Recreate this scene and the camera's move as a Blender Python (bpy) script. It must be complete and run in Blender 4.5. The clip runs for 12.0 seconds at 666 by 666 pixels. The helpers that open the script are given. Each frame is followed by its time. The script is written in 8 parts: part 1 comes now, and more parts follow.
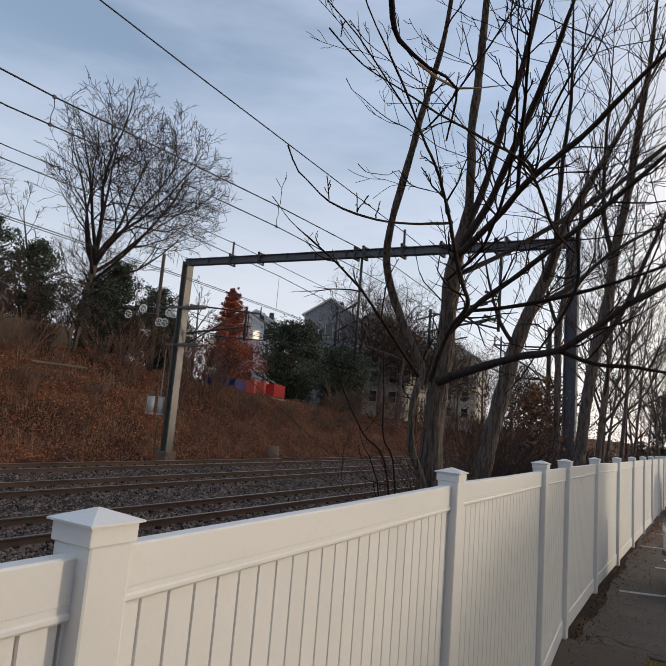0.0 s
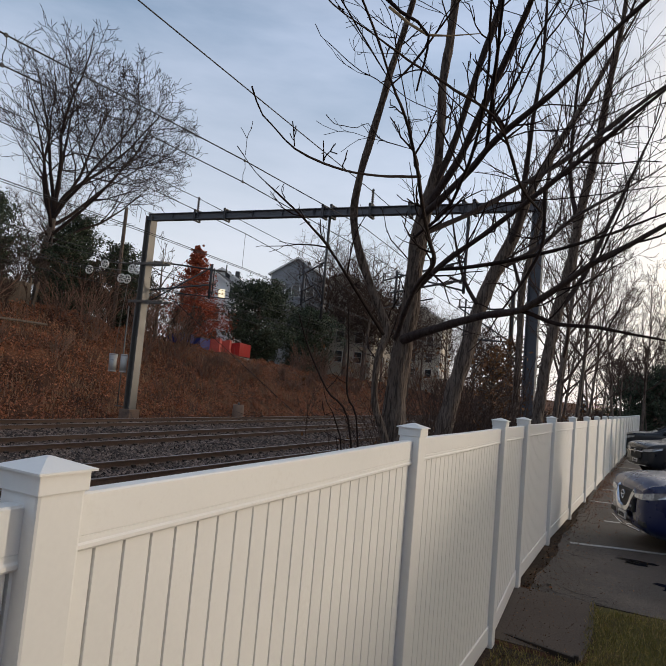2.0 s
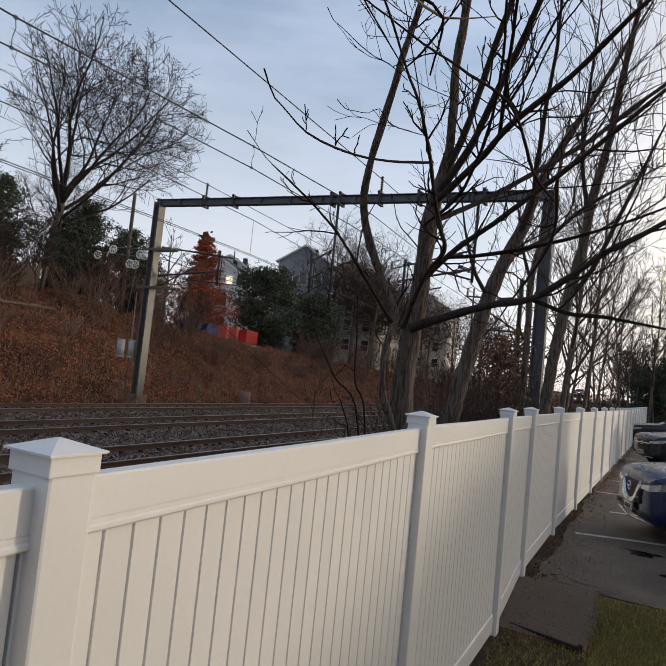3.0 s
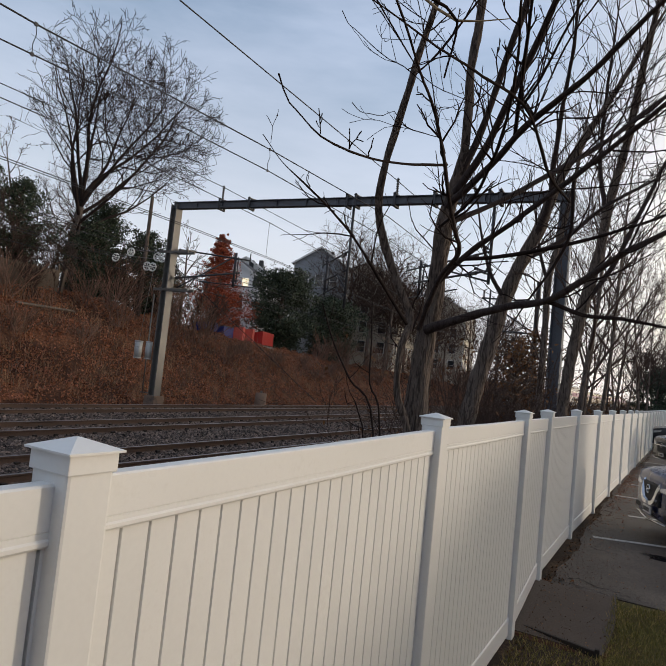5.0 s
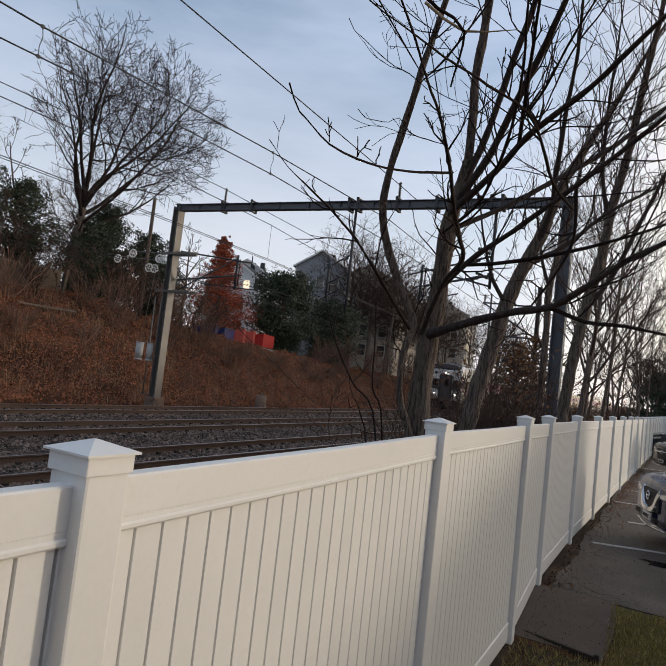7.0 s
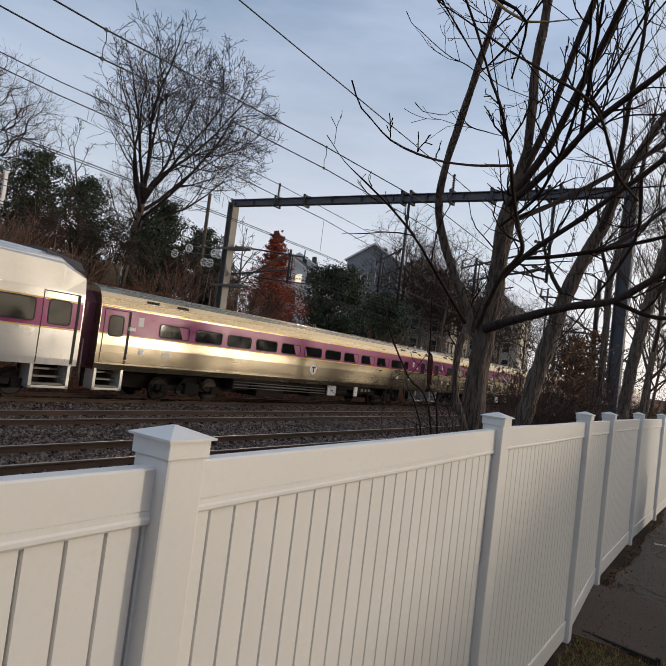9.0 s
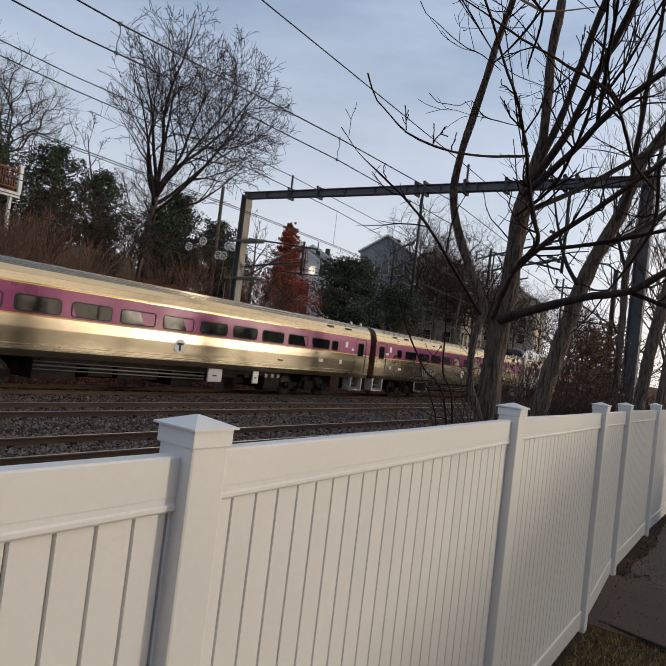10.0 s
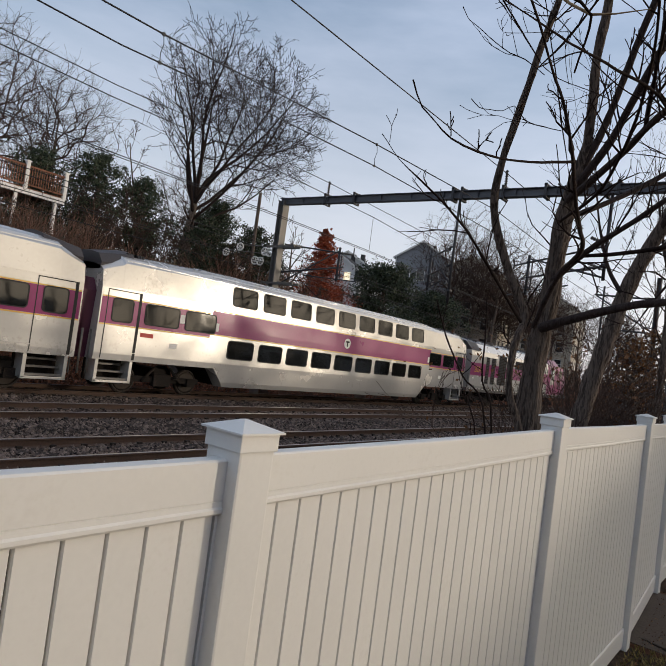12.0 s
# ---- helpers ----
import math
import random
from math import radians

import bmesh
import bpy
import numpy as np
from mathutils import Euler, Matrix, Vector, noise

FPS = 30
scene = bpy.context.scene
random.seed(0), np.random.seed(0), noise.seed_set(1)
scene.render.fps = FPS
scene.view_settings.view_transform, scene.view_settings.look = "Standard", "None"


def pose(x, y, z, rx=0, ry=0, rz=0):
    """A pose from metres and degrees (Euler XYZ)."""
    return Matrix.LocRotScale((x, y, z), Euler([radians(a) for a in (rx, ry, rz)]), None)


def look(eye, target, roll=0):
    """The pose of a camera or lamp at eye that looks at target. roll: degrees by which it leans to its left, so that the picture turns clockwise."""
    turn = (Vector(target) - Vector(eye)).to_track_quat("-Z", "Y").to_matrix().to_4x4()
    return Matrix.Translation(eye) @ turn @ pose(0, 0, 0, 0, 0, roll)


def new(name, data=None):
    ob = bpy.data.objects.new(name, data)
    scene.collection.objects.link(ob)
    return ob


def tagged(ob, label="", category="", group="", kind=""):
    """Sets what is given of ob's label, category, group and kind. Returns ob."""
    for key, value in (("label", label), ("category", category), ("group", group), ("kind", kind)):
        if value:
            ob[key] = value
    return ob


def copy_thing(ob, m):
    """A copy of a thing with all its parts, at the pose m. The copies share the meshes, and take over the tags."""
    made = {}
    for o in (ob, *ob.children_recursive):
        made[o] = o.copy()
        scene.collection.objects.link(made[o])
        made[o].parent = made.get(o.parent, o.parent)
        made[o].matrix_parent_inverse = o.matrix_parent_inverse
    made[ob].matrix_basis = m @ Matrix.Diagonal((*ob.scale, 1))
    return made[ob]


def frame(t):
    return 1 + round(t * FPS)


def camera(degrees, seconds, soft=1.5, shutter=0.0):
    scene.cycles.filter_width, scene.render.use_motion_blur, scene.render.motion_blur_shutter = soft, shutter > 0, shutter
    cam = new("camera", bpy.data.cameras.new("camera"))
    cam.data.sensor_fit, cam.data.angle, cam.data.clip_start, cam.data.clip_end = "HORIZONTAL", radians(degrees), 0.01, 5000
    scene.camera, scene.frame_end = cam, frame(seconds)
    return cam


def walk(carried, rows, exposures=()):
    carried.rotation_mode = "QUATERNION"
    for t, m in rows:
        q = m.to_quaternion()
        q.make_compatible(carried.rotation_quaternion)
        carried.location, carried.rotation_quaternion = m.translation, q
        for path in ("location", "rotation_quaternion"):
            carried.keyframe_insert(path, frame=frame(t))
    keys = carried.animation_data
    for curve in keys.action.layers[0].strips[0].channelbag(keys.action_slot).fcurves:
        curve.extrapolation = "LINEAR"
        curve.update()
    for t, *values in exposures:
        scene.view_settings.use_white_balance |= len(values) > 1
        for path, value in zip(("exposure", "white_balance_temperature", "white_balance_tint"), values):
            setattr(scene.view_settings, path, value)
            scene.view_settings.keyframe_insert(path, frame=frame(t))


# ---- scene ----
# ---------------------------------------------------------------- camera
cam = camera(57.5, 12.0, 0.85)
# seconds, x, y, z, yaw, pitch, roll
ROWS_CAM = [
    (0.0, 0.017, -0.033, 2.039, 30.184, 8.320, -4.620),
    (0.5, 0.029, -0.024, 2.034, 29.669, 7.720, -4.506),
    (1.0, 0.026, -0.008, 2.027, 28.797, 7.208, -4.556),
    (1.5, 0.016, 0.002, 2.019, 27.599, 6.179, -4.986),
    (2.0, 0.007, 0.013, 2.013, 26.929, 4.865, -5.103),
    (2.5, -0.011, 0.018, 2.008, 27.282, 4.074, -5.704),
    (4.5, -0.004, 0.026, 2.005, 28.139, 3.209, -5.682),
    (5.0, 0.005, 0.008, 2.006, 29.021, 3.700, -5.933),
    (5.5, 0.000, 0.000, 2.005, 29.995, 3.524, -5.700),
    (6.0, -0.001, -0.012, 2.007, 30.028, 3.784, -5.943),
    (6.5, -0.004, -0.024, 2.010, 29.590, 4.024, -6.037),
    (7.0, -0.002, -0.037, 2.010, 29.018, 3.980, -6.490),
    (7.5, -0.006, -0.039, 2.008, 30.384, 3.961, -6.556),
    (9.5, -0.011, -0.120, 1.998, 34.601, 2.385, -7.028),
    (10.0, -0.006, -0.131, 1.996, 35.121, 1.908, -6.826),
    (10.5, -0.009, -0.135, 1.997, 34.987, 2.511, -7.071),
    (11.0, -0.017, -0.140, 1.996, 35.317, 2.752, -7.348),
    (11.5, -0.026, -0.147, 1.993, 37.244, 2.214, -7.870),
    (12.0, -0.033, -0.150, 1.994, 38.340, 2.046, -7.613),
]
walk(cam, [(t, pose(x, y, z, 90 + pitch, roll, yaw)) for t, x, y, z, yaw, pitch, roll in ROWS_CAM],
     ((0.0, 0.0), (7.5, 0.0), (9.5, -0.10), (12.0, -0.08)))

# ---------------------------------------------------------------- daylight
SUN_TURN, SUN_HEIGHT = 48.0, 5.6      # degrees from +y towards +x, degrees above the horizon
world = bpy.data.worlds.new("evening_sky")
scene.world = world
world.use_nodes = True
wn, wl = world.node_tree.nodes, world.node_tree.links
wn.clear()
w_out = wn.new("ShaderNodeOutputWorld")
w_bg = wn.new("ShaderNodeBackground")
w_bg.inputs["Strength"].default_value = 0.235
w_sky = wn.new("ShaderNodeTexSky")
w_sky.sky_type = "NISHITA"
w_sky.sun_disc = False
w_sky.sun_elevation, w_sky.sun_rotation = radians(SUN_HEIGHT + 3), radians(SUN_TURN)
w_sky.air_density, w_sky.dust_density, w_sky.ozone_density = 1.0, 0.6, 1.6
# thin high cloud
w_co = wn.new("ShaderNodeTexCoord")
w_map = wn.new("ShaderNodeMapping")
w_map.inputs["Scale"].default_value = (1.2, 1.2, 5.0)
w_noise = wn.new("ShaderNodeTexNoise")
w_noise.inputs["Scale"].default_value, w_noise.inputs["Detail"].default_value = 1.6, 6.0
w_noise.inputs["Roughness"].default_value = 0.55
w_ramp = wn.new("ShaderNodeValToRGB")
w_ramp.color_ramp.elements[0].position, w_ramp.color_ramp.elements[1].position = 0.38, 0.72
w_ramp.color_ramp.elements[0].color = (0.14, 0.14, 0.14, 1)
w_ramp.color_ramp.elements[1].color = (0.46, 0.46, 0.46, 1)
w_mix = wn.new("ShaderNodeMix")
w_mix.data_type = "RGBA"
w_mix.inputs["B"].default_value = (4.1, 4.4, 5.35, 1)
wl.new(w_co.outputs["Generated"], w_map.inputs["Vector"])
wl.new(w_map.outputs["Vector"], w_noise.inputs["Vector"])
wl.new(w_noise.outputs["Fac"], w_ramp.inputs["Fac"])
wl.new(w_ramp.outputs["Color"], w_mix.inputs["Factor"])
wl.new(w_sky.outputs["Color"], w_mix.inputs["A"])
# pale haze towards the horizon, golden round the low sun
w_sep, w_low, w_haze = wn.new("ShaderNodeSeparateXYZ"), wn.new("ShaderNodeMapRange"), wn.new("ShaderNodeMix")
w_low.inputs["From Min"].default_value, w_low.inputs["From Max"].default_value = 0.0, 0.50
w_low.inputs["To Min"].default_value, w_low.inputs["To Max"].default_value = 0.92, 0.0
w_haze.data_type = "RGBA"
w_haze.inputs["B"].default_value = (3.80, 3.66, 3.88, 1)
w_dot, w_near, w_glow = wn.new("ShaderNodeVectorMath"), wn.new("ShaderNodeMapRange"), wn.new("ShaderNodeMix")
w_dot.operation = "DOT_PRODUCT"
w_dot.inputs[1].default_value = (math.sin(radians(SUN_TURN)) * math.cos(radians(SUN_HEIGHT)), math.cos(radians(SUN_TURN)) * math.cos(radians(SUN_HEIGHT)), math.sin(radians(SUN_HEIGHT)))
w_near.interpolation_type = "SMOOTHSTEP"
w_near.inputs["From Min"].default_value, w_near.inputs["From Max"].default_value = 0.42, 1.0
w_near.inputs["To Min"].default_value, w_near.inputs["To Max"].default_value = 0.0, 0.9
w_glow.data_type = "RGBA"
w_glow.inputs["B"].default_value = (6.9, 5.7, 4.2, 1)
wl.new(w_co.outputs["Generated"], w_sep.inputs["Vector"])
wl.new(w_sep.outputs["Z"], w_low.inputs["Value"])
wl.new(w_low.outputs["Result"], w_haze.inputs["Factor"])
wl.new(w_mix.outputs["Result"], w_haze.inputs["A"])
wl.new(w_co.outputs["Generated"], w_dot.inputs[0])
wl.new(w_dot.outputs["Value"], w_near.inputs["Value"])
wl.new(w_near.outputs["Result"], w_glow.inputs["Factor"])
wl.new(w_haze.outputs["Result"], w_glow.inputs["A"])
wl.new(w_glow.outputs["Result"], w_bg.inputs["Color"])
wl.new(w_bg.outputs["Background"], w_out.inputs["Surface"])

sun_data = bpy.data.lights.new("sun", "SUN")
sun_data.energy, sun_data.angle, sun_data.color = 1.38, radians(2.2), (1.0, 0.85, 0.67)
sun = new("sun", sun_data)
_a, _e = radians(SUN_TURN), radians(SUN_HEIGHT)
sun_from = Vector((math.sin(_a) * math.cos(_e), math.cos(_a) * math.cos(_e), math.sin(_e)))
sun.matrix_world = look(sun_from * 50, (0, 0, 0))
scene.view_settings.exposure = 0.0

# ---------------------------------------------------------------- materials
def surface(name, color, rough=0.7, metal=0.0, vary=0.25, scale=3.0, fine=45.0, bump=0.25, depth=0.01, other=None,
            patch=(0.5, 0.65), spec=0.5, island=0.0, stretch=(1, 1, 1), coat=0.0):
    """A painted, worn or natural surface: two scales of noise on the colour, patches of another colour, fine relief."""
    m = bpy.data.materials.new(name)
    m.use_nodes = True
    n, l = m.node_tree.nodes, m.node_tree.links
    b = n["Principled BSDF"]
    b.inputs["Roughness"].default_value = rough
    b.inputs["Metallic"].default_value = metal
    b.inputs["Specular IOR Level"].default_value = spec
    b.inputs["Coat Weight"].default_value = coat
    co, ob, mp = n.new("ShaderNodeTexCoord"), n.new("ShaderNodeObjectInfo"), n.new("ShaderNodeMapping")
    mp.inputs["Scale"].default_value = stretch
    l.new(co.outputs["Object"], mp.inputs["Vector"])
    w = n.new("ShaderNodeMath")
    w.operation = "MULTIPLY"
    w.inputs[1].default_value = 37.0
    l.new(ob.outputs["Random"], w.inputs[0])
    big, small = n.new("ShaderNodeTexNoise"), n.new("ShaderNodeTexNoise")
    for t, s, d in ((big, scale, 4.0), (small, fine, 3.0)):
        t.noise_dimensions = "4D"
        t.inputs["Scale"].default_value, t.inputs["Detail"].default_value = s, d
        l.new(mp.outputs["Vector"], t.inputs["Vector"])
        l.new(w.outputs[0], t.inputs["W"])
    both = n.new("ShaderNodeMix")
    both.inputs["Factor"].default_value = 0.45
    l.new(big.outputs["Fac"], both.inputs["A"])
    l.new(small.outputs["Fac"], both.inputs["B"])
    val = n.new("ShaderNodeMapRange")
    val.inputs["From Min"].default_value, val.inputs["From Max"].default_value = 0.3, 0.7
    val.inputs["To Min"].default_value, val.inputs["To Max"].default_value = 1 - vary, 1 + vary
    l.new(both.outputs["Result"], val.inputs["Value"])
    value = val.outputs["Result"]
    if island:
        geo, isl, mul = n.new("ShaderNodeNewGeometry"), n.new("ShaderNodeMapRange"), n.new("ShaderNodeMath")
        isl.inputs["To Min"].default_value, isl.inputs["To Max"].default_value = 1 - island, 1 + island
        l.new(geo.outputs["Random Per Island"], isl.inputs["Value"])
        mul.operation = "MULTIPLY"
        l.new(value, mul.inputs[0])
        l.new(isl.outputs["Result"], mul.inputs[1])
        value = mul.outputs[0]
    hsv = n.new("ShaderNodeHueSaturation")
    hsv.inputs["Color"].default_value = (*color, 1)
    if other is not None:
        mask, mix = n.new("ShaderNodeMapRange"), n.new("ShaderNodeMix")
        mix.data_type = "RGBA"
        mask.inputs["From Min"].default_value, mask.inputs["From Max"].default_value = patch
        if island:
            l.new(geo.outputs["Random Per Island"], mask.inputs["Value"])
        else:
            l.new(both.outputs["Result"], mask.inputs["Value"])
        mix.inputs["A"].default_value, mix.inputs["B"].default_value = (*color, 1), (*other, 1)
        l.new(mask.outputs["Result"], mix.inputs["Factor"])
        l.new(mix.outputs["Result"], hsv.inputs["Color"])
    l.new(value, hsv.inputs["Value"])
    l.new(hsv.outputs["Color"], b.inputs["Base Color"])
    rr = n.new("ShaderNodeMapRange")
    rr.inputs["From Min"].default_value, rr.inputs["From Max"].default_value = 0.3, 0.7
    rr.inputs["To Min"].default_value, rr.inputs["To Max"].default_value = max(0.02, rough - 0.08), min(1, rough + 0.08)
    l.new(big.outputs["Fac"], rr.inputs["Value"])
    l.new(rr.outputs["Result"], b.inputs["Roughness"])
    if bump:
        bp = n.new("ShaderNodeBump")
        bp.inputs["Strength"].default_value, bp.inputs["Distance"].default_value = bump, depth
        l.new(small.outputs["Fac"], bp.inputs["Height"])
        l.new(bp.outputs["Normal"], b.inputs["Normal"])
    return m


def glowing(name, color, strength):
    m = surface(name, color, 0.3, bump=0, vary=0.0)
    b = m.node_tree.nodes["Principled BSDF"]
    b.inputs["Emission Color"].default_value = (*color, 1)
    b.inputs["Emission Strength"].default_value = strength
    return m


VINYL = surface("white_vinyl", (0.74, 0.735, 0.71), 0.42, vary=0.035, scale=1.4, fine=60, bump=0.03, depth=0.002, other=(0.66, 0.65, 0.62), patch=(0.55, 0.75))
# dark vinyl tone that paints in the shade between the fence boards
GROOVE_SHADE = surface("groove_shade_vinyl", (0.12, 0.112, 0.105), 0.55, vary=0.1, scale=6, fine=90, bump=0.05, depth=0.002)
DARK_SOIL = surface("damp_verge_soil", (0.045, 0.033, 0.025), 0.95, vary=0.5, scale=3, fine=40, bump=0.8, depth=0.02, other=(0.075, 0.05, 0.034), patch=(0.5, 0.6), spec=0.1)
DARK_TIMBER = surface("wet_dark_timber", (0.020, 0.015, 0.012), 0.8, vary=0.3, scale=6, fine=50, bump=0.3)
SOIL = surface("leafy_soil", (0.075, 0.037, 0.023), 0.95, vary=0.5, scale=0.5, fine=9, bump=0.9, depth=0.09, other=(0.14, 0.062, 0.034), patch=(0.48, 0.6), spec=0.1)
ASPHALT = surface("old_asphalt", (0.052, 0.042, 0.036), 0.62, vary=0.7, scale=1.1, fine=70, bump=0.9, depth=0.014, other=(0.090, 0.073, 0.062), patch=(0.48, 0.60), spec=0.3)
CRACK = surface("dark_crack", (0.012, 0.010, 0.009), 0.95, vary=0.3)
LAWN = surface("lawn_soil", (0.090, 0.078, 0.028), 0.95, vary=0.4, scale=3, fine=40, bump=0.5, other=(0.075, 0.05, 0.028), patch=(0.5, 0.62), spec=0.1)
DARK_LITTER = surface("damp_dark_leaf", (0.10, 0.060, 0.038), 0.9, vary=0.3, bump=0, island=0.7, spec=0.15, other=(0.20, 0.11, 0.06), patch=(0.75, 0.95))
# lit version of the red bin paint: its orange stands in for sunlight
SUNLIT_BIN = surface("sunlit_red_paint", (0.52, 0.085, 0.06), 0.5, vary=0.2, scale=3, fine=30, bump=0.1, other=(0.5, 0.2, 0.12), patch=(0.55, 0.7))
BROWN_CONCRETE = surface("rust_stained_concrete", (0.19, 0.125, 0.09), 0.9, vary=0.3, scale=3, fine=60, bump=0.4, depth=0.006, other=(0.075, 0.058, 0.05), patch=(0.5, 0.62))
WET = surface("damp_asphalt", (0.008, 0.008, 0.009), 0.10, vary=0.3, scale=2, fine=90, bump=0.2, depth=0.004)
SLAB = surface("worn_concrete_path", (0.100, 0.076, 0.060), 0.9, vary=0.7, scale=3.5, fine=90, bump=0.8, depth=0.01, other=(0.062, 0.048, 0.039), patch=(0.47, 0.57))
PAINT_LINE = surface("worn_white_line", (0.42, 0.42, 0.41), 0.8, vary=0.3, scale=6, fine=60, bump=0.2, other=(0.12, 0.12, 0.12), patch=(0.55, 0.66))
GRASS = surface("winter_grass", (0.22, 0.20, 0.058), 0.9, vary=0.3, scale=3, fine=40, bump=0.2, other=(0.30, 0.22, 0.09), patch=(0.55, 0.8), island=0.5, spec=0.2)
BALLAST = surface("crushed_stone_bed", (0.034, 0.025, 0.021), 0.95, vary=0.5, scale=1.2, fine=26, bump=1.0, depth=0.06, other=(0.095, 0.074, 0.063), patch=(0.5, 0.6), spec=0.2)
STONE = surface("ballast_stone", (0.135, 0.102, 0.086), 0.9, vary=0.2, scale=4, fine=30, bump=0.2, island=0.95, spec=0.3)
RAIL_RUST = surface("rusty_rail_steel", (0.105, 0.066, 0.049), 0.75, 0.3, vary=0.3, scale=2, fine=40, bump=0.2, depth=0.003)
RAIL_SHINE = surface("polished_rail_head", (0.30, 0.27, 0.25), 0.35, 1.0, vary=0.15, scale=1, fine=30, bump=0.05)
SLEEPER = surface("weathered_sleeper", (0.145, 0.118, 0.098), 0.9, vary=0.35, scale=4, fine=30, bump=0.5, depth=0.008, other=(0.07, 0.055, 0.045), patch=(0.5, 0.65))
CLIP = surface("rail_clip_iron", (0.03, 0.024, 0.02), 0.7, 0.5, vary=0.3)
GALV = surface("galvanised_steel", (0.145, 0.138, 0.130), 0.55, 0.35, vary=0.18, scale=2.5, fine=40, bump=0.1, other=(0.15, 0.125, 0.105), patch=(0.55, 0.75))
BEAM_STEEL = surface("grey_beam_steel", (0.085, 0.09, 0.105), 0.6, 0.3, vary=0.2, scale=2, fine=30, bump=0.1)
DARK_STEEL = surface("dark_steel", (0.045, 0.045, 0.05), 0.6, 0.4, vary=0.25)
WIRE = surface("overhead_wire", (0.028, 0.028, 0.032), 0.6, 0.6, vary=0.1, bump=0)
PORCELAIN = surface("brown_insulator", (0.06, 0.05, 0.05), 0.3, vary=0.15)
CONCRETE = surface("rough_concrete", (0.28, 0.255, 0.23), 0.9, vary=0.25, scale=3, fine=60, bump=0.4, depth=0.006, other=(0.17, 0.15, 0.13), patch=(0.52, 0.66))
PULLEY = surface("white_pulley_metal", (0.60, 0.60, 0.57), 0.5, 0.2, vary=0.12)
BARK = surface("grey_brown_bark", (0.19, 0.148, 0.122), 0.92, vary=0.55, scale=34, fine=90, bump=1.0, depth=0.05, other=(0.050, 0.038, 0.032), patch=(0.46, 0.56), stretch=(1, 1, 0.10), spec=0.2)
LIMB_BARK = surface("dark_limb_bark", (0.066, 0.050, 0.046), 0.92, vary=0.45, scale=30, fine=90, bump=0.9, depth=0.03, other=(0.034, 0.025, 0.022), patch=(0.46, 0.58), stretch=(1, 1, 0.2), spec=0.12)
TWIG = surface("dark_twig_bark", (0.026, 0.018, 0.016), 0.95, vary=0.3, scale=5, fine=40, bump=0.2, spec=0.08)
DARK_TWIG = surface("dark_old_bark", (0.026, 0.018, 0.016), 0.9, vary=0.3, scale=6, fine=40, bump=0.0, spec=0.15)
PALE_WOOD = surface("broken_pale_wood", (0.34, 0.24, 0.13), 0.8, vary=0.25, scale=9, fine=60, bump=0.4)
FAR_TWIG = surface("grey_far_twig", (0.068, 0.046, 0.038), 0.9, vary=0.3, bump=0.0, spec=0.1)
BRUSH = surface("dry_brush_stem", (0.30, 0.17, 0.125), 0.9, vary=0.3, bump=0, island=0.5, spec=0.1, other=(0.12, 0.085, 0.065), patch=(0.35, 0.65))
LITTER = surface("fallen_leaf", (0.42, 0.175, 0.09), 0.85, vary=0.3, bump=0, island=0.8, spec=0.15, other=(0.19, 0.080, 0.05), patch=(0.3, 0.8))
RUST_LEAF = surface("rust_red_leaf", (0.42, 0.105, 0.045), 0.75, vary=0.2, bump=0, island=0.6, spec=0.2, other=(0.20, 0.045, 0.03), patch=(0.4, 0.8))
BROWN_LEAF = surface("brown_beech_leaf", (0.20, 0.098, 0.042), 0.8, vary=0.2, bump=0, island=0.45, spec=0.2, other=(0.10, 0.052, 0.03), patch=(0.4, 0.8))
NEEDLE = surface("dark_evergreen_leaf", (0.040, 0.055, 0.034), 0.65, vary=0.25, bump=0, island=0.55, spec=0.25, other=(0.05, 0.062, 0.035), patch=(0.6, 0.95))
DRY_GRASS = surface("tan_dry_grass", (0.38, 0.235, 0.14), 0.9, vary=0.2, bump=0, island=0.5, spec=0.1, other=(0.22, 0.13, 0.08), patch=(0.4, 0.8))
DRUM = surface("pale_weight_drum", (0.42, 0.42, 0.41), 0.6, 0.2, vary=0.2, scale=5, other=(0.12, 0.11, 0.10), patch=(0.56, 0.66))
WOODFENCE = surface("weathered_fence_board", (0.105, 0.078, 0.056), 0.9, vary=0.4, scale=3, fine=40, bump=0.4, depth=0.006, stretch=(1, 1, 0.2))
DECK_WOOD = surface("red_brown_deck_wood", (0.20, 0.085, 0.048), 0.8, vary=0.25, scale=4, fine=40, bump=0.2)
WHITE_TRIM = surface("white_trim_paint", (0.72, 0.71, 0.69), 0.6, vary=0.06, bump=0.05)
SIDING_GREY = surface("blue_grey_siding", (0.27, 0.285, 0.31), 0.75, vary=0.08, scale=1, fine=20, bump=0.05)
SIDING_WHITE = surface("white_siding", (0.68, 0.68, 0.68), 0.7, vary=0.06, scale=1, fine=20, bump=0.05)
SIDING_CREAM = surface("cream_siding", (0.56, 0.51, 0.42), 0.75, vary=0.08, scale=1, fine=20, bump=0.05)
SHINGLE = surface("dark_roof_shingle", (0.045, 0.043, 0.045), 0.9, vary=0.3, scale=2, fine=14, bump=0.5, depth=0.02)
HOUSE_GLASS = surface("window_glass", (0.03, 0.035, 0.04), 0.08, vary=0.1, bump=0, spec=0.8)
LIT_WINDOW = glowing("lamplit_window", (1.0, 0.85, 0.58), 1.0)
RED_BIN = surface("red_dumpster_paint", (0.40, 0.020, 0.018), 0.5, vary=0.2, scale=3, fine=30, bump=0.1, other=(0.28, 0.03, 0.02), patch=(0.55, 0.7))
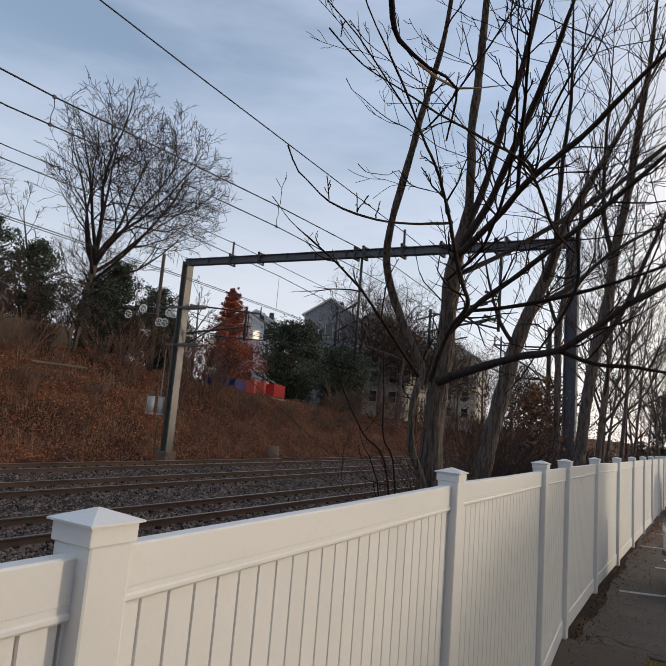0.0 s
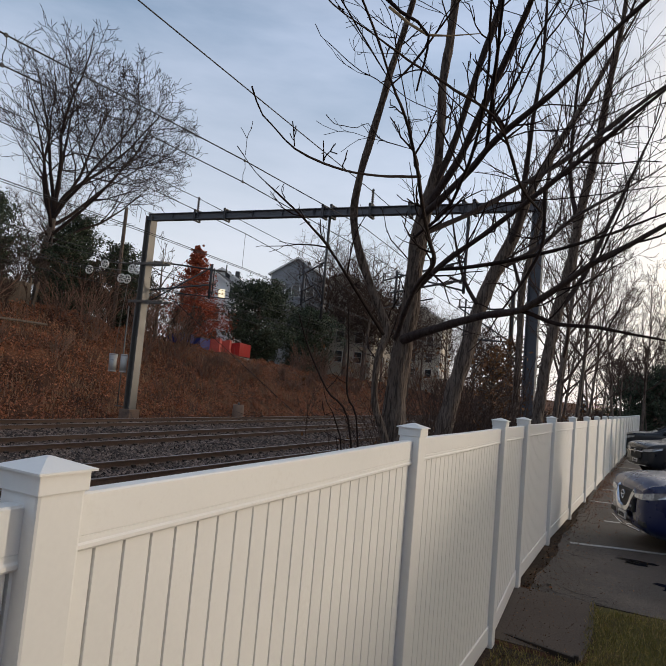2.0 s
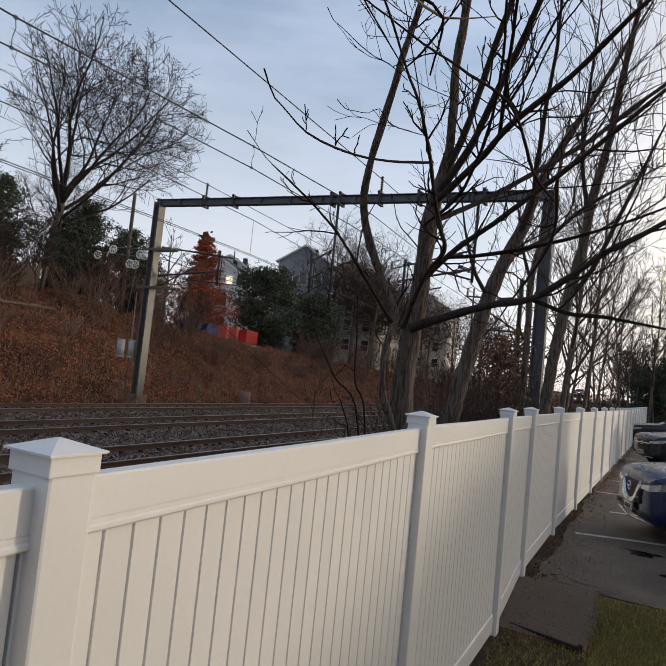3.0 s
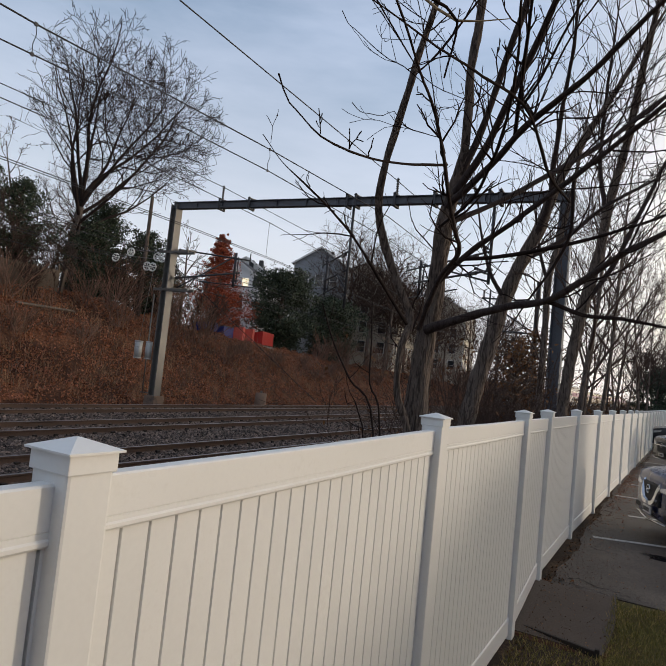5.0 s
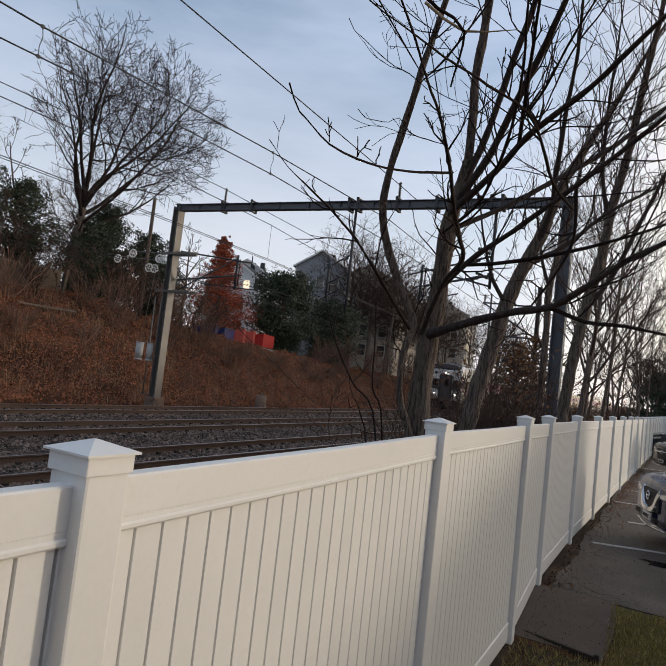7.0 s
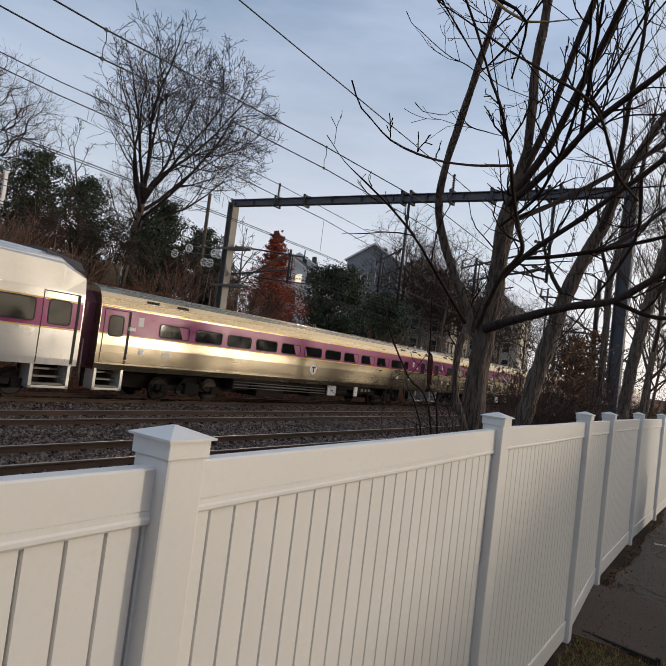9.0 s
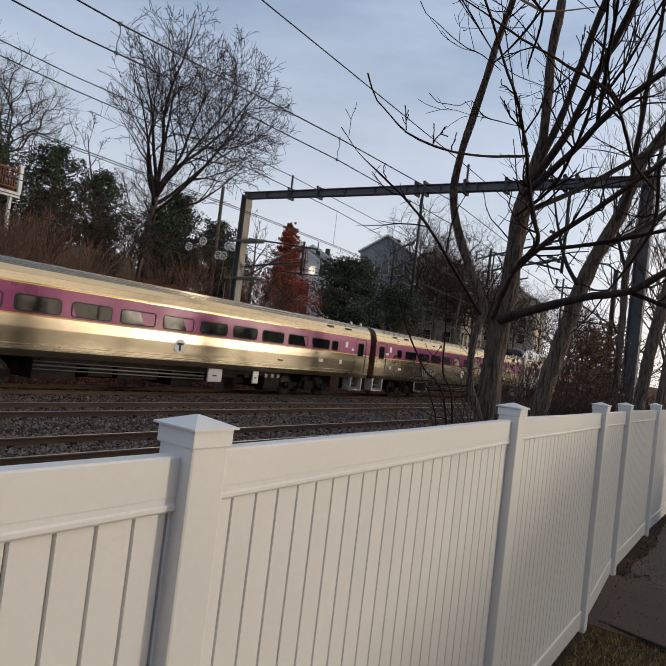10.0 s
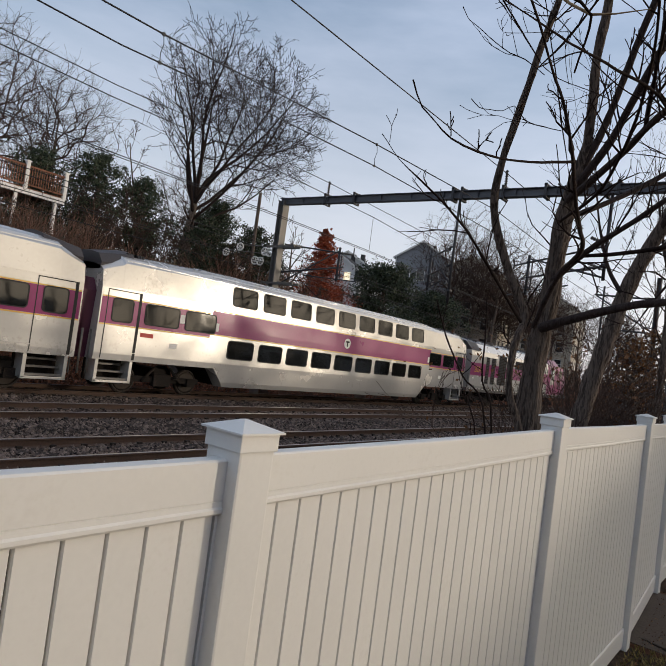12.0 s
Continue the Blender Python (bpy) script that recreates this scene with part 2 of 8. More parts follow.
BLUE_BIN = surface("blue_dumpster_paint", (0.022, 0.028, 0.15), 0.5, vary=0.2, scale=3, fine=30, bump=0.1)
LID_BLACK = surface("black_plastic_lid", (0.02, 0.02, 0.022), 0.5, vary=0.2)
STAINLESS = surface("brushed_stainless", (0.455, 0.40, 0.305), 0.25, 1.0, vary=0.07, scale=0.6, fine=22, bump=0.05, depth=0.004, stretch=(1, 0.25, 1.6))
SILVER = surface("silver_grey_paint", (0.70, 0.685, 0.655), 0.23, 0.45, vary=0.06, scale=0.8, fine=9, bump=0.06, depth=0.006, coat=0.4, other=(0.46, 0.44, 0.41), patch=(0.55, 0.68))
PURPLE = surface("purple_stripe", (0.27, 0.020, 0.13), 0.34, 0.0, vary=0.10, scale=0.8, fine=12, bump=0.05, depth=0.004, coat=0.18, spec=0.35)
YELLOW = surface("yellow_line", (0.62, 0.36, 0.045), 0.4, vary=0.08, bump=0)
TRAIN_GLASS = surface("tinted_train_glass", (0.008, 0.009, 0.009), 0.03, vary=0.15, scale=1.5, bump=0.0, spec=0.8)
RUBBER = surface("black_rubber", (0.015, 0.015, 0.016), 0.7, vary=0.15)
UNDER = surface("grimy_underframe", (0.020, 0.016, 0.014), 0.9, 0.1, vary=0.5, scale=3, fine=30, bump=0.3, other=(0.045, 0.033, 0.026), patch=(0.55, 0.68), spec=0.2)
WHEEL_STEEL = surface("wheel_steel", (0.050, 0.040, 0.034), 0.65, 0.5, vary=0.3, scale=5)
ROOF_DARK = surface("dark_roof_end", (0.055, 0.048, 0.05), 0.6, vary=0.2, scale=2)
RED_SIGN = surface("red_notice", (0.45, 0.03, 0.03), 0.5, vary=0.05, bump=0)
TAIL_GLOW = glowing("lit_headlamp", (1.0, 0.96, 0.86), 3.0)
CAR_BLUE = surface("dark_blue_car_paint", (0.005, 0.012, 0.06), 0.28, 0.1, vary=0.06, bump=0, coat=0.35, spec=0.35)
CAR_BLACK = surface("charcoal_car_paint", (0.010, 0.012, 0.017), 0.3, 0.1, vary=0.06, bump=0, coat=0.3, spec=0.3)
CHROME = surface("chrome_trim", (0.55, 0.55, 0.56), 0.15, 1.0, vary=0.05, bump=0)
LAMP_LENS = surface("clear_lamp_lens", (0.42, 0.43, 0.45), 0.08, 0.5, vary=0.5, scale=26, bump=0)
PLATE = surface("licence_plate_white", (0.55, 0.55, 0.56), 0.5, vary=0.1, bump=0)
MAROON = surface("maroon_end_paint", (0.075, 0.012, 0.035), 0.5, vary=0.2, bump=0.05)
GRAFFITI = surface("white_sprayed_marks", (0.55, 0.55, 0.55), 0.8, vary=0.2, bump=0)
PLASTER = surface("shade_block_render", (0.42, 0.38, 0.33), 0.85, vary=0.1)


# ---------------------------------------------------------------- mesh tools
def part(name, bm, material, parent=None, label=""):
    """Links a bmesh as one mesh object under a thing or a part."""
    me = bpy.data.meshes.new(name)
    bm.normal_update()
    bm.to_mesh(me)
    bm.free()
    for m in (material if isinstance(material, (list, tuple)) else (material,)):
        me.materials.append(m)
    ob = new(name, me)
    ob.parent = parent
    if label:
        tagged(ob, label)
    return ob


def raw(name, verts, faces, material, parent=None, label="", smooth=False, slots=None):
    me = bpy.data.meshes.new(name)
    me.from_pydata(verts, [], faces)
    for m in (material if isinstance(material, (list, tuple)) else (material,)):
        me.materials.append(m)
    if smooth:
        me.polygons.foreach_set("use_smooth", [True] * len(me.polygons))
    if slots is not None:
        me.polygons.foreach_set("material_index", slots)
    me.update()
    ob = new(name, me)
    ob.parent = parent
    if label:
        tagged(ob, label)
    return ob


def thing(name, m, label, category, group="", kind=""):
    ob = new(name)
    ob.matrix_world = m
    return tagged(ob, label, category, group, kind)


def box(bm, x0, x1, y0, y1, z0, z1, bevel=0.0, m=None, slot=0):
    """A block between two corners, its edges rounded if asked, turned by m."""
    r = bmesh.ops.create_cube(bm, size=1.0)
    vs = r["verts"]
    for v in vs:
        v.co = Vector(((x0 + x1) / 2 + v.co.x * (x1 - x0), (y0 + y1) / 2 + v.co.y * (y1 - y0), (z0 + z1) / 2 + v.co.z * (z1 - z0)))
    fs = list({f for v in vs for f in v.link_faces})
    if bevel:
        es = list({e for v in vs for e in v.link_edges})
        r2 = bmesh.ops.bevel(bm, geom=es, offset=bevel, segments=2, affect="EDGES", profile=0.6)
        vs = list({v for f in r2["faces"] for v in f.verts} | {v for v in vs if v.is_valid})
        fs = list({f for v in vs for f in v.link_faces})
    for f in fs:
        f.material_index = slot
    if m is not None:
        bmesh.ops.transform(bm, matrix=m, verts=vs)
    return vs


def rod(bm, a, b, r, sides=8, r2=None, slot=0):
    """A round bar from a to b."""
    a, b = Vector(a), Vector(b)
    d = b - a
    res = bmesh.ops.create_cone(bm, cap_ends=True, segments=sides, radius1=r, radius2=r if r2 is None else r2, depth=d.length)
    vs = res["verts"]
    bmesh.ops.transform(bm, matrix=Matrix.Translation((a + b) / 2) @ d.to_track_quat("Z", "Y").to_matrix().to_4x4(), verts=vs)
    for f in {f for v in vs for f in v.link_faces}:
        f.material_index = slot
        f.smooth = len(f.verts) == 4
    return vs


def ring(bm, c, axis, r, thick, sides=20, slot=0):
    """A round hoop."""
    c, q = Vector(c), Vector(axis).to_track_quat("Z", "Y").to_matrix()
    grid = []
    for i in range(sides):
        a = 2 * math.pi * i / sides
        row = []
        for k in range(6):
            b = 2 * math.pi * k / 6
            rr = r + thick * math.cos(b)
            row.append(bm.verts.new(c + q @ Vector((rr * math.cos(a), rr * math.sin(a), thick * math.sin(b)))))
        grid.append(row)
    for i in range(sides):
        for k in range(6):
            f = bm.faces.new((grid[i][k], grid[(i + 1) % sides][k], grid[(i + 1) % sides][(k + 1) % 6], grid[i][(k + 1) % 6]))
            f.material_index = slot


def loft(bm, rings, slot=0, closed=True, caps=True):
    """Joins rings of equally many points into a skin."""
    rows = [[bm.verts.new(p) for p in r] for r in rings]
    n = len(rows[0])
    for a, b in zip(rows, rows[1:]):
        for i in range(n if closed else n - 1):
            j = (i + 1) % n
            bm.faces.new((a[i], a[j], b[j], b[i])).material_index = slot
    if caps and closed:
        bm.faces.new(rows[0][::-1]).material_index = slot
        bm.faces.new(rows[-1]).material_index = slot
    return rows


class Wood:
    """Collects tapering round stems into one mesh."""
    def __init__(self):
        self.v, self.f, self.count = [], [], 0

    def stem(self, pts, radii, sides=5, ridge=0.0):
        p = np.asarray(pts, float)
        r = np.asarray(radii, float)
        t = np.gradient(p, axis=0)
        t /= np.linalg.norm(t, axis=1)[:, None] + 1e-9
        ref = np.array((0.0, 0.0, 1.0)) if abs(t[0][2]) < 0.9 else np.array((1.0, 0.0, 0.0))
        u = np.cross(t, ref)
        u /= np.linalg.norm(u, axis=1)[:, None] + 1e-9
        w = np.cross(t, u)
        a = np.arange(sides) * 2 * math.pi / sides
        r = r[:, None] * np.ones((1, sides))
        if ridge:
            z = np.arange(len(p))[:, None]
            wave = a[None, :] * 9 + 1.6 * np.sin(z * 0.19 + 2 * a[None, :]) + 0.9 * np.sin(z * 0.47 + 3 * a[None, :])
            r = r * (1 + ridge * (np.abs(np.sin(wave)) - 0.6) + 0.5 * ridge * np.sin(z * 0.8 + 5 * a[None, :]))
        v = p[:, None, :] + r[:, :, None] * (np.cos(a)[None, :, None] * u[:, None, :] + np.sin(a)[None, :, None] * w[:, None, :])
        n, s = len(p), self.count
        self.v.append(v.reshape(-1, 3))
        i, k = np.meshgrid(np.arange(n - 1), np.arange(sides), indexing="ij")
        k2 = (k + 1) % sides
        self.f.append(np.stack((s + i * sides + k, s + i * sides + k2, s + (i + 1) * sides + k2, s + (i + 1) * sides + k), -1).reshape(-1, 4))
        self.count += n * sides

    def build(self, name, material, parent=None, label="", smooth=True):
        return raw(name, np.concatenate(self.v).tolist(), np.concatenate(self.f).tolist(), material, parent, label, smooth)


def smooth_path(pts, step=0.12):
    """A Catmull-Rom run through points (x, y, z, r)."""
    p = np.asarray(pts, float)
    p = np.vstack((2 * p[0] - p[1], p, 2 * p[-1] - p[-2]))
    out = []
    for i in range(1, len(p) - 2):
        n = max(2, int(np.linalg.norm(p[i + 1][:3] - p[i][:3]) / step))
        for t in np.arange(n) / n:
            a, b, c, d = p[i - 1], p[i], p[i + 1], p[i + 2]
            out.append(0.5 * (2 * b + (c - a) * t + (2 * a - 5 * b + 4 * c - d) * t * t + (3 * b - a - 3 * c + d) * t ** 3))
    out.append(p[-2])
    return np.array(out)


def branch(wood, rng, start, way, length, radius, depth, sides, wander=0.18, lift=0.10, kids=5, tip=0.25, spread=0.75, shrink=0.55, least=0.003):
    """A limb that wanders, rises and throws off smaller ones."""
    n = 6 if depth > 1 else 4 if depth else 3
    p, d = np.array(start, float), np.array(way, float)
    d /= np.linalg.norm(d)
    pts, dirs = [p.copy()], [d.copy()]
    for i in range(n):
        d = d + rng.normal(0, wander, 3) + np.array((0, 0, lift))
        d /= np.linalg.norm(d)
        p = p + d * length / n
        pts.append(p.copy())
        dirs.append(d.copy())
    radii = np.maximum(radius * np.linspace(1, tip, n + 1), least)
    wood.stem(pts, radii, max(3, sides))
    if depth <= 0:
        return
    for k in range(kids if isinstance(kids, int) else kids[depth]):
        f = rng.uniform(0.22, 1.0)
        i = min(n - 1, int(f * n))
        q = pts[i] + (pts[i + 1] - pts[i]) * (f * n - i)
        side = np.cross(dirs[i], rng.normal(0, 1, 3))
        side /= np.linalg.norm(side) + 1e-9
        branch(wood, rng, q, dirs[i] + side * spread * rng.uniform(0.6, 1.3), length * shrink * rng.uniform(0.7, 1.2) * (1.15 - 0.5 * f),
               radii[i] * 0.6, depth - 1, sides - 1, wander, lift, kids, tip, spread, shrink, least)


def leaf_quads(rng, centres, size, aspect=0.6, droop=0.0):
    """Small folded leaves at the given places, turned at random."""
    c = np.asarray(centres, float)
    n = len(c)
    a = rng.normal(0, 1, (n, 3))
    a[:, 2] -= droop
    a /= np.linalg.norm(a, axis=1)[:, None]
    b = np.cross(a, rng.normal(0, 1, (n, 3)))
    b /= np.linalg.norm(b, axis=1)[:, None]
    s = size * rng.uniform(0.6, 1.4, (n, 1))
    v = np.stack((c - a * s / 2, c + b * s * aspect / 2, c + a * s / 2, c - b * s * aspect / 2), 1).reshape(-1, 3)
    return v.tolist(), np.arange(4 * n).reshape(-1, 4).tolist()


def step01(v, a, b):
    t = np.clip((v - a) / (b - a), 0, 1)
    return t * t * (3 - 2 * t)

# ---------------------------------------------------------------- ground
RAIL_Z = -0.20
TRACKS = {"far": -18.85, "middle": -14.6, "near": -10.1}


def lie(x, y):
    """The height of the ground: car park, track bed, embankment and the hill behind it."""
    x, y = np.asarray(x, float), np.asarray(y, float)
    lot = -0.22 * (1 - step01(y, 5.7, 7.2))
    top = 5.0 - 1.3 * step01(y, 22, 42) - 0.9 * step01(y, 42, 62) - 1.2 * step01(y, 62, 120)
    bed = -0.55 + 0 * x
    z = np.where(x > -2.0, lot, lot + (bed - lot) * step01(-x, 2.0, 7.5))
    hill = bed + (top - bed) * (0.55 * step01(-x, 21.8, 31.5) + 0.45 * np.clip((-x - 21.8) / 9.7, 0, 1))
    hill = hill + 3.0 * step01(-x, 34, 60)
    return np.where(x < -21.8, hill, z)


def lumps(x, y, s, k):
    """Gentle uneven ground."""
    return k * (np.sin(x * 1.7 * s + 1.3 * np.sin(y * 0.9 * s)) * np.cos(y * 1.3 * s + 0.7 * np.sin(x * 1.1 * s)) + 0.5 * np.sin(x * 4.1 * s + y * 3.3 * s))


def build_ground():
    xs = np.concatenate((np.linspace(-600, -75, 14), np.linspace(-72, -32, 40), np.linspace(-31.5, -21, 44), np.linspace(-20.5, -0.2, 40), np.linspace(0, 14, 20), np.linspace(20, 600, 14)))
    ys = np.concatenate((np.linspace(-300, -12, 10), np.linspace(-10, 75, 130), np.linspace(78, 160, 30), np.linspace(175, 1200, 20)))
    gx, gy = np.meshgrid(xs, ys, indexing="ij")
    rough = np.where(gx < -22, 0.09, 0.03) * step01(np.abs(gx + 1.0), 0.9, 2.5)
    gz = lie(gx, gy) + lumps(gx, gy, 1.0, 1.0) * rough + lumps(gx + 3, gy, 0.37, 0.16) * step01(-gx, 23, 25)
    v = np.stack((gx, gy, gz), -1).reshape(-1, 3)
    i, j = np.meshgrid(np.arange(len(xs) - 1), np.arange(len(ys) - 1), indexing="ij")
    n = len(ys)
    f = np.stack((i * n + j, (i + 1) * n + j, (i + 1) * n + j + 1, i * n + j + 1), -1).reshape(-1, 4)
    g = raw("ground", v.tolist(), f.tolist(), SOIL, smooth=True)
    tagged(g, "brown leaf-littered earth of the car park edge, track side and embankment", "ground", kind="structure")


def sheet(name, x0, x1, y0, y1, material, label, category, lift=0.012, nx=10, ny=60, edge=0.0):
    """A thin layer that lies on the ground, with an uneven edge."""
    xs, ys = np.linspace(x0, x1, nx), np.linspace(y0, y1, ny)
    gx, gy = np.meshgrid(xs, ys, indexing="ij")
    if edge:
        gx[0] += edge * np.sin(ys * 2.3) + 0.6 * edge * np.sin(ys * 7.1)
        gx[-1] += edge * np.sin(ys * 3.1)
    gz = lie(gx, gy) + lift
    top = np.stack((gx, gy, gz), -1).reshape(-1, 3)
    low = top - np.array((0, 0, lift + 0.06))
    v = np.vstack((top, low))
    i, j = np.meshgrid(np.arange(nx - 1), np.arange(ny - 1), indexing="ij")
    f = np.stack((i * ny + j, (i + 1) * ny + j, (i + 1) * ny + j + 1, i * ny + j + 1), -1).reshape(-1, 4)
    m = nx * ny
    rim = [k * ny for k in range(nx)] + [(nx - 1) * ny + k for k in range(1, ny)] + [k * ny + ny - 1 for k in range(nx - 2, -1, -1)] + [k for k in range(ny - 2, 0, -1)]
    walls = [(a, a + m, b + m, b) for a, b in zip(rim, rim[1:] + rim[:1])]
    ob = raw(name, v.tolist(), f.tolist() + walls, material)
    return tagged(ob, label, category, kind="structure")


def build_lot():
    sheet("verge", -1.6, -0.2, 5.0, 60, DARK_SOIL, "damp dark soil along the foot of the fence", "soil", 0.006, 4, 120, 0.0)
    sheet("parking_lot", -0.98, 30, 7.08, 130, ASPHALT, "dark patched asphalt of the car park beside the fence", "asphalt", 0.014, 24, 400, 0.035)
    sheet("path", -1.2, -0.36, 5.98, 7.075, SLAB, "worn dark concrete path slab beside the fence", "path", 0.02, 6, 40, 0.035)
    # dark damp stain with a pothole
    bm = bmesh.new()
    for cx, cy, rx, ry, zz in ((0.02, 9.38, 0.21, 0.16, 0.0165), (0.46, 8.35, 0.22, 0.16, 0.0165)):
        c = bm.verts.new((cx, cy, zz))
        vs = []
        for k in range(26):
            a = 2 * math.pi * k / 26
            r = 1 + 0.25 * math.sin(3 * a + cx) + 0.16 * math.sin(5 * a) + 0.12 * math.sin(11 * a)
            vs.append(bm.verts.new((cx + rx * r * math.cos(a), cy + ry * r * math.sin(a), zz)))
        for k in range(26):
            bm.faces.new((c, vs[k], vs[(k + 1) % 26]))
    ob = part("puddle", bm, WET)
    tagged(ob, "dark damp patches on the asphalt", "puddle", kind="structure")
    # painted bay lines
    for (ax, ay), (bx, by) in (((-0.86, 9.86), (3.2, 11.2)), ((-0.52, 12.25), (3.2, 13.4)), ((-0.9, 14.56), (3.4, 15.7)), ((-0.8, 16.96), (3.4, 18.1)),
                               ((-0.75, 19.4), (3.4, 20.4)), ((-0.5, 22.0), (3.4, 23.0)), ((-0.7, 24.1), (3.4, 25.2)), ((-0.5, 28.0), (3.4, 29.0)), ((-0.5, 32.0), (3.4, 33.0))):
        bm = bmesh.new()
        d = Vector((bx - ax, by - ay, 0))
        n = Vector((-d.y, d.x, 0)).normalized() * 0.05
        k = 14
        rows = []
        for i in range(k + 1):
            c = Vector((ax, ay, 0.019)) + d * i / k + n * 0.25 * math.sin(i * 1.9 + ay)
            rows.append((bm.verts.new(c - n), bm.verts.new(c + n), bm.verts.new(c + n - Vector((0, 0, 0.003))), bm.verts.new(c - n - Vector((0, 0, 0.003)))))
        for a, b in zip(rows, rows[1:]):
            for q in range(4):
                bm.faces.new((a[q], a[(q + 1) % 4], b[(q + 1) % 4], b[q]))
        tagged(part("parking_line", bm, PAINT_LINE), "worn white painted parking bay line on asphalt", "parking line", "parking bay lines", "structure")
    # cracks in the asphalt: narrow dark fills
    rng = np.random.default_rng(5)
    for x0, y0, x1, y1 in ((-0.98, 7.22, -0.2, 7.08), (-0.85, 7.42, -0.22, 7.22), (-0.95, 7.22, -0.85, 7.42), (-0.62, 9.75, -0.35, 9.3), (-0.85, 9.1, -0.4, 9.0), (-0.7, 9.9, -0.75, 9.0)):
        bm = bmesh.new()
        n = 16
        prev = None
        for i in range(n + 1):
            x, y = x0 + (x1 - x0) * i / n + rng.normal(0, 0.02), y0 + (y1 - y0) * i / n + rng.normal(0, 0.03)
            z = float(lie(x, y)) + 0.0195
            w = 0.004 + 0.010 * rng.random()
            cur = (bm.verts.new((x, y - w, z)), bm.verts.new((x, y + w, z)))
            if prev:
                bm.faces.new((prev[0], cur[0], cur[1], prev[1]))
            prev = cur
        tagged(part("asphalt_crack", bm, CRACK), "dark open crack in the asphalt", "crack", "cracks in the asphalt", "structure")
    # timber edging with its stake
    t = thing("timber_edging", Matrix.Translation((0, 0, 0)), "dark timber edging board with a short stake at the path", "edging")
    bm = bmesh.new()
    a, b = Vector((-1.10, 6.13, -0.19)), Vector((-0.42, 5.92, -0.17))
    q = (b - a).to_track_quat("X", "Z").to_matrix().to_4x4()
    box(bm, 0, (b - a).length, -0.016, 0.016, -0.08, 0.03, 0.004, Matrix.Translation(a) @ q)
    part("board", bm, DARK_TIMBER, t)
    bm = bmesh.new()
    box(bm, -0.435, -0.395, 5.90, 5.94, -0.3, -0.12, 0.006)
    part("stake", bm, DARK_TIMBER, t)
    sheet("lawn", -0.345, 2.4, 2.4, 7.04, LAWN, "thin winter lawn soil beside the path", "lawn", 0.016, 8, 60, 0.05)
    # grass: blades in tufts
    rng = np.random.default_rng(11)
    n = 42000
    x = np.concatenate((rng.uniform(-0.38, 1.6, n), rng.uniform(-1.08, -0.3, 3500)))
    y = np.concatenate((rng.uniform(3.6, 7.05, n), rng.uniform(4.2, 5.95, 3500)))
    keep = ~((x > -0.36) & (y > 7.0 + 0.06 * np.sin(x * 9) + 0.04 * np.sin(x * 31)))
    x, y = x[keep], y[keep]
    z = lie(x, y) + 0.0
    h = rng.uniform(0.025, 0.07, len(x))
    a = rng.uniform(0, 6.283, len(x))
    dx, dy = np.cos(a) * 0.004, np.sin(a) * 0.004
    lx, ly = rng.normal(0, 0.025, len(x)), rng.normal(0, 0.025, len(x))
    v = np.stack((np.stack((x - dx, y - dy, z), -1), np.stack((x + dx, y + dy, z), -1), np.stack((x + lx, y + ly, z + h), -1)), 1).reshape(-1, 3)
    g = raw("grass", v.tolist(), np.arange(len(v)).reshape(-1, 3).tolist(), GRASS)
    tagged(g, "short yellow-green winter lawn grass beside the path", "grass", kind="stuff")
    # dead leaves along the fence foot
    n = 2600
    x = -1.08 + np.abs(rng.normal(0, 0.10, n))
    y = rng.uniform(5.0, 42, n)
    x = x + 0.0235 * np.clip(y - 9.47, 0, 99)
    v, f = leaf_quads(rng, np.stack((x, y, lie(x, y) + 0.018), -1), 0.026, 0.6)
    tagged(raw("leaf_litter", v, f, DARK_LITTER), "damp dark brown fallen leaves along the foot of the fence", "leaves", kind="stuff")
    n = 2600
    y = 5.9 + 12 * rng.random(n) ** 1.4
    x = -1.05 + np.abs(rng.normal(0, 0.55, n))
    keep = ~((x > -0.36) & (y < 7.1))
    x, y = x[keep], y[keep]
    v, f = leaf_quads(rng, np.stack((x, y, lie(x, y) + 0.024 + 0.014 * (y < 7.08)), -1), 0.013, 0.7)
    tagged(raw("ground_specks", v, f, DARK_LITTER), "small twigs, leaf scraps and grit on the asphalt", "litter", kind="stuff")
    n = 900
    y = rng.normal(17.5, 3.2, n)
    x = fence_x(14.0) + 0.16 + np.abs(rng.normal(0, 0.28, n))
    v, f = leaf_quads(rng, np.stack((x, y, lie(x, y) + 0.025), -1), 0.028, 0.6)
    tagged(raw("leaf_litter", v, f, LITTER), "dry rust-brown leaves drifted on the asphalt edge", "leaves", kind="stuff")


# ---------------------------------------------------------------- railway
def rail_profile(x):
    return [(x - 0.07, -0.172), (x + 0.07, -0.172), (x + 0.07, -0.16), (x + 0.012, -0.135), (x + 0.010, -0.045), (x + 0.036, -0.032),
            (x + 0.036, -0.006), (x + 0.026, 0.0), (x - 0.026, 0.0), (x - 0.036, -0.006), (x - 0.036, -0.032), (x - 0.010, -0.045), (x - 0.012, -0.135), (x - 0.07, -0.16)]


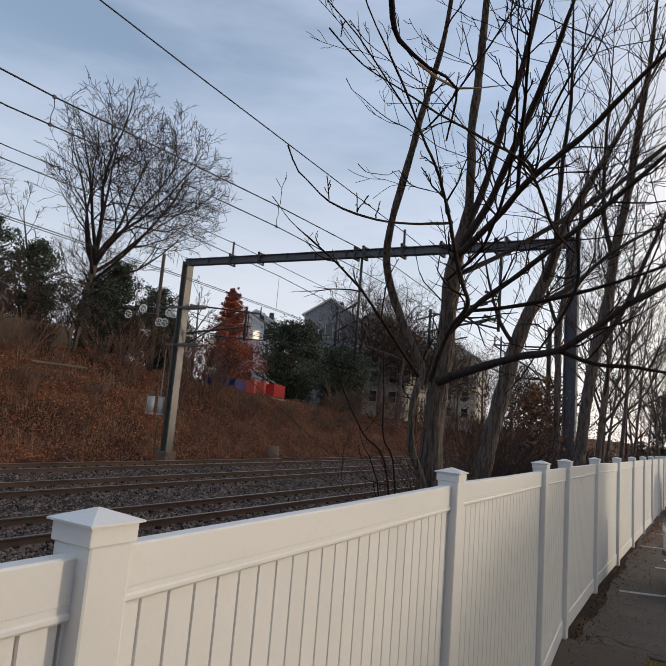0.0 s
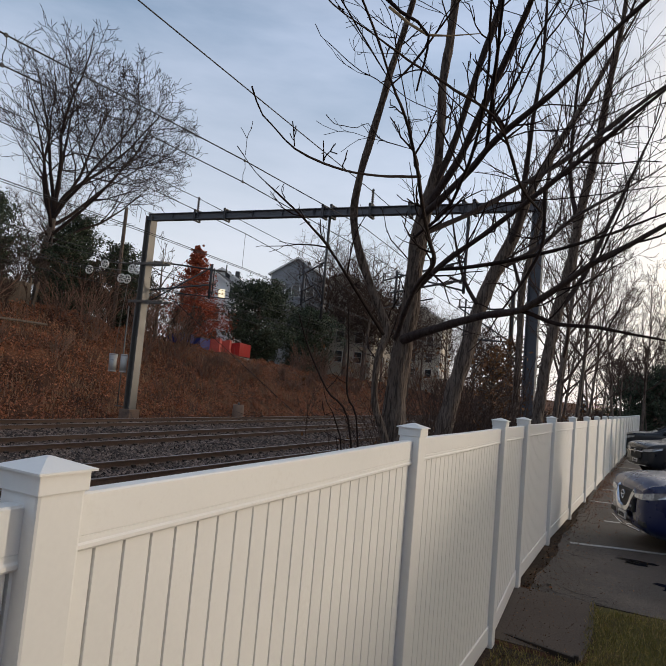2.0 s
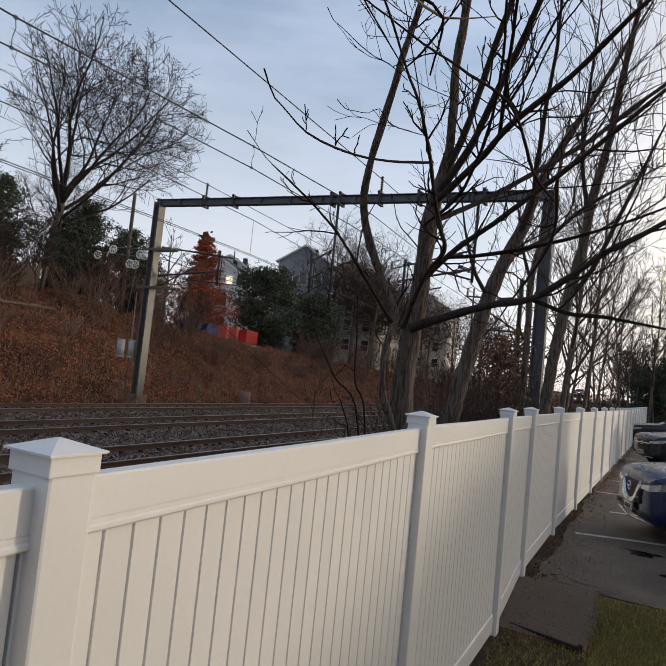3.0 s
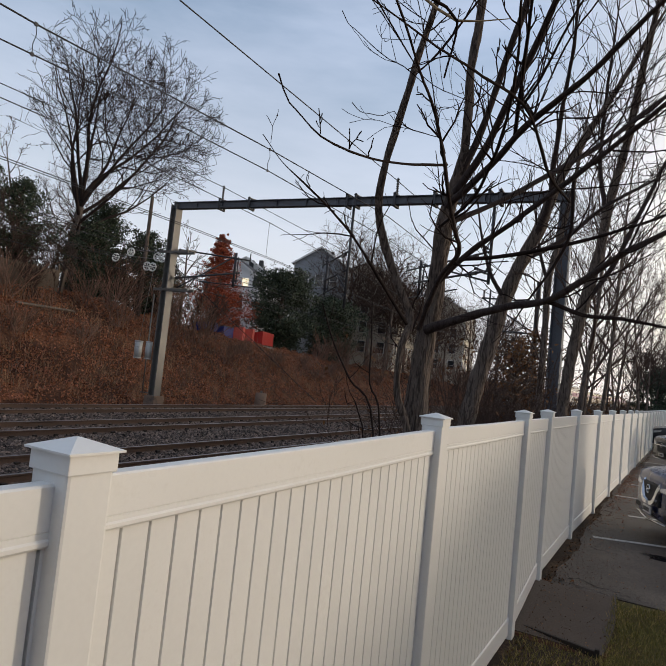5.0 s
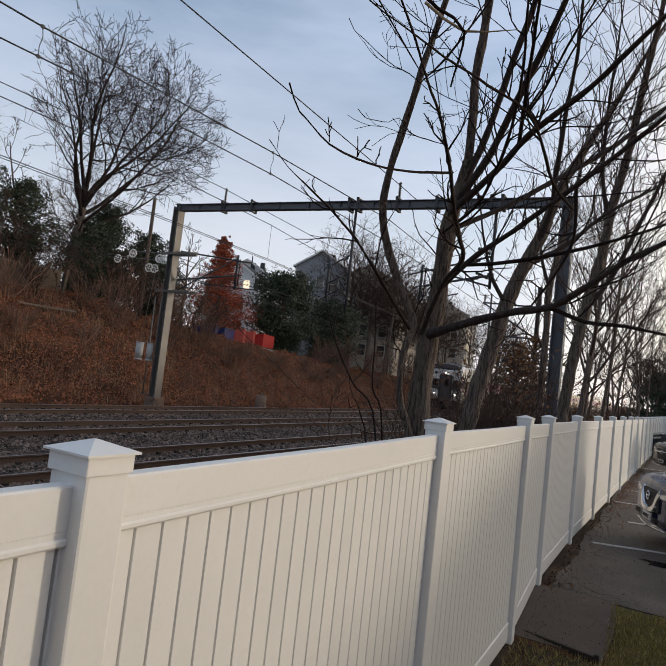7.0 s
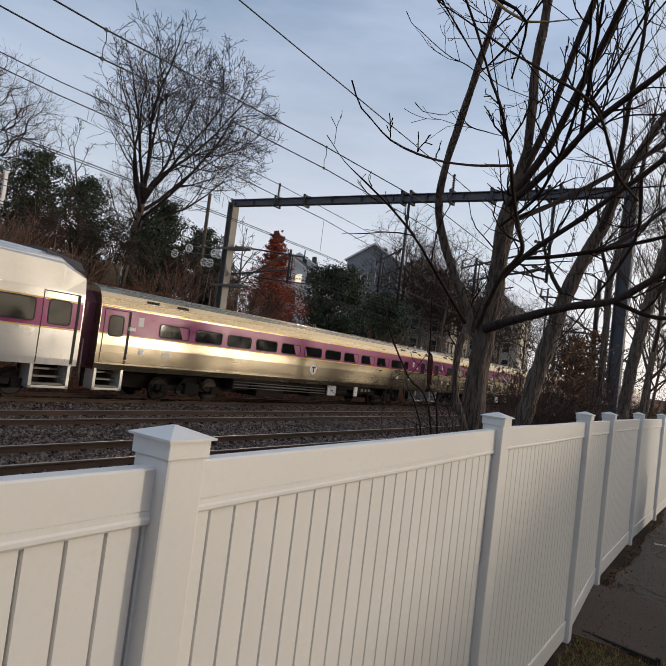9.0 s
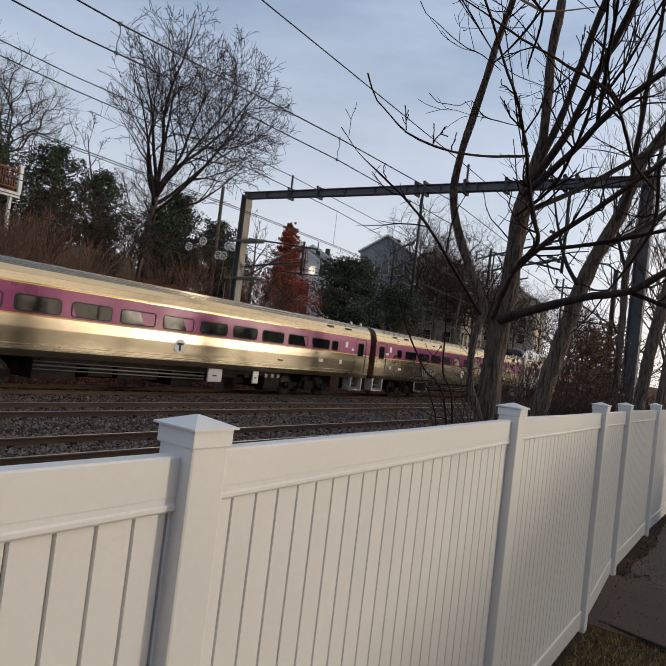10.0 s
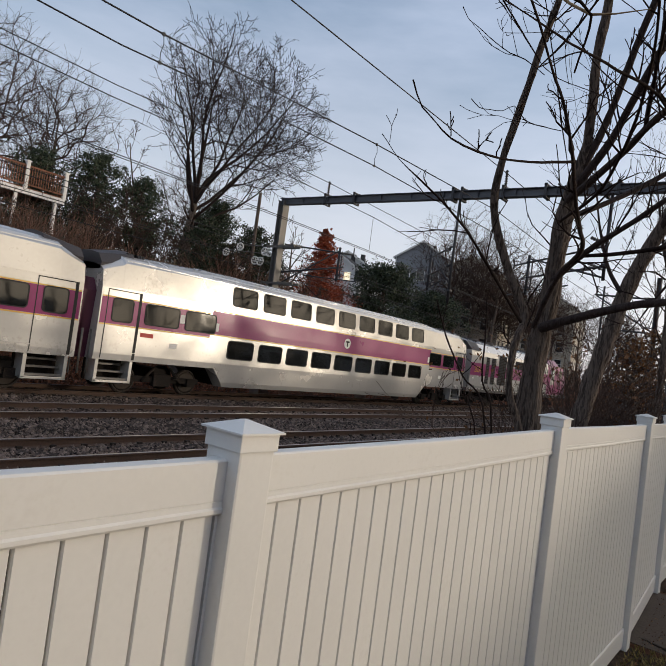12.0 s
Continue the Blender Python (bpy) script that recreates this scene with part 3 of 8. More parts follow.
def build_tracks():
    # the bed of crushed stone
    xs = np.array([-22.2, -21.4, -20.6, -20.3, -19.5, -18.85, -18.2, -17.4, -16.9, -16.0, -15.2, -14.6, -14.0, -13.2, -12.4, -11.6, -10.8, -10.1, -9.4, -8.7, -8.2, -7.4, -6.6])
    zs = np.array([-0.62, -0.5, -0.40, -0.37, -0.365, -0.365, -0.365, -0.37, -0.42, -0.42, -0.37, -0.365, -0.365, -0.37, -0.44, -0.44, -0.37, -0.365, -0.365, -0.37, -0.42, -0.5, -0.66])
    ys = np.concatenate((np.linspace(-120, -10, 12), np.linspace(-8, 70, 190), np.linspace(74, 900, 60)))
    gx, gy = np.meshgrid(xs, ys, indexing="ij")
    rng = np.random.default_rng(2)
    gz = np.repeat(zs[:, None], len(ys), 1) + rng.normal(0, 0.012, gx.shape)
    v = np.stack((gx, gy, gz), -1).reshape(-1, 3)
    i, j = np.meshgrid(np.arange(len(xs) - 1), np.arange(len(ys) - 1), indexing="ij")
    n = len(ys)
    f = np.stack((i * n + j, (i + 1) * n + j, (i + 1) * n + j + 1, i * n + j + 1), -1).reshape(-1, 4)
    tagged(raw("track_bed", v.tolist(), f.tolist(), BALLAST), "grey-brown crushed stone ballast bed under the tracks", "ballast", kind="structure")
    # loose stones
    m = 120000
    y = 3 + 62 * rng.random(m) ** 1.6
    x = rng.uniform(-21.6, -7.2, m)
    z = np.interp(x, xs, zs)
    s = rng.uniform(0.022, 0.058, (m, 1, 1))
    o = np.array(((1, 0, 0), (-1, 0, 0), (0, 1, 0), (0, -1, 0), (0, 0, 0.8), (0, 0, -0.8)))[None]
    o = o * rng.uniform(0.6, 1.3, (m, 6, 1)) + rng.normal(0, 0.2, (m, 6, 3))
    v = (np.stack((x, y, z), -1)[:, None, :] + o * s).reshape(-1, 3)
    tri = np.array(((0, 2, 4), (2, 1, 4), (1, 3, 4), (3, 0, 4), (2, 0, 5), (1, 2, 5), (3, 1, 5), (0, 3, 5)))
    f = (np.arange(m)[:, None, None] * 6 + tri[None]).reshape(-1, 3)
    tagged(raw("ballast_stones", v.tolist(), f.tolist(), STONE), "loose angular grey ballast stones", "ballast", kind="stuff")
    # sleepers: one mesh with four clips
    bm = bmesh.new()
    box(bm, -1.3, 1.3, -0.12, 0.12, -0.40, -0.172, 0.012)
    for rx in (-0.7525, 0.7525):
        for sx in (-1, 1):
            box(bm, rx + sx * 0.10 - 0.035, rx + sx * 0.10 + 0.035, -0.05, 0.05, -0.172, -0.115, 0, None, 1)
    sm = bpy.data.meshes.new("sleeper")
    bm.to_mesh(sm)
    bm.free()
    sm.materials.append(SLEEPER)
    sm.materials.append(CLIP)
    for name, tx in TRACKS.items():
        t = thing("railway_track", Matrix.Translation((tx, 0, RAIL_Z)), f"{name} railway track of rusty rails on weathered sleepers", "railway track", "three railway tracks")
        for rx in (-0.7525, 0.7525):
            bm = bmesh.new()
            rows = loft(bm, [[(px, yy, pz) for px, pz in rail_profile(rx)] for yy in (-120, 0, 60, 200, 900)])
            for f in bm.faces:
                if len(f.verts) == 4 and all(v.co.z > -0.008 for v in f.verts):
                    f.material_index = 1
            part("rail", bm, (RAIL_RUST, RAIL_SHINE), t, "rusty rail with a worn shiny head")
        for k in range(200):
            o = new("sleeper", sm)
            o.parent = t
            o.location = (0.0, -6 + k * 0.61, 0.0)
        bm = bmesh.new()
        for k in range(200, 620):
            box(bm, -1.3, 1.3, -6 + k * 0.61 - 0.12, -6 + k * 0.61 + 0.12, -0.40, -0.172)
        tagged(part("far_sleepers", bm, SLEEPER, t), kind="stuff")


# ---------------------------------------------------------------- white fence
def fence_x(y):
    return -1.165 + 0.0235 * max(0.0, y - 9.47)


def build_fence():
    posts = [-1.484, 0.956, 3.396, 5.836, 7.089] + [9.47 + 2.42 * k for k in range(0, 18)]
    cap_z = lambda y: 1.801 + 0.035 * step01(y, 0.956, 3.396) + 0.009 * step01(y, 3.396, 5.836) - 0.02 * step01(y, 8, 14) - 0.04 * step01(y, 14, 30)
    t = thing("vinyl_fence", Matrix.Translation((0, 0, 0)), "tall white vinyl privacy fence with capped posts and grooved boards", "fence")

    def post_mesh():
        bm = bmesh.new()
        box(bm, -0.0615, 0.0615, -0.0615, 0.0615, -2.5, -0.030, 0.008)
        me = bpy.data.meshes.new("post")
        bm.to_mesh(me)
        bm.free()
        me.materials.append(VINYL)
        bm = bmesh.new()
        h = 0.067
        box(bm, -h, h, -h, h, -0.075, -0.030, 0.003)
        k = 0.077
        loft(bm, [[(-k, -k, -0.030), (k, -k, -0.030), (k, k, -0.030), (-k, k, -0.030)], [(-k, -k, -0.025), (k, -k, -0.025), (k, k, -0.025), (-k, k, -0.025)],
                  [(-0.006, -0.006, -0.001), (0.006, -0.006, -0.001), (0.006, 0.006, -0.001), (-0.006, 0.006, -0.001)]])
        mc = bpy.data.meshes.new("cap")
        bm.to_mesh(mc)
        bm.free()
        mc.materials.append(VINYL)
        return me, mc
    me, mc = post_mesh()
    for y in posts:
        p = new("post", me)
        p.parent = t
        p.location = (fence_x(y), y, float(cap_z(y)))
        c = new("cap", mc)
        c.parent = p
    slat_mesh = {}
    for n, (a, b) in enumerate(zip(posts, posts[1:])):
        ya, yb = a + 0.0635, b - 0.0635
        xa, xb = fence_x(a), fence_x(b)
        za, zb = float(cap_z(a)) - 0.090, float(cap_z(b)) - 0.098
        turn = Matrix.Translation((xa, a, 0)) @ Matrix.Rotation(math.atan2(-(xb - xa), b - a), 4, "Z")
        ln = b - a
        # rails: shaped section swept along the panel
        def rail(name, prof, z_a, z_b, lab=""):
            bm = bmesh.new()
            loft(bm, [[(px, yy, zz + pz) for px, pz in prof] for yy, zz in ((0.050, z_a), (ln / 2, (z_a + z_b) / 2 - 0.004), (ln - 0.050, z_b))])
            o = part(name, bm, VINYL, t, lab)
            o.matrix_world = turn
            return o
        top = [(-0.022, 0), (0.018, 0), (0.023, -0.005), (0.023, -0.100), (0.0205, -0.1015), (0.023, -0.103), (0.023, -0.116), (0.0275, -0.121), (0.0275, -0.130), (0.023, -0.136), (-0.024, -0.136), (-0.024, -0.005)]
        low = [(-0.026, 0), (-0.026, -0.15), (0.026, -0.15), (0.026, 0), (0.020, 0.008), (-0.020, 0.008)]
        rail("top_rail", top, za, zb, "moulded white top rail")
        g0, g1 = float(lie(-1.1, a)), float(lie(-1.1, b))
        lz0, lz1 = g0 + 0.19, g1 + 0.19
        rail("bottom_rail", low, lz0, lz1)
        # boards with a narrow groove between them
        pitch = 0.0945
        count = int(round((ln - 0.127) / pitch))
        step = (ln - 0.127) / count
        for k in range(count):
            y0 = 0.0535 + k * step
            f = (y0 + step / 2) / ln
            zt, zbm = za + (zb - za) * f - 0.12, lz0 + (lz1 - lz0) * f - 0.01
            key = (round(step, 3), round(zt - zbm, 2))
            if key not in slat_mesh:
                bm = bmesh.new()
                h = round(zt - zbm, 2)
                hw = round(step, 3) / 2
                loft(bm, [[(0.014, -hw + 0.0050, z), (0.014, hw - 0.0050, z), (0.010, hw - 0.0026, z), (-0.010, hw - 0.0026, z), (-0.014, hw - 0.0050, z), (-0.014, -hw + 0.0050, z), (-0.010, -hw + 0.0026, z), (0.010, -hw + 0.0026, z)] for z in (-h, 0)])
                m2 = bpy.data.meshes.new("slat")
                bm.normal_update()
                bm.to_mesh(m2)
                bm.free()
                m2.materials.append(VINYL)
                slat_mesh[key] = m2
            o = new("slat", slat_mesh[key])
            o.parent = t
            o.matrix_world = turn @ Matrix.Translation((0, y0 + step / 2, zt))
        bm = bmesh.new()
        y0 = 0.0535 + count * step
        loft(bm, [[(0.014, y0 + 0.004, zz), (0.014, ln - 0.055, zz), (-0.014, ln - 0.055, zz), (-0.014, y0 + 0.004, zz)] for zz in (lz1 - 0.01, zb - 0.12)])
        part("edge_slat", bm, VINYL, t).matrix_world = turn
        # backing web that closes the grooves, coloured dark to stand in for their shade
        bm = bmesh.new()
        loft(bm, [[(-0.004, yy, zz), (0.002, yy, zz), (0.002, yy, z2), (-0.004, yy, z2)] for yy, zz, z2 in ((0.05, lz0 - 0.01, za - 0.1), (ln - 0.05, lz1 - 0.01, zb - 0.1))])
        o = part("backing", bm, GROOVE_SHADE, t)
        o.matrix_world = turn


build_ground()
build_lot()

# ---------------------------------------------------------------- overhead line
GY = 21.4


def insulator(bm, x, y, z0, z1, r=0.07, slot=0):
    n = 7
    rod(bm, (x, y, z0), (x, y, z1), r * 0.45, 10, slot=slot)
    for k in range(n):
        z = z0 + (z1 - z0) * (k + 0.5) / n
        rod(bm, (x, y, z - 0.02), (x, y, z + 0.02), r, 12, r * 0.6, slot=slot)


def h_column(bm, x, y, z0, z1, w=0.32, d=0.36):
    """A wide-flange steel column."""
    box(bm, x - w / 2, x - w / 2 + 0.03, y - d / 2, y + d / 2, z0, z1)
    box(bm, x + w / 2 - 0.03, x + w / 2, y - d / 2, y + d / 2, z0, z1)
    box(bm, x - w / 2 + 0.03, x + w / 2 - 0.03, y - 0.014, y + 0.014, z0, z1)


def build_portal():
    t = thing("catenary_portal", Matrix.Translation((0, 0, 0)), "grey steel railway portal frame spanning three tracks", "catenary portal")
    bm = bmesh.new()
    h_column(bm, -21.45, GY, 0.0, 9.30, 0.36, 0.42)
    col = part("column", bm, GALV, t, "weathered grey steel column")
    bm = bmesh.new()
    box(bm, -21.78, -21.12, GY - 0.33, GY + 0.33, -1.0, 0.02, 0.03)
    part("footing", bm, BROWN_CONCRETE, col, "rough concrete footing block")
    bm = bmesh.new()
    h_column(bm, -3.45, GY, -0.6, 8.72, 0.40, 0.40)
    part("column", bm, BEAM_STEEL, t, "dark blue-grey steel column")
    # beam: I section, falling slightly to one side
    bm = bmesh.new()
    a, b = Vector((-21.62, GY, 9.26)), Vector((-3.2, GY, 8.78))
    m = Matrix.Translation(a) @ (b - a).to_track_quat("X", "Z").to_matrix().to_4x4()
    ln = (b - a).length
    box(bm, 0, ln, -0.15, 0.15, 0.135, 0.16, 0, m)
    box(bm, 0, ln, -0.15, 0.15, -0.16, -0.135, 0, m)
    box(bm, 0, ln, -0.04, 0.04, -0.135, 0.135, 0, m)
    for k in range(1, 12):
        box(bm, ln * k / 12 - 0.01, ln * k / 12 + 0.01, -0.14, 0.14, -0.135, 0.135, 0, m)
    part("beam", bm, BEAM_STEEL, t, "long riveted grey steel beam")
    beam_z = lambda x: 9.26 + (x + 21.62) * (8.78 - 9.26) / 18.42
    # clamps on the beam
    for x in (-18.65, -16.94, -11.95, -11.55, -9.83, -8.19, -6.1, -5.7):
        bm = bmesh.new()
        z = beam_z(x)
        for sy in (-0.19, 0.19):
            box(bm, x - 0.05, x + 0.05, GY + sy - 0.02, GY + sy + 0.02, z - 0.27, z + 0.29)
        box(bm, x - 0.06, x + 0.06, GY - 0.21, GY + 0.21, z + 0.22, z + 0.26)
        box(bm, x - 0.06, x + 0.06, GY - 0.21, GY + 0.21, z - 0.26, z - 0.22)
        part("clamp", bm, DARK_STEEL, t)
    for x in (-18.65, -9.83):
        bm = bmesh.new()
        insulator(bm, x, GY, beam_z(x) + 0.26, beam_z(x) + 0.92)
        part("insulator", bm, PORCELAIN, t, "dark ribbed post insulator")
    # drop posts that carry the registration arms
    for x, zl in ((-11.68, 4.6), (-5.92, 5.7)):
        bm = bmesh.new()
        z = beam_z(x)
        rod(bm, (x, GY, z - 0.2), (x, GY, zl), 0.055, 10)
        box(bm, x - 0.1, x + 0.1, GY - 0.1, GY + 0.1, zl + 0.5, zl + 0.58)
        part("drop_post", bm, DARK_STEEL, t)
        for dz, ln2 in ((0.35, 1.9), (1.25, 1.5)):
            bm = bmesh.new()
            rod(bm, (x, GY, zl + dz), (x - 0.55, GY, zl + dz + 0.25), 0.03, 8)
            part("registration_arm", bm, GALV, t)
            bm = bmesh.new()
            p, q = Vector((x - 0.1, GY, zl + dz + 0.05)), Vector((x - 0.55, GY, zl + dz + 0.25))
            for k in range(5):
                c = p + (q - p) * (k + 0.5) / 5
                rod(bm, c - (q - p).normalized() * 0.03, c + (q - p).normalized() * 0.03, 0.06, 10)
            part("insulator", bm, PORCELAIN, t)
    # platforms and collars on the tall column
    for z, w in ((6.95, 1.3), (5.12, 1.5)):
        bm = bmesh.new()
        box(bm, -21.45 - w * 0.45, -21.45 + w, GY - 0.24, GY - 0.18, z - 0.05, z + 0.05)
        box(bm, -21.45 - w * 0.45, -21.45 + w, GY + 0.18, GY + 0.24, z - 0.05, z + 0.05)
        for k in range(6):
            xx = -21.45 - w * 0.4 + k * w * 0.27
            box(bm, xx - 0.05, xx + 0.05, GY - 0.3, GY + 0.3, z + 0.05, z + 0.08)
        part("bracket", bm, GALV, t, "pale steel bracket with cross plates")
    # hinged cantilever frames: booms, a brace, a dropper tube and a steady arm with its insulators
    for (x0, y0, za, zb, zc), (x1, y1, lo, hi) in (((-21.2, GY + 0.2, 7.15, 5.75, 5.2), (-18.85, GY + 1.7, 5.6, 7.3)), ((-11.68, GY, 6.95, 6.2, 5.4), (-14.6, GY + 3.3, 5.6, 7.5)), ((-5.92, GY, 6.9, 6.2, 5.8), (-9.9, GY + 3.4, 5.6, 7.3))):
        d = Vector((x1 - x0, y1 - y0, 0.0))
        for a, b, r in (((x0, y0, za), (x1 + d.x * 0.25, y1 + d.y * 0.25, hi - 0.3), 0.04), ((x0, y0, zb), (x1 + d.x * 0.1, y1 + d.y * 0.1, lo + 0.75), 0.045), ((x0, y0, zc), (x1, y1, hi - 0.15), 0.035), ((x1 - d.x * 0.6, y1 - d.y * 0.6, lo + 0.12), (x1 + d.x * 0.35, y1 + d.y * 0.35, lo + 0.1), 0.028)):
            bm = bmesh.new()
            rod(bm, a, b, r, 8)
            part("cantilever_arm", bm, DARK_STEEL, t)
        bm = bmesh.new()
        rod(bm, (x1, y1, lo), (x1, y1, hi), 0.06, 8)
        rod(bm, (x1 + 0.16, y1, lo + 0.2), (x1 + 0.16, y1, hi - 0.2), 0.03, 8)
        for z in (lo + 0.3, hi - 0.3):
            box(bm, x1 - 0.08, x1 + 0.22, y1 - 0.05, y1 + 0.05, z - 0.04, z + 0.04)
        part("dropper_tube", bm, DARK_STEEL, t)
        for f, z in ((0.16, za - 0.02), (0.16, zb + 0.02)):
            bm = bmesh.new()
            p = Vector((x0, y0, z)) + d * f
            for k in range(5):
                rod(bm, p + d.normalized() * 0.09 * k, p + d.normalized() * (0.09 * k + 0.045), 0.075, 10)
            part("insulator", bm, PORCELAIN, t)
        bm = bmesh.new()
        rod(bm, (x1 + d.x * 0.25, y1 + d.y * 0.25, hi - 0.45), (x1 + d.x * 0.25, y1 + d.y * 0.25, hi + 0.05), 0.03, 8)
        part("wire_holder", bm, DARK_STEEL, t)
    # tension weights on their guide
    bm = bmesh.new()
    rod(bm, (-22.26, GY, 0.1), (-22.26, GY, 4.9), 0.03, 8)
    rod(bm, (-21.78, GY - 0.05, 0.1), (-21.78, GY - 0.05, 4.9), 0.03, 8)
    rod(bm, (-22.62, GY - 0.25, 2.5), (-22.5, GY, 6.3), 0.012, 6)
    rod(bm, (-22.4, GY, 0.1), (-21.5, GY, 0.1), 0.03, 8)
    part("weight_guide", bm, GALV, t)
    for x in (-22.62, -21.92):
        bm = bmesh.new()
        r = 0.19 if x < -22.2 else 0.16
        rod(bm, (x, GY - 0.25, 1.75), (x, GY - 0.25, 2.50), r * 0.92, 22, r)
        rod(bm, (x, GY - 0.25, 2.50), (x, GY - 0.25, 2.56), r * 1.06, 22)
        rod(bm, (x, GY - 0.25, 1.70), (x, GY - 0.25, 1.76), r * 0.98, 22)
        part("tension_weight", bm, DRUM, t, "pale drum of round tension weights")
    # spoked pulley wheels of the tensioners
    for x, z in ((-25.27, 6.79), (-24.22, 7.06), (-22.98, 6.34), (-22.6, 6.3), (-22.35, 6.80), (-22.02, 6.74)):
        bm = bmesh.new()
        c = Vector((x + 0.2, GY - 0.2, z - 0.1))
        ring(bm, c, (0.25, -1, 0), 0.19, 0.036, 18)
        for k in range(3):
            a = math.pi * k / 3 + 0.3
            d = Vector((math.cos(a), 0.25 * math.cos(a), math.sin(a))) * 0.19
            rod(bm, c - d, c + d, 0.018, 6)
        rod(bm, c - Vector((0, 0.06, 0)), c + Vector((0, 0.06, 0)), 0.05, 10)
        part("pulley", bm, PULLEY, t, "white spoked tensioner pulley wheel")
    bm = bmesh.new()
    rod(bm, (-25.2, GY - 0.1, 6.85), (-21.4, GY, 6.55), 0.02, 6)
    rod(bm, (-24.2, GY - 0.1, 7.1), (-21.4, GY, 6.95), 0.02, 6)
    part("tension_rod", bm, GALV, t)
    # guy wire down to the bank
    bm = bmesh.new()
    rod(bm, (-21.3, GY, 6.4), (-19.8, GY + 12.5, 0.0), 0.02, 6)
    part("guy_wire", bm, WIRE, t)


def wire(name, label, pts, r, parent=None):
    w = Wood()
    w.stem(pts, [r] * len(pts), 6)
    return w.build(name, WIRE, parent, label)


def build_wires():
    beam_y = GY
    # each line: x, height at the portal, heights at -20 and 120, with a sag
    def run(name, label, x, zs, r=0.014):
        t = thing(name, Matrix.Translation((0, 0, 0)), label, "overhead wire", "overhead railway wires")
        wire("wire", "", [(x, y, z) for y, z in zs], r, t)
        return t
    # near track: feeder on its post insulator, messenger and contact wire
    run("feeder_wire", "thin black feeder wire on a post insulator", -9.83, ((-60, 11.2), (-20, 10.1), (0, 9.8), (9.14, 9.73), (GY, 9.74), (50, 9.3), (80, 9.5), (160, 9.8), (300, 9.6)), 0.016)
    mess = ((-60, 9.0), (-20, 7.4), (-5, 7.25), (6.2, 7.55), (9.15, 7.73), (13.3, 7.98), (16.7, 8.12), (GY, 8.32), (35, 7.8), (50, 7.6), (70, 7.9), (120, 8.2), (300, 8.0))
    cont = ((-60, 6.6), (5.4, 6.95), (9.2, 7.2), (13.4, 7.38), (GY, 7.45), (45, 7.0), (80, 7.1), (300, 7.0))
    a = run("messenger_wire", "black messenger wire over the near track with droppers", -10.1, mess, 0.016)
    run("contact_wire", "black contact wire over the near track", -10.1, cont, 0.014)
    f = lambda zs, y: float(np.interp(y, [q[0] for q in zs], [q[1] for q in zs]))
    for y in (6.2, 13.3, 29.0, 38.0, 50.0):
        z0, z1 = f(cont, y), f(mess, y)
        wire("dropper", "", [(-10.1, y, z1), (-10.08, y + 0.02, z0 * 0.35 + z1 * 0.65), (-10.12, y, z0 * 0.65 + z1 * 0.35), (-10.1, y, z0)], 0.008, a)
        for zz in (z0, z1):
            bm = bmesh.new()
            box(bm, -10.118, -10.082, y - 0.03, y + 0.03, zz - 0.035, zz + 0.035, 0.008)
            part("wire_clamp", bm, DARK_STEEL, a)
    # far track
    feed = ((-60, 10.4), (10.2, 9.83), (15.1, 10.0), (GY, 10.02), (50, 9.4), (300, 9.6))
    run("feeder_wire", "thin black feeder wire over the far track", -18.65, feed, 0.016)
    mess3 = ((-60, 10.0), (10.3, 9.48), (15.3, 9.6), (GY, 9.52), (25.5, 9.46), (45, 8.4), (80, 8.6), (300, 8.4))
    cont3 = ((-60, 7.9), (10.6, 7.70), (18.7, 7.72), (25.7, 7.66), (50, 6.9), (300, 6.6))
    a = run("messenger_wire", "black messenger wire over the far track with droppers", -18.85, mess3, 0.018)
    run("contact_wire", "black contact wire over the far track", -18.85, cont3, 0.016)
    run("contact_wire", "second black contact wire over the far track", -18.7, tuple((y, z - 0.12) for y, z in cont3), 0.014)
    for y in (3.0, 25.5, 34.0, 44.0):
        z0, z1 = f(cont3, y), f(mess3, y)
        wire("dropper", "", [(-18.85, y, z1), (-18.85, y, (z0 + z1) / 2), (-18.85, y, z0)], 0.010, a)
    for x, z in ((-22.0, 7.02), (-22.3, 6.86), (-23.0, 6.42), (-21.9, 6.1), (-22.2, 5.7)):
        run("tension_wire", "grey tension wire along the foot of the bank", x, ((-60, z + 0.15), (8, z), (GY, z), (60, z - 0.8), (120, z - 1.5)), 0.016)


def build_far_masts():
    """Smaller hinged bracket masts further along the line."""
    for k, (x, y) in enumerate(((-6.4, 33.0), (-6.4, 78.0))):
        t = thing("catenary_mast", Matrix.Translation((x, y, -0.5)), "slim grey steel catenary mast with bracket arms", "catenary mast", "catenary masts")
        s = 1 if x < -15 else -1
        bm = bmesh.new()
        h_column(bm, 0, 0, 0, 8.4, 0.2, 0.24)
        part("column", bm, DARK_STEEL, t)
        for z0, z1, ln in ((7.3, 7.45, 3.0), (5.6, 5.7, 2.6)):
            bm = bmesh.new()
            rod(bm, (0, 0, z0), (s * ln, 0, z1), 0.045, 8)
            part("bracket_arm", bm, DARK_STEEL, t)
        bm = bmesh.new()
        rod(bm, (0, 0, 5.6), (s * 2.9, 0, 7.4), 0.04, 8)
        rod(bm, (s * 2.55, 0, 5.2), (s * 2.55, 0, 7.9), 0.05, 8)
        part("strut", bm, DARK_STEEL, t)
        bm = bmesh.new()
        insulator(bm, s * 2.9, 0, 7.45, 7.9, 0.07)
        part("insulator", bm, PORCELAIN, t)


build_portal()
build_wires()
build_far_masts()


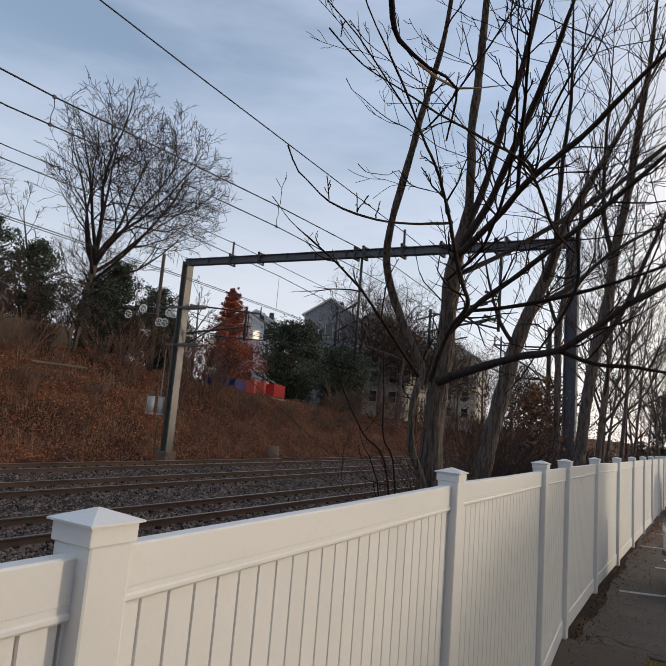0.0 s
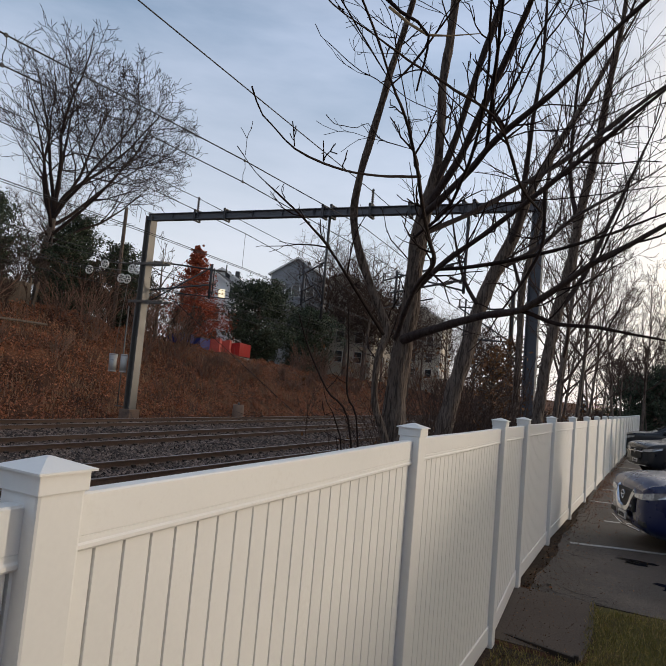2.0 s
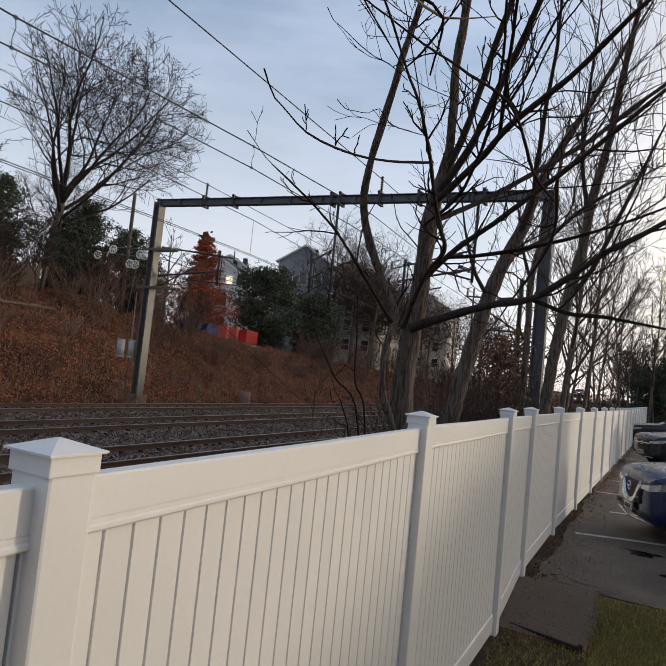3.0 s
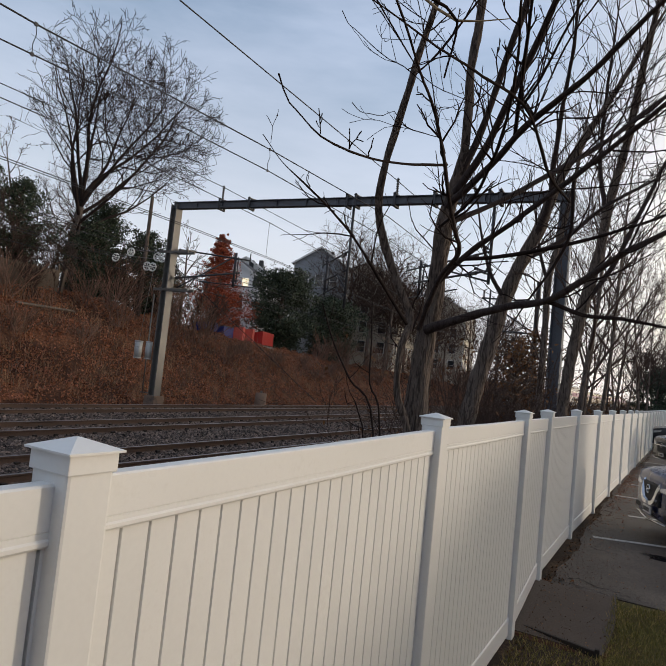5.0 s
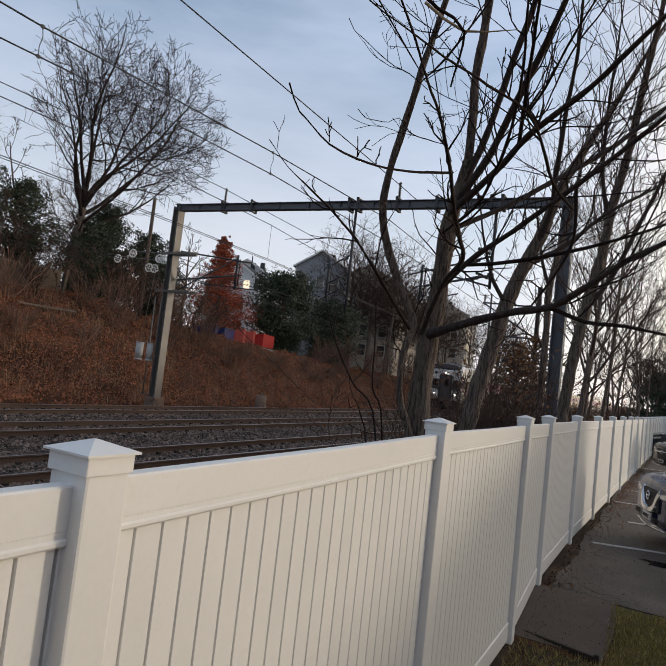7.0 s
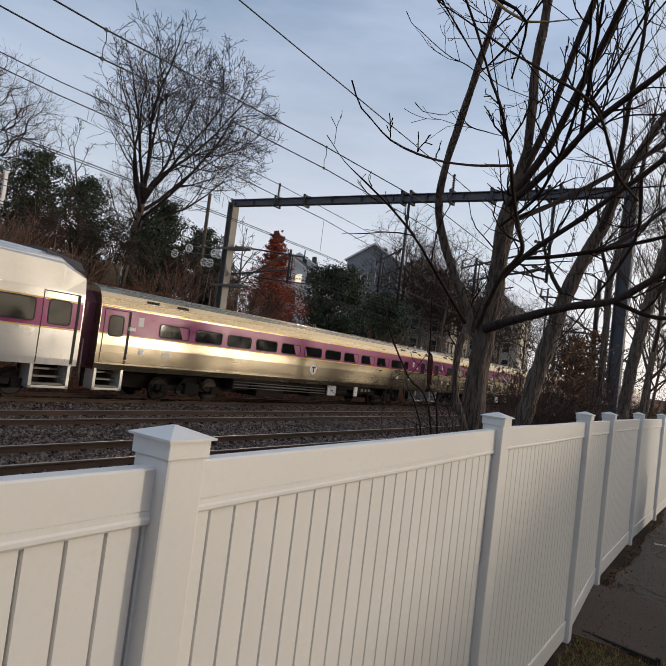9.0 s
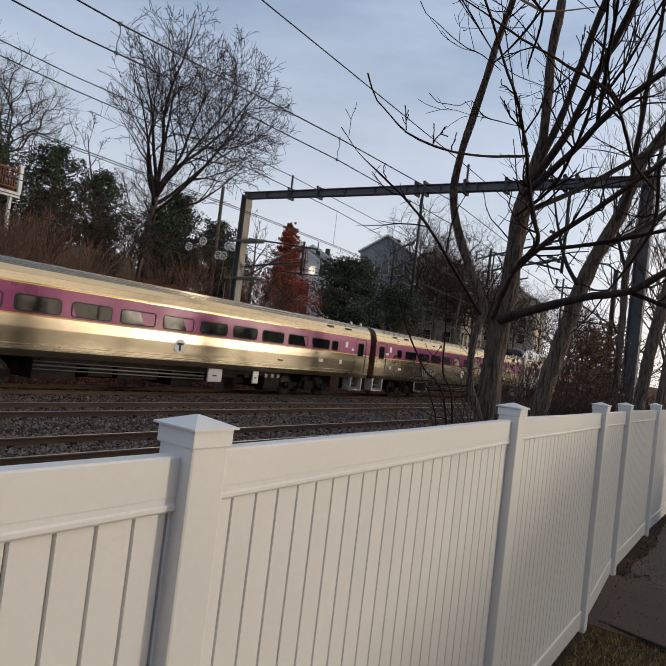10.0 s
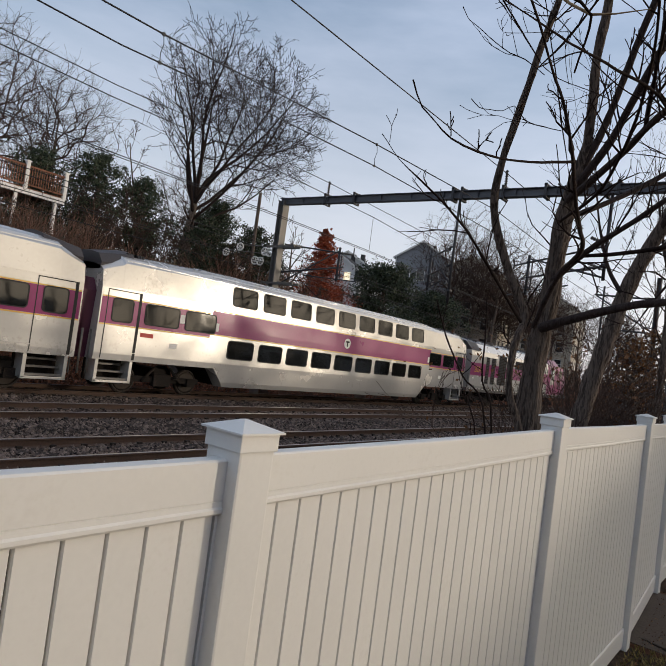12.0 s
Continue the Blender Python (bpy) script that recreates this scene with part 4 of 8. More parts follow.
# ---------------------------------------------------------------- limbs of the trees by the fence: x, y, z, radius
BIG_LIMBS_TRUNK = [(-2.09, 5.55, 1.1, 0.193), (-2.13, 5.59, 1.53, 0.181), (-2.15, 5.6, 1.98, 0.16), (-2.11, 5.6, 2.48, 0.151), (-2.06, 5.58, 2.82, 0.134), (-2.02, 5.52, 3.22, 0.122), (-1.99, 5.47, 3.46, 0.126), (-1.91, 5.4, 3.79, 0.105), (-1.81, 5.32, 4.11, 0.071), (-1.77, 5.2, 4.41, 0.063), (-1.74, 5.1, 4.87, 0.06), (-1.68, 5.03, 5.21, 0.059), (-1.62, 4.93, 5.57, 0.053), (-1.51, 4.67, 6.11, 0.036)]
BIG_LIMBS_STEM = [(-2.07, 5.45, 1.11, 0.074), (-2.14, 5.42, 1.54, 0.063), (-2.22, 5.35, 1.81, 0.057), (-2.25, 5.34, 2.04, 0.053), (-2.23, 5.34, 2.33, 0.057), (-2.21, 5.44, 2.58, 0.066), (-2.34, 5.34, 2.92, 0.07), (-2.46, 5.21, 3.28, 0.068), (-2.48, 5.05, 3.61, 0.061), (-2.4, 4.93, 3.89, 0.057), (-2.28, 4.84, 4.24, 0.057), (-2.16, 4.75, 4.53, 0.053), (-2.05, 4.65, 4.81, 0.049), (-1.9, 4.53, 5.09, 0.043), (-1.74, 4.34, 5.43, 0.032), (-1.59, 4.08, 5.81, 0.02)]
BIG_LIMBS_C = [(-1.89, 5.39, 3.84, 0.067), (-1.67, 5.3, 4.27, 0.055), (-1.53, 5.19, 4.6, 0.05), (-1.4, 5.06, 4.9, 0.052), (-1.27, 4.95, 5.15, 0.048), (-1.14, 4.79, 5.43, 0.042), (-1, 4.55, 5.78, 0.025)]
BIG_LIMBS_D = [(-1.84, 5.32, 3.78, 0.07), (-1.52, 5.09, 4.08, 0.056), (-1.26, 4.8, 4.38, 0.052), (-1.08, 4.61, 4.61, 0.047), (-0.91, 4.41, 4.8, 0.043), (-0.75, 4.19, 4.99, 0.029)]
BIG_LIMBS_E = [(-1.91, 5.33, 3.66, 0.062), (-1.41, 4.88, 3.83, 0.049), (-1.04, 4.39, 3.91, 0.043), (-0.73, 4.01, 3.92, 0.036), (-0.44, 3.6, 3.91, 0.029), (-0.2, 3.26, 3.94, 0.023), (0.01, 3.02, 3.97, 0.015)]
BIG_LIMBS_F = [(-1.92, 5.47, 3.54, 0.046), (-1.57, 5.82, 3.83, 0.044), (-1.14, 6.12, 4.19, 0.046), (-0.72, 6.37, 4.55, 0.043), (-0.31, 6.56, 4.96, 0.038), (0.14, 6.71, 5.35, 0.026)]
BIG_LIMBS_G = [(-2, 5.47, 2.96, 0.054), (-1.64, 5.22, 3.19, 0.045), (-1.22, 4.97, 3.38, 0.037), (-0.85, 4.78, 3.58, 0.037), (-0.43, 4.54, 3.81, 0.033), (-0.08, 4.26, 3.98, 0.021)]
BIG_LIMBS_H = [(-2.07, 5.5, 2.5, 0.087), (-1.65, 5.31, 2.62, 0.067), (-1.21, 5.01, 2.69, 0.055), (-0.87, 4.77, 2.71, 0.048), (-0.58, 4.49, 2.83, 0.042), (-0.34, 4.28, 2.96, 0.035), (-0.12, 4.07, 3.03, 0.031), (0.16, 3.83, 3.14, 0.017)]
BIG_LIMBS_I = [(-0.85, 4.77, 2.71, 0.031), (-0.59, 4.72, 2.61, 0.027), (-0.31, 4.65, 2.58, 0.023), (-0, 4.57, 2.52, 0.016)]
BIG_LIMBS_J = [(-2.07, 5.29, 2.49, 0.04), (-1.71, 4.73, 2.84, 0.036), (-1.35, 4.09, 2.92, 0.029), (-1.24, 3.68, 2.98, 0.024), (-1.18, 3.33, 3.09, 0.019), (-1.1, 3, 3.16, 0.017), (-1.07, 2.72, 3.3, 0.013), (-1.05, 2.45, 3.38, 0.01), (-1.05, 2.26, 3.49, 0.009), (-1.06, 2.05, 3.59, 0.007)]
BIG_LIMBS_K = [(-1.13, 4.48, 3.92, 0.028), (-1, 4, 4.04, 0.023), (-0.9, 3.65, 4.1, 0.02), (-0.8, 3.28, 4.15, 0.015), (-0.72, 2.99, 4.23, 0.011)]
BIG_LIMBS_L = [(-1.15, 2.97, 3.63, 0.009), (-1.01, 2.71, 3.77, 0.011), (-1.09, 2.53, 3.8, 0.015), (-1.2, 2.4, 3.9, 0.023), (-1.21, 2.33, 3.98, 0.025), (-1.18, 2.21, 4.14, 0.021), (-1.16, 2.07, 4.29, 0.016)]
BIG_LIMBS_M = [(-1.1, 3, 3.16, 0.014), (-1.19, 2.77, 3.09, 0.012), (-1.26, 2.52, 3.03, 0.01), (-1.29, 2.28, 2.99, 0.009), (-1.32, 2.08, 2.98, 0.007), (-1.35, 1.98, 3.02, 0.005)]
BIG_LIMBS_N = [(-2.21, 5.34, 2.53, 0.028), (-2.3, 5.05, 2.77, 0.025), (-2.36, 4.76, 2.98, 0.023), (-2.43, 4.44, 3.21, 0.018), (-2.48, 4.13, 3.34, 0.016), (-2.59, 3.9, 3.47, 0.012)]
BIG_LIMBS_O = [(-1.72, 5.31, 3.15, 0.028), (-1.41, 5.39, 3.19, 0.032), (-1, 5.27, 3.23, 0.029), (-0.69, 5.2, 3.28, 0.025), (-0.32, 5.02, 3.34, 0.02), (0, 4.9, 3.43, 0.014)]
BIG_LIMBS_P = [(-1.92, 5.18, 3.42, 0.024), (-1.49, 4.56, 3.41, 0.024), (-1.25, 4.18, 3.47, 0.021), (-1.01, 3.73, 3.66, 0.018), (-0.86, 3.34, 3.83, 0.014), (-0.79, 3.04, 3.96, 0.012)]
BIG_LIMBS_Q = [(-0.74, 4.73, 3.46, 0.017), (-0.8, 4.17, 3.5, 0.019), (-0.79, 3.37, 3.59, 0.016), (-0.91, 2.88, 3.57, 0.012), (-1.02, 2.5, 3.54, 0.009), (-1.09, 2.21, 3.53, 0.006)]
BIG_LIMBS_R = [(-1.05, 4.24, 4, 0.017), (-0.85, 3.92, 4.04, 0.016), (-0.65, 3.56, 4.14, 0.013), (-0.47, 3.29, 4.23, 0.01)]
BIG_LIMBS_S = [(-0.79, 5.15, 3.76, 0.027), (-0.79, 5.17, 3.34, 0.025), (-0.91, 5.21, 3.07, 0.021), (-1.07, 5.13, 2.77, 0.015)]
BIG_LIMBS_T = [(-1.96, 4.48, 4.55, 0.013), (-2.09, 4.3, 4.77, 0.012), (-2.21, 4.12, 4.97, 0.011), (-2.35, 3.92, 5.2, 0.01), (-2.47, 3.76, 5.35, 0.009), (-2.6, 3.58, 5.52, 0.008)]
BIG_LIMBS_U = [(-2.02, 4.31, 4.66, 0.006), (-2.17, 4.12, 4.88, 0.006), (-2.31, 3.95, 5.07, 0.005), (-2.44, 3.78, 5.26, 0.004), (-2.55, 3.63, 5.39, 0.004)]
BIG_LIMBS_V = [(-1.97, 4.6, 4.51, 0.009), (-2.1, 4.48, 4.61, 0.008), (-2.2, 4.39, 4.64, 0.007), (-2.3, 4.3, 4.71, 0.006), (-2.38, 4.21, 4.78, 0.005), (-2.43, 4.15, 4.82, 0.004)]
BIG_LIMBS_W = [(-1.8, 4.66, 4.04, 0.009), (-1.91, 4.55, 4.05, 0.008), (-2.02, 4.43, 4.07, 0.007), (-2.08, 4.33, 4.16, 0.006), (-2.14, 4.26, 4.1, 0.005), (-2.21, 4.17, 4.09, 0.004)]
BIG_LIMBS_X = [(-1.66, 4.58, 3.61, 0.011), (-1.7, 4.35, 4.01, 0.01), (-1.71, 4.16, 4.28, 0.008), (-1.72, 3.97, 4.51, 0.007), (-1.72, 3.8, 4.69, 0.006), (-1.74, 3.64, 4.73, 0.004)]
BIG_LIMBS_Y = [(-1.99, 4.47, 4.51, 0.017), (-1.8, 4.46, 4.67, 0.016), (-1.62, 4.44, 4.88, 0.015), (-1.4, 4.43, 5.16, 0.013), (-1.18, 4.41, 5.46, 0.012), (-1.09, 4.35, 5.58, 0.011)]
BIG_LIMBS_Z = [(-1.08, 4.85, 4.11, 0.011), (-1.2, 4.69, 4.19, 0.01), (-1.34, 4.53, 4.26, 0.009), (-1.47, 4.37, 4.36, 0.008), (-1.6, 4.2, 4.52, 0.007), (-1.73, 4.03, 4.65, 0.006), (-1.87, 3.86, 4.72, 0.006), (-1.99, 3.71, 4.81, 0.005)]
BIG_LIMBS_AA = [(-1.19, 4.68, 4.03, 0.015), (-1.15, 4.58, 4.2, 0.014), (-1.1, 4.47, 4.46, 0.012), (-1.07, 4.33, 4.8, 0.011), (-1.14, 4.16, 5.07, 0.01), (-1.1, 4.05, 5.29, 0.009)]
BIG_LIMBS_AB = [(-1.08, 4.73, 4.09, 0.015), (-0.84, 4.59, 4.63, 0.013), (-0.59, 4.49, 4.95, 0.01), (-0.46, 4.32, 5.25, 0.008)]
BIG_LIMBS_AC = [(-1.03, 4.64, 4.09, 0.011), (-0.77, 4.62, 4.26, 0.009), (-0.46, 4.65, 4.23, 0.008), (-0.13, 4.67, 4.34, 0.006)]
BIG_LIMBS_AD = [(-1.12, 4.72, 4.03, 0.011), (-0.89, 4.72, 4.11, 0.01), (-0.59, 4.78, 4.12, 0.008), (-0.33, 4.81, 4.2, 0.007), (-0.1, 4.81, 4.3, 0.006)]
BIG_LIMBS_AE = [(-1.29, 4.82, 3.5, 0.013), (-0.94, 4.86, 3.59, 0.011), (-0.57, 4.92, 3.62, 0.009), (-0.13, 5.01, 3.68, 0.007)]
BIG_LIMBS_AF = [(-1.3, 4.65, 3.8, 0.007), (-1.1, 4.66, 3.76, 0.006), (-0.87, 4.69, 3.69, 0.005), (-0.72, 4.66, 3.69, 0.004)]
BIG_LIMBS_AI = [(-1.22, 4.42, 4.73, 0.006), (-1.33, 4.27, 4.79, 0.005), (-1.45, 4.11, 4.84, 0.004), (-1.54, 3.97, 4.85, 0.003)]
BIG_LIMBS_AJ = [(-1.18, 4.68, 4.06, 0.007), (-1.3, 4.56, 4.09, 0.006), (-1.42, 4.44, 4.16, 0.005), (-1.57, 4.3, 4.2, 0.004)]
BIG_LIMBS_AK = [(-0.88, 4.37, 4.85, 0.006), (-1.06, 4.18, 4.85, 0.005), (-1.15, 4.04, 4.92, 0.004), (-1.21, 3.9, 5.09, 0.003)]
BIG_LIMBS_AL = [(-0.8, 4.43, 4.81, 0.007), (-0.54, 4.48, 4.93, 0.006), (-0.31, 4.53, 4.96, 0.006), (-0.1, 4.58, 4.98, 0.005)]
BIG_LIMBS_AM = [(-1.02, 4.11, 5.18, 0.009), (-0.77, 4.24, 5.05, 0.008), (-0.52, 4.36, 4.91, 0.007), (-0.47, 4.39, 4.66, 0.006), (-0.31, 4.5, 4.29, 0.006), (-0.25, 4.54, 3.98, 0.005)]
BIG_LIMBS = [BIG_LIMBS_TRUNK, BIG_LIMBS_STEM, BIG_LIMBS_C, BIG_LIMBS_D, BIG_LIMBS_E, BIG_LIMBS_F, BIG_LIMBS_G, BIG_LIMBS_H, BIG_LIMBS_I, BIG_LIMBS_J, BIG_LIMBS_K, BIG_LIMBS_L, BIG_LIMBS_M, BIG_LIMBS_N, BIG_LIMBS_O, BIG_LIMBS_P, BIG_LIMBS_Q, BIG_LIMBS_R, BIG_LIMBS_S,
             BIG_LIMBS_T, BIG_LIMBS_U, BIG_LIMBS_V, BIG_LIMBS_W, BIG_LIMBS_X, BIG_LIMBS_Y, BIG_LIMBS_Z, BIG_LIMBS_AA, BIG_LIMBS_AB, BIG_LIMBS_AC, BIG_LIMBS_AD, BIG_LIMBS_AE, BIG_LIMBS_AF, BIG_LIMBS_AI, BIG_LIMBS_AJ, BIG_LIMBS_AK, BIG_LIMBS_AL, BIG_LIMBS_AM]
LEANING_LIMBS_TRUNK = [(-2.85, 9.5, 0.77, 0.231), (-2.82, 9.57, 1.31, 0.217), (-2.7, 9.63, 2.06, 0.203), (-2.52, 9.64, 2.82, 0.192), (-2.37, 9.61, 3.43, 0.175), (-2.1, 9.55, 4.1, 0.157), (-1.88, 9.49, 4.54, 0.14), (-1.66, 9.35, 5.15, 0.112), (-1.33, 9.2, 5.7, 0.087), (-0.9, 8.98, 6.3, 0.059), (-0.51, 8.72, 6.88, 0.035)]
LEANING_LIMBS_B = [(-1.94, 9.5, 4.45, 0.091), (-1.74, 9.22, 4.85, 0.075), (-1.65, 8.86, 5.3, 0.067), (-1.52, 8.42, 5.9, 0.053), (-1.35, 7.91, 6.5, 0.039), (-1.25, 7.36, 7.03, 0.025)]
LEANING_LIMBS_C = [(-2.37, 9.61, 3.43, 0.07), (-2.55, 9.3, 3.78, 0.048), (-2.65, 9.05, 4.26, 0.034), (-2.69, 8.81, 4.72, 0.02)]
LEANING_LIMBS_D = [(-2.17, 9.55, 4.03, 0.077), (-1.63, 9.88, 4.43, 0.065), (-1.08, 10.11, 5.01, 0.052), (-0.48, 10.43, 5.48, 0.035)]
LEANING_LIMBS = [LEANING_LIMBS_TRUNK, LEANING_LIMBS_B, LEANING_LIMBS_C, LEANING_LIMBS_D]
TALL_LIMBS_TRUNK = [(-2.04, 13.81, 0.91, 0.206), (-2.02, 13.85, 1.54, 0.196), (-1.92, 13.85, 2.73, 0.181), (-1.74, 13.76, 3.91, 0.171), (-1.47, 13.56, 5.14, 0.152), (-1.33, 13.33, 6.06, 0.137), (-1.08, 12.98, 7.14, 0.118), (-0.84, 12.43, 8.39, 0.093), (-0.64, 11.93, 9.3, 0.064), (-0.51, 11.4, 10.11, 0.039)]
TALL_LIMBS_B = [(-1.74, 13.76, 3.91, 0.098), (-1.22, 13.66, 4.8, 0.088), (-0.8, 13.45, 5.8, 0.073), (-0.34, 13.13, 6.86, 0.049)]
TALL_LIMBS_C = [(-1.38, 13.4, 5.81, 0.088), (-1.53, 13.07, 6.78, 0.073), (-1.48, 12.68, 7.76, 0.059), (-1.36, 12.18, 8.77, 0.039)]
TALL_LIMBS = [TALL_LIMBS_TRUNK, TALL_LIMBS_B, TALL_LIMBS_C]
SLIM_LIMBS_TRUNK = [(-2.84, 15.72, 1.1, 0.134), (-2.83, 15.75, 2.25, 0.129), (-2.8, 15.66, 3.72, 0.123), (-2.79, 15.51, 4.76, 0.123), (-2.57, 15.34, 5.78, 0.101), (-2.32, 15.07, 6.84, 0.078), (-2.12, 14.71, 7.92, 0.05)]
SLIM_LIMBS_B = [(-2.79, 15.51, 4.76, 0.078), (-2.99, 15.35, 5.36, 0.067), (-3.11, 15.13, 6.16, 0.045)]
SLIM_LIMBS = [SLIM_LIMBS_TRUNK, SLIM_LIMBS_B]


# ---------------------------------------------------------------- trees by the fence
def limbed_tree(name, label, limbs, seed, twigs, twig_len, trunk_mat=BARK, broken=None, group="trees behind the fence"):
    """A bare tree whose main limbs run through given places; finer growth is thrown off them."""
    rng = np.random.default_rng(seed)
    base = limbs[0][0]
    t = thing(name, Matrix.Translation((base[0], base[1], float(lie(base[0], base[1])))), label, "tree", group)
    inv = np.array((base[0], base[1], float(lie(base[0], base[1]))))
    fine = Wood()
    for k, limb in enumerate(limbs):
        pts = [tuple(np.array(q[:3]) - inv) + (q[3],) for q in limb]
        if k == 0 or (k == 1 and limb[0][2] < 1.6):
            foot = pts[0]
            pts = [(foot[0], foot[1], -0.15, foot[3] * 1.45), (foot[0], foot[1], 0.25, foot[3] * 1.15)] + ([pts[0]] if foot[2] > 0.6 else []) + pts[1:]
        # every limb runs out into a thin tip; those placed to fit the camera's view start narrow, hiding loose ends
        e, d = np.array(pts[-1]), np.array(pts[-1]) - np.array(pts[-2])
        pts.append(tuple(e[:3] + d[:3] * 0.8) + (e[3] * 0.45,))
        pts.append(tuple(e[:3] + d[:3] * 1.5 + np.array((0, 0, 0.06))) + (0.006,))
        if k > 18:
            pts[0] = pts[0][:3] + (pts[0][3] * 0.45,)
        w = Wood()
        p = smooth_path(pts, 0.07)
        jit = 1 + 0.05 * np.sin(np.arange(len(p)) * 0.9 + k) + rng.normal(0, 0.025, len(p))
        off = np.cumsum(rng.normal(0, 0.0015, (len(p), 3)), 0)
        big = p[:, 3].max()
        w.stem(p[:, :3] + off, np.maximum(p[:, 3] * (0.63 if k == 0 else 0.57), 0.003) * jit, (64 if k == 0 else 40) if big > 0.07 and (k == 0 or limb[0][2] < 1.6) else 12 if big > 0.1 else 9 if big > 0.03 else 6, 0.09 if big > 0.07 and (k == 0 or limb[0][2] < 1.6) else 0.0)
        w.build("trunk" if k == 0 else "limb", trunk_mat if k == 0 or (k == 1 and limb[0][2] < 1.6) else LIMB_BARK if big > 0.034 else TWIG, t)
        if k == broken:
            continue
        ln = np.linalg.norm(np.diff(p[:, :3], axis=0), axis=1).sum()
        low = 0.45 if k == 0 else 0.2
        for _ in range(int(twigs * ln * (0.5 if k < 2 else 1.0))):
            f = rng.uniform(low, 1.0)
            i = min(len(p) - 2, int(f * (len(p) - 1)))
            if p[i, 2] < 2.2 - inv[2]:
                continue
            d = p[i + 1, :3] - p[i, :3]
            d /= np.linalg.norm(d)
            s = np.cross(d, rng.normal(0, 1, 3))
            s /= np.linalg.norm(s) + 1e-9
            branch(fine, rng, p[i, :3], d * 0.7 + s * rng.uniform(0.5, 1.0) + np.array((0, 0, 0.25)), twig_len * rng.uniform(0.35, 1.3) * min(1.0, max(0.10, (p[i, 1] + inv[1] - 1.6) / 4.5)), min(0.008, p[i, 3] * 0.4), 1, 5,
                   wander=0.2, lift=0.12, kids=3, tip=0.45, spread=0.8, shrink=0.42, least=0.0024)
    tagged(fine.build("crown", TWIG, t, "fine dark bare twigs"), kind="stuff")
    return t


def build_near_trees():
    limbed_tree("bare_tree", "large bare deciduous tree with grey bark leaning over the fence", BIG_LIMBS, 3, 3.6, 0.75, broken=BIG_LIMBS.index(BIG_LIMBS_L))
    limbed_tree("bare_tree", "bare leaning tree with dark bark behind the fence", LEANING_LIMBS, 4, 6.5, 1.4)
    limbed_tree("bare_tree", "tall bare tree with dark bark behind the fence", TALL_LIMBS, 5, 7.0, 1.7)
    limbed_tree("bare_tree", "slim bare tree behind the fence", SLIM_LIMBS, 6, 8.0, 1.3)
    # pale broken end on one bough
    a = BIG_LIMBS_L[1]
    w = Wood()
    w.stem([(a[0] + 0.24, a[1] + 0.1, a[2] + 0.02), (a[0] + 0.1, a[1] + 0.04, a[2] + 0.0), (a[0], a[1], a[2]), (a[0] - 0.10, a[1] - 0.02, a[2] + 0.07), (a[0] - 0.2, a[1] - 0.05, a[2] + 0.16)], (0.002, 0.004, 0.007, 0.007, 0.008), 7)
    tagged(w.build("broken_bough", PALE_WOOD), "broken bough end with pale bare wood", "branch")
    # saplings in front of the trunk
    for k, pts in enumerate(([(-1.98, 4.53, -0.3, 0.018), (-2.08, 4.53, 1.57, 0.017), (-2.25, 4.35, 1.97, 0.015), (-2.39, 4.27, 2.26, 0.014), (-2.43, 4.11, 2.54, 0.008)],
                             [(-2.03, 4.73, -0.3, 0.018), (-2.11, 4.73, 1.56, 0.016), (-2.23, 4.7, 1.94, 0.016), (-2.2, 4.59, 2.3, 0.014), (-2.17, 4.46, 2.64, 0.008)],
                             [(-2.0, 4.63, -0.3, 0.015), (-2.16, 4.49, 1.6, 0.012), (-2.29, 4.44, 1.76, 0.01), (-2.32, 4.43, 1.87, 0.006)])):
        w = Wood()
        p = smooth_path(pts, 0.08)
        w.stem(p[:, :3], p[:, 3] * 0.5, 7)
        rng = np.random.default_rng(k)
        for i in range(len(p) // 2, len(p), 5):
            branch(w, rng, p[i, :3], rng.normal(0, 0.6, 3) + np.array((0, 0, 0.8)), 0.25, 0.004, 0, 4)
        tagged(w.build("sapling", TWIG), "thin bare sapling behind the fence", "sapling", "saplings behind the fence")


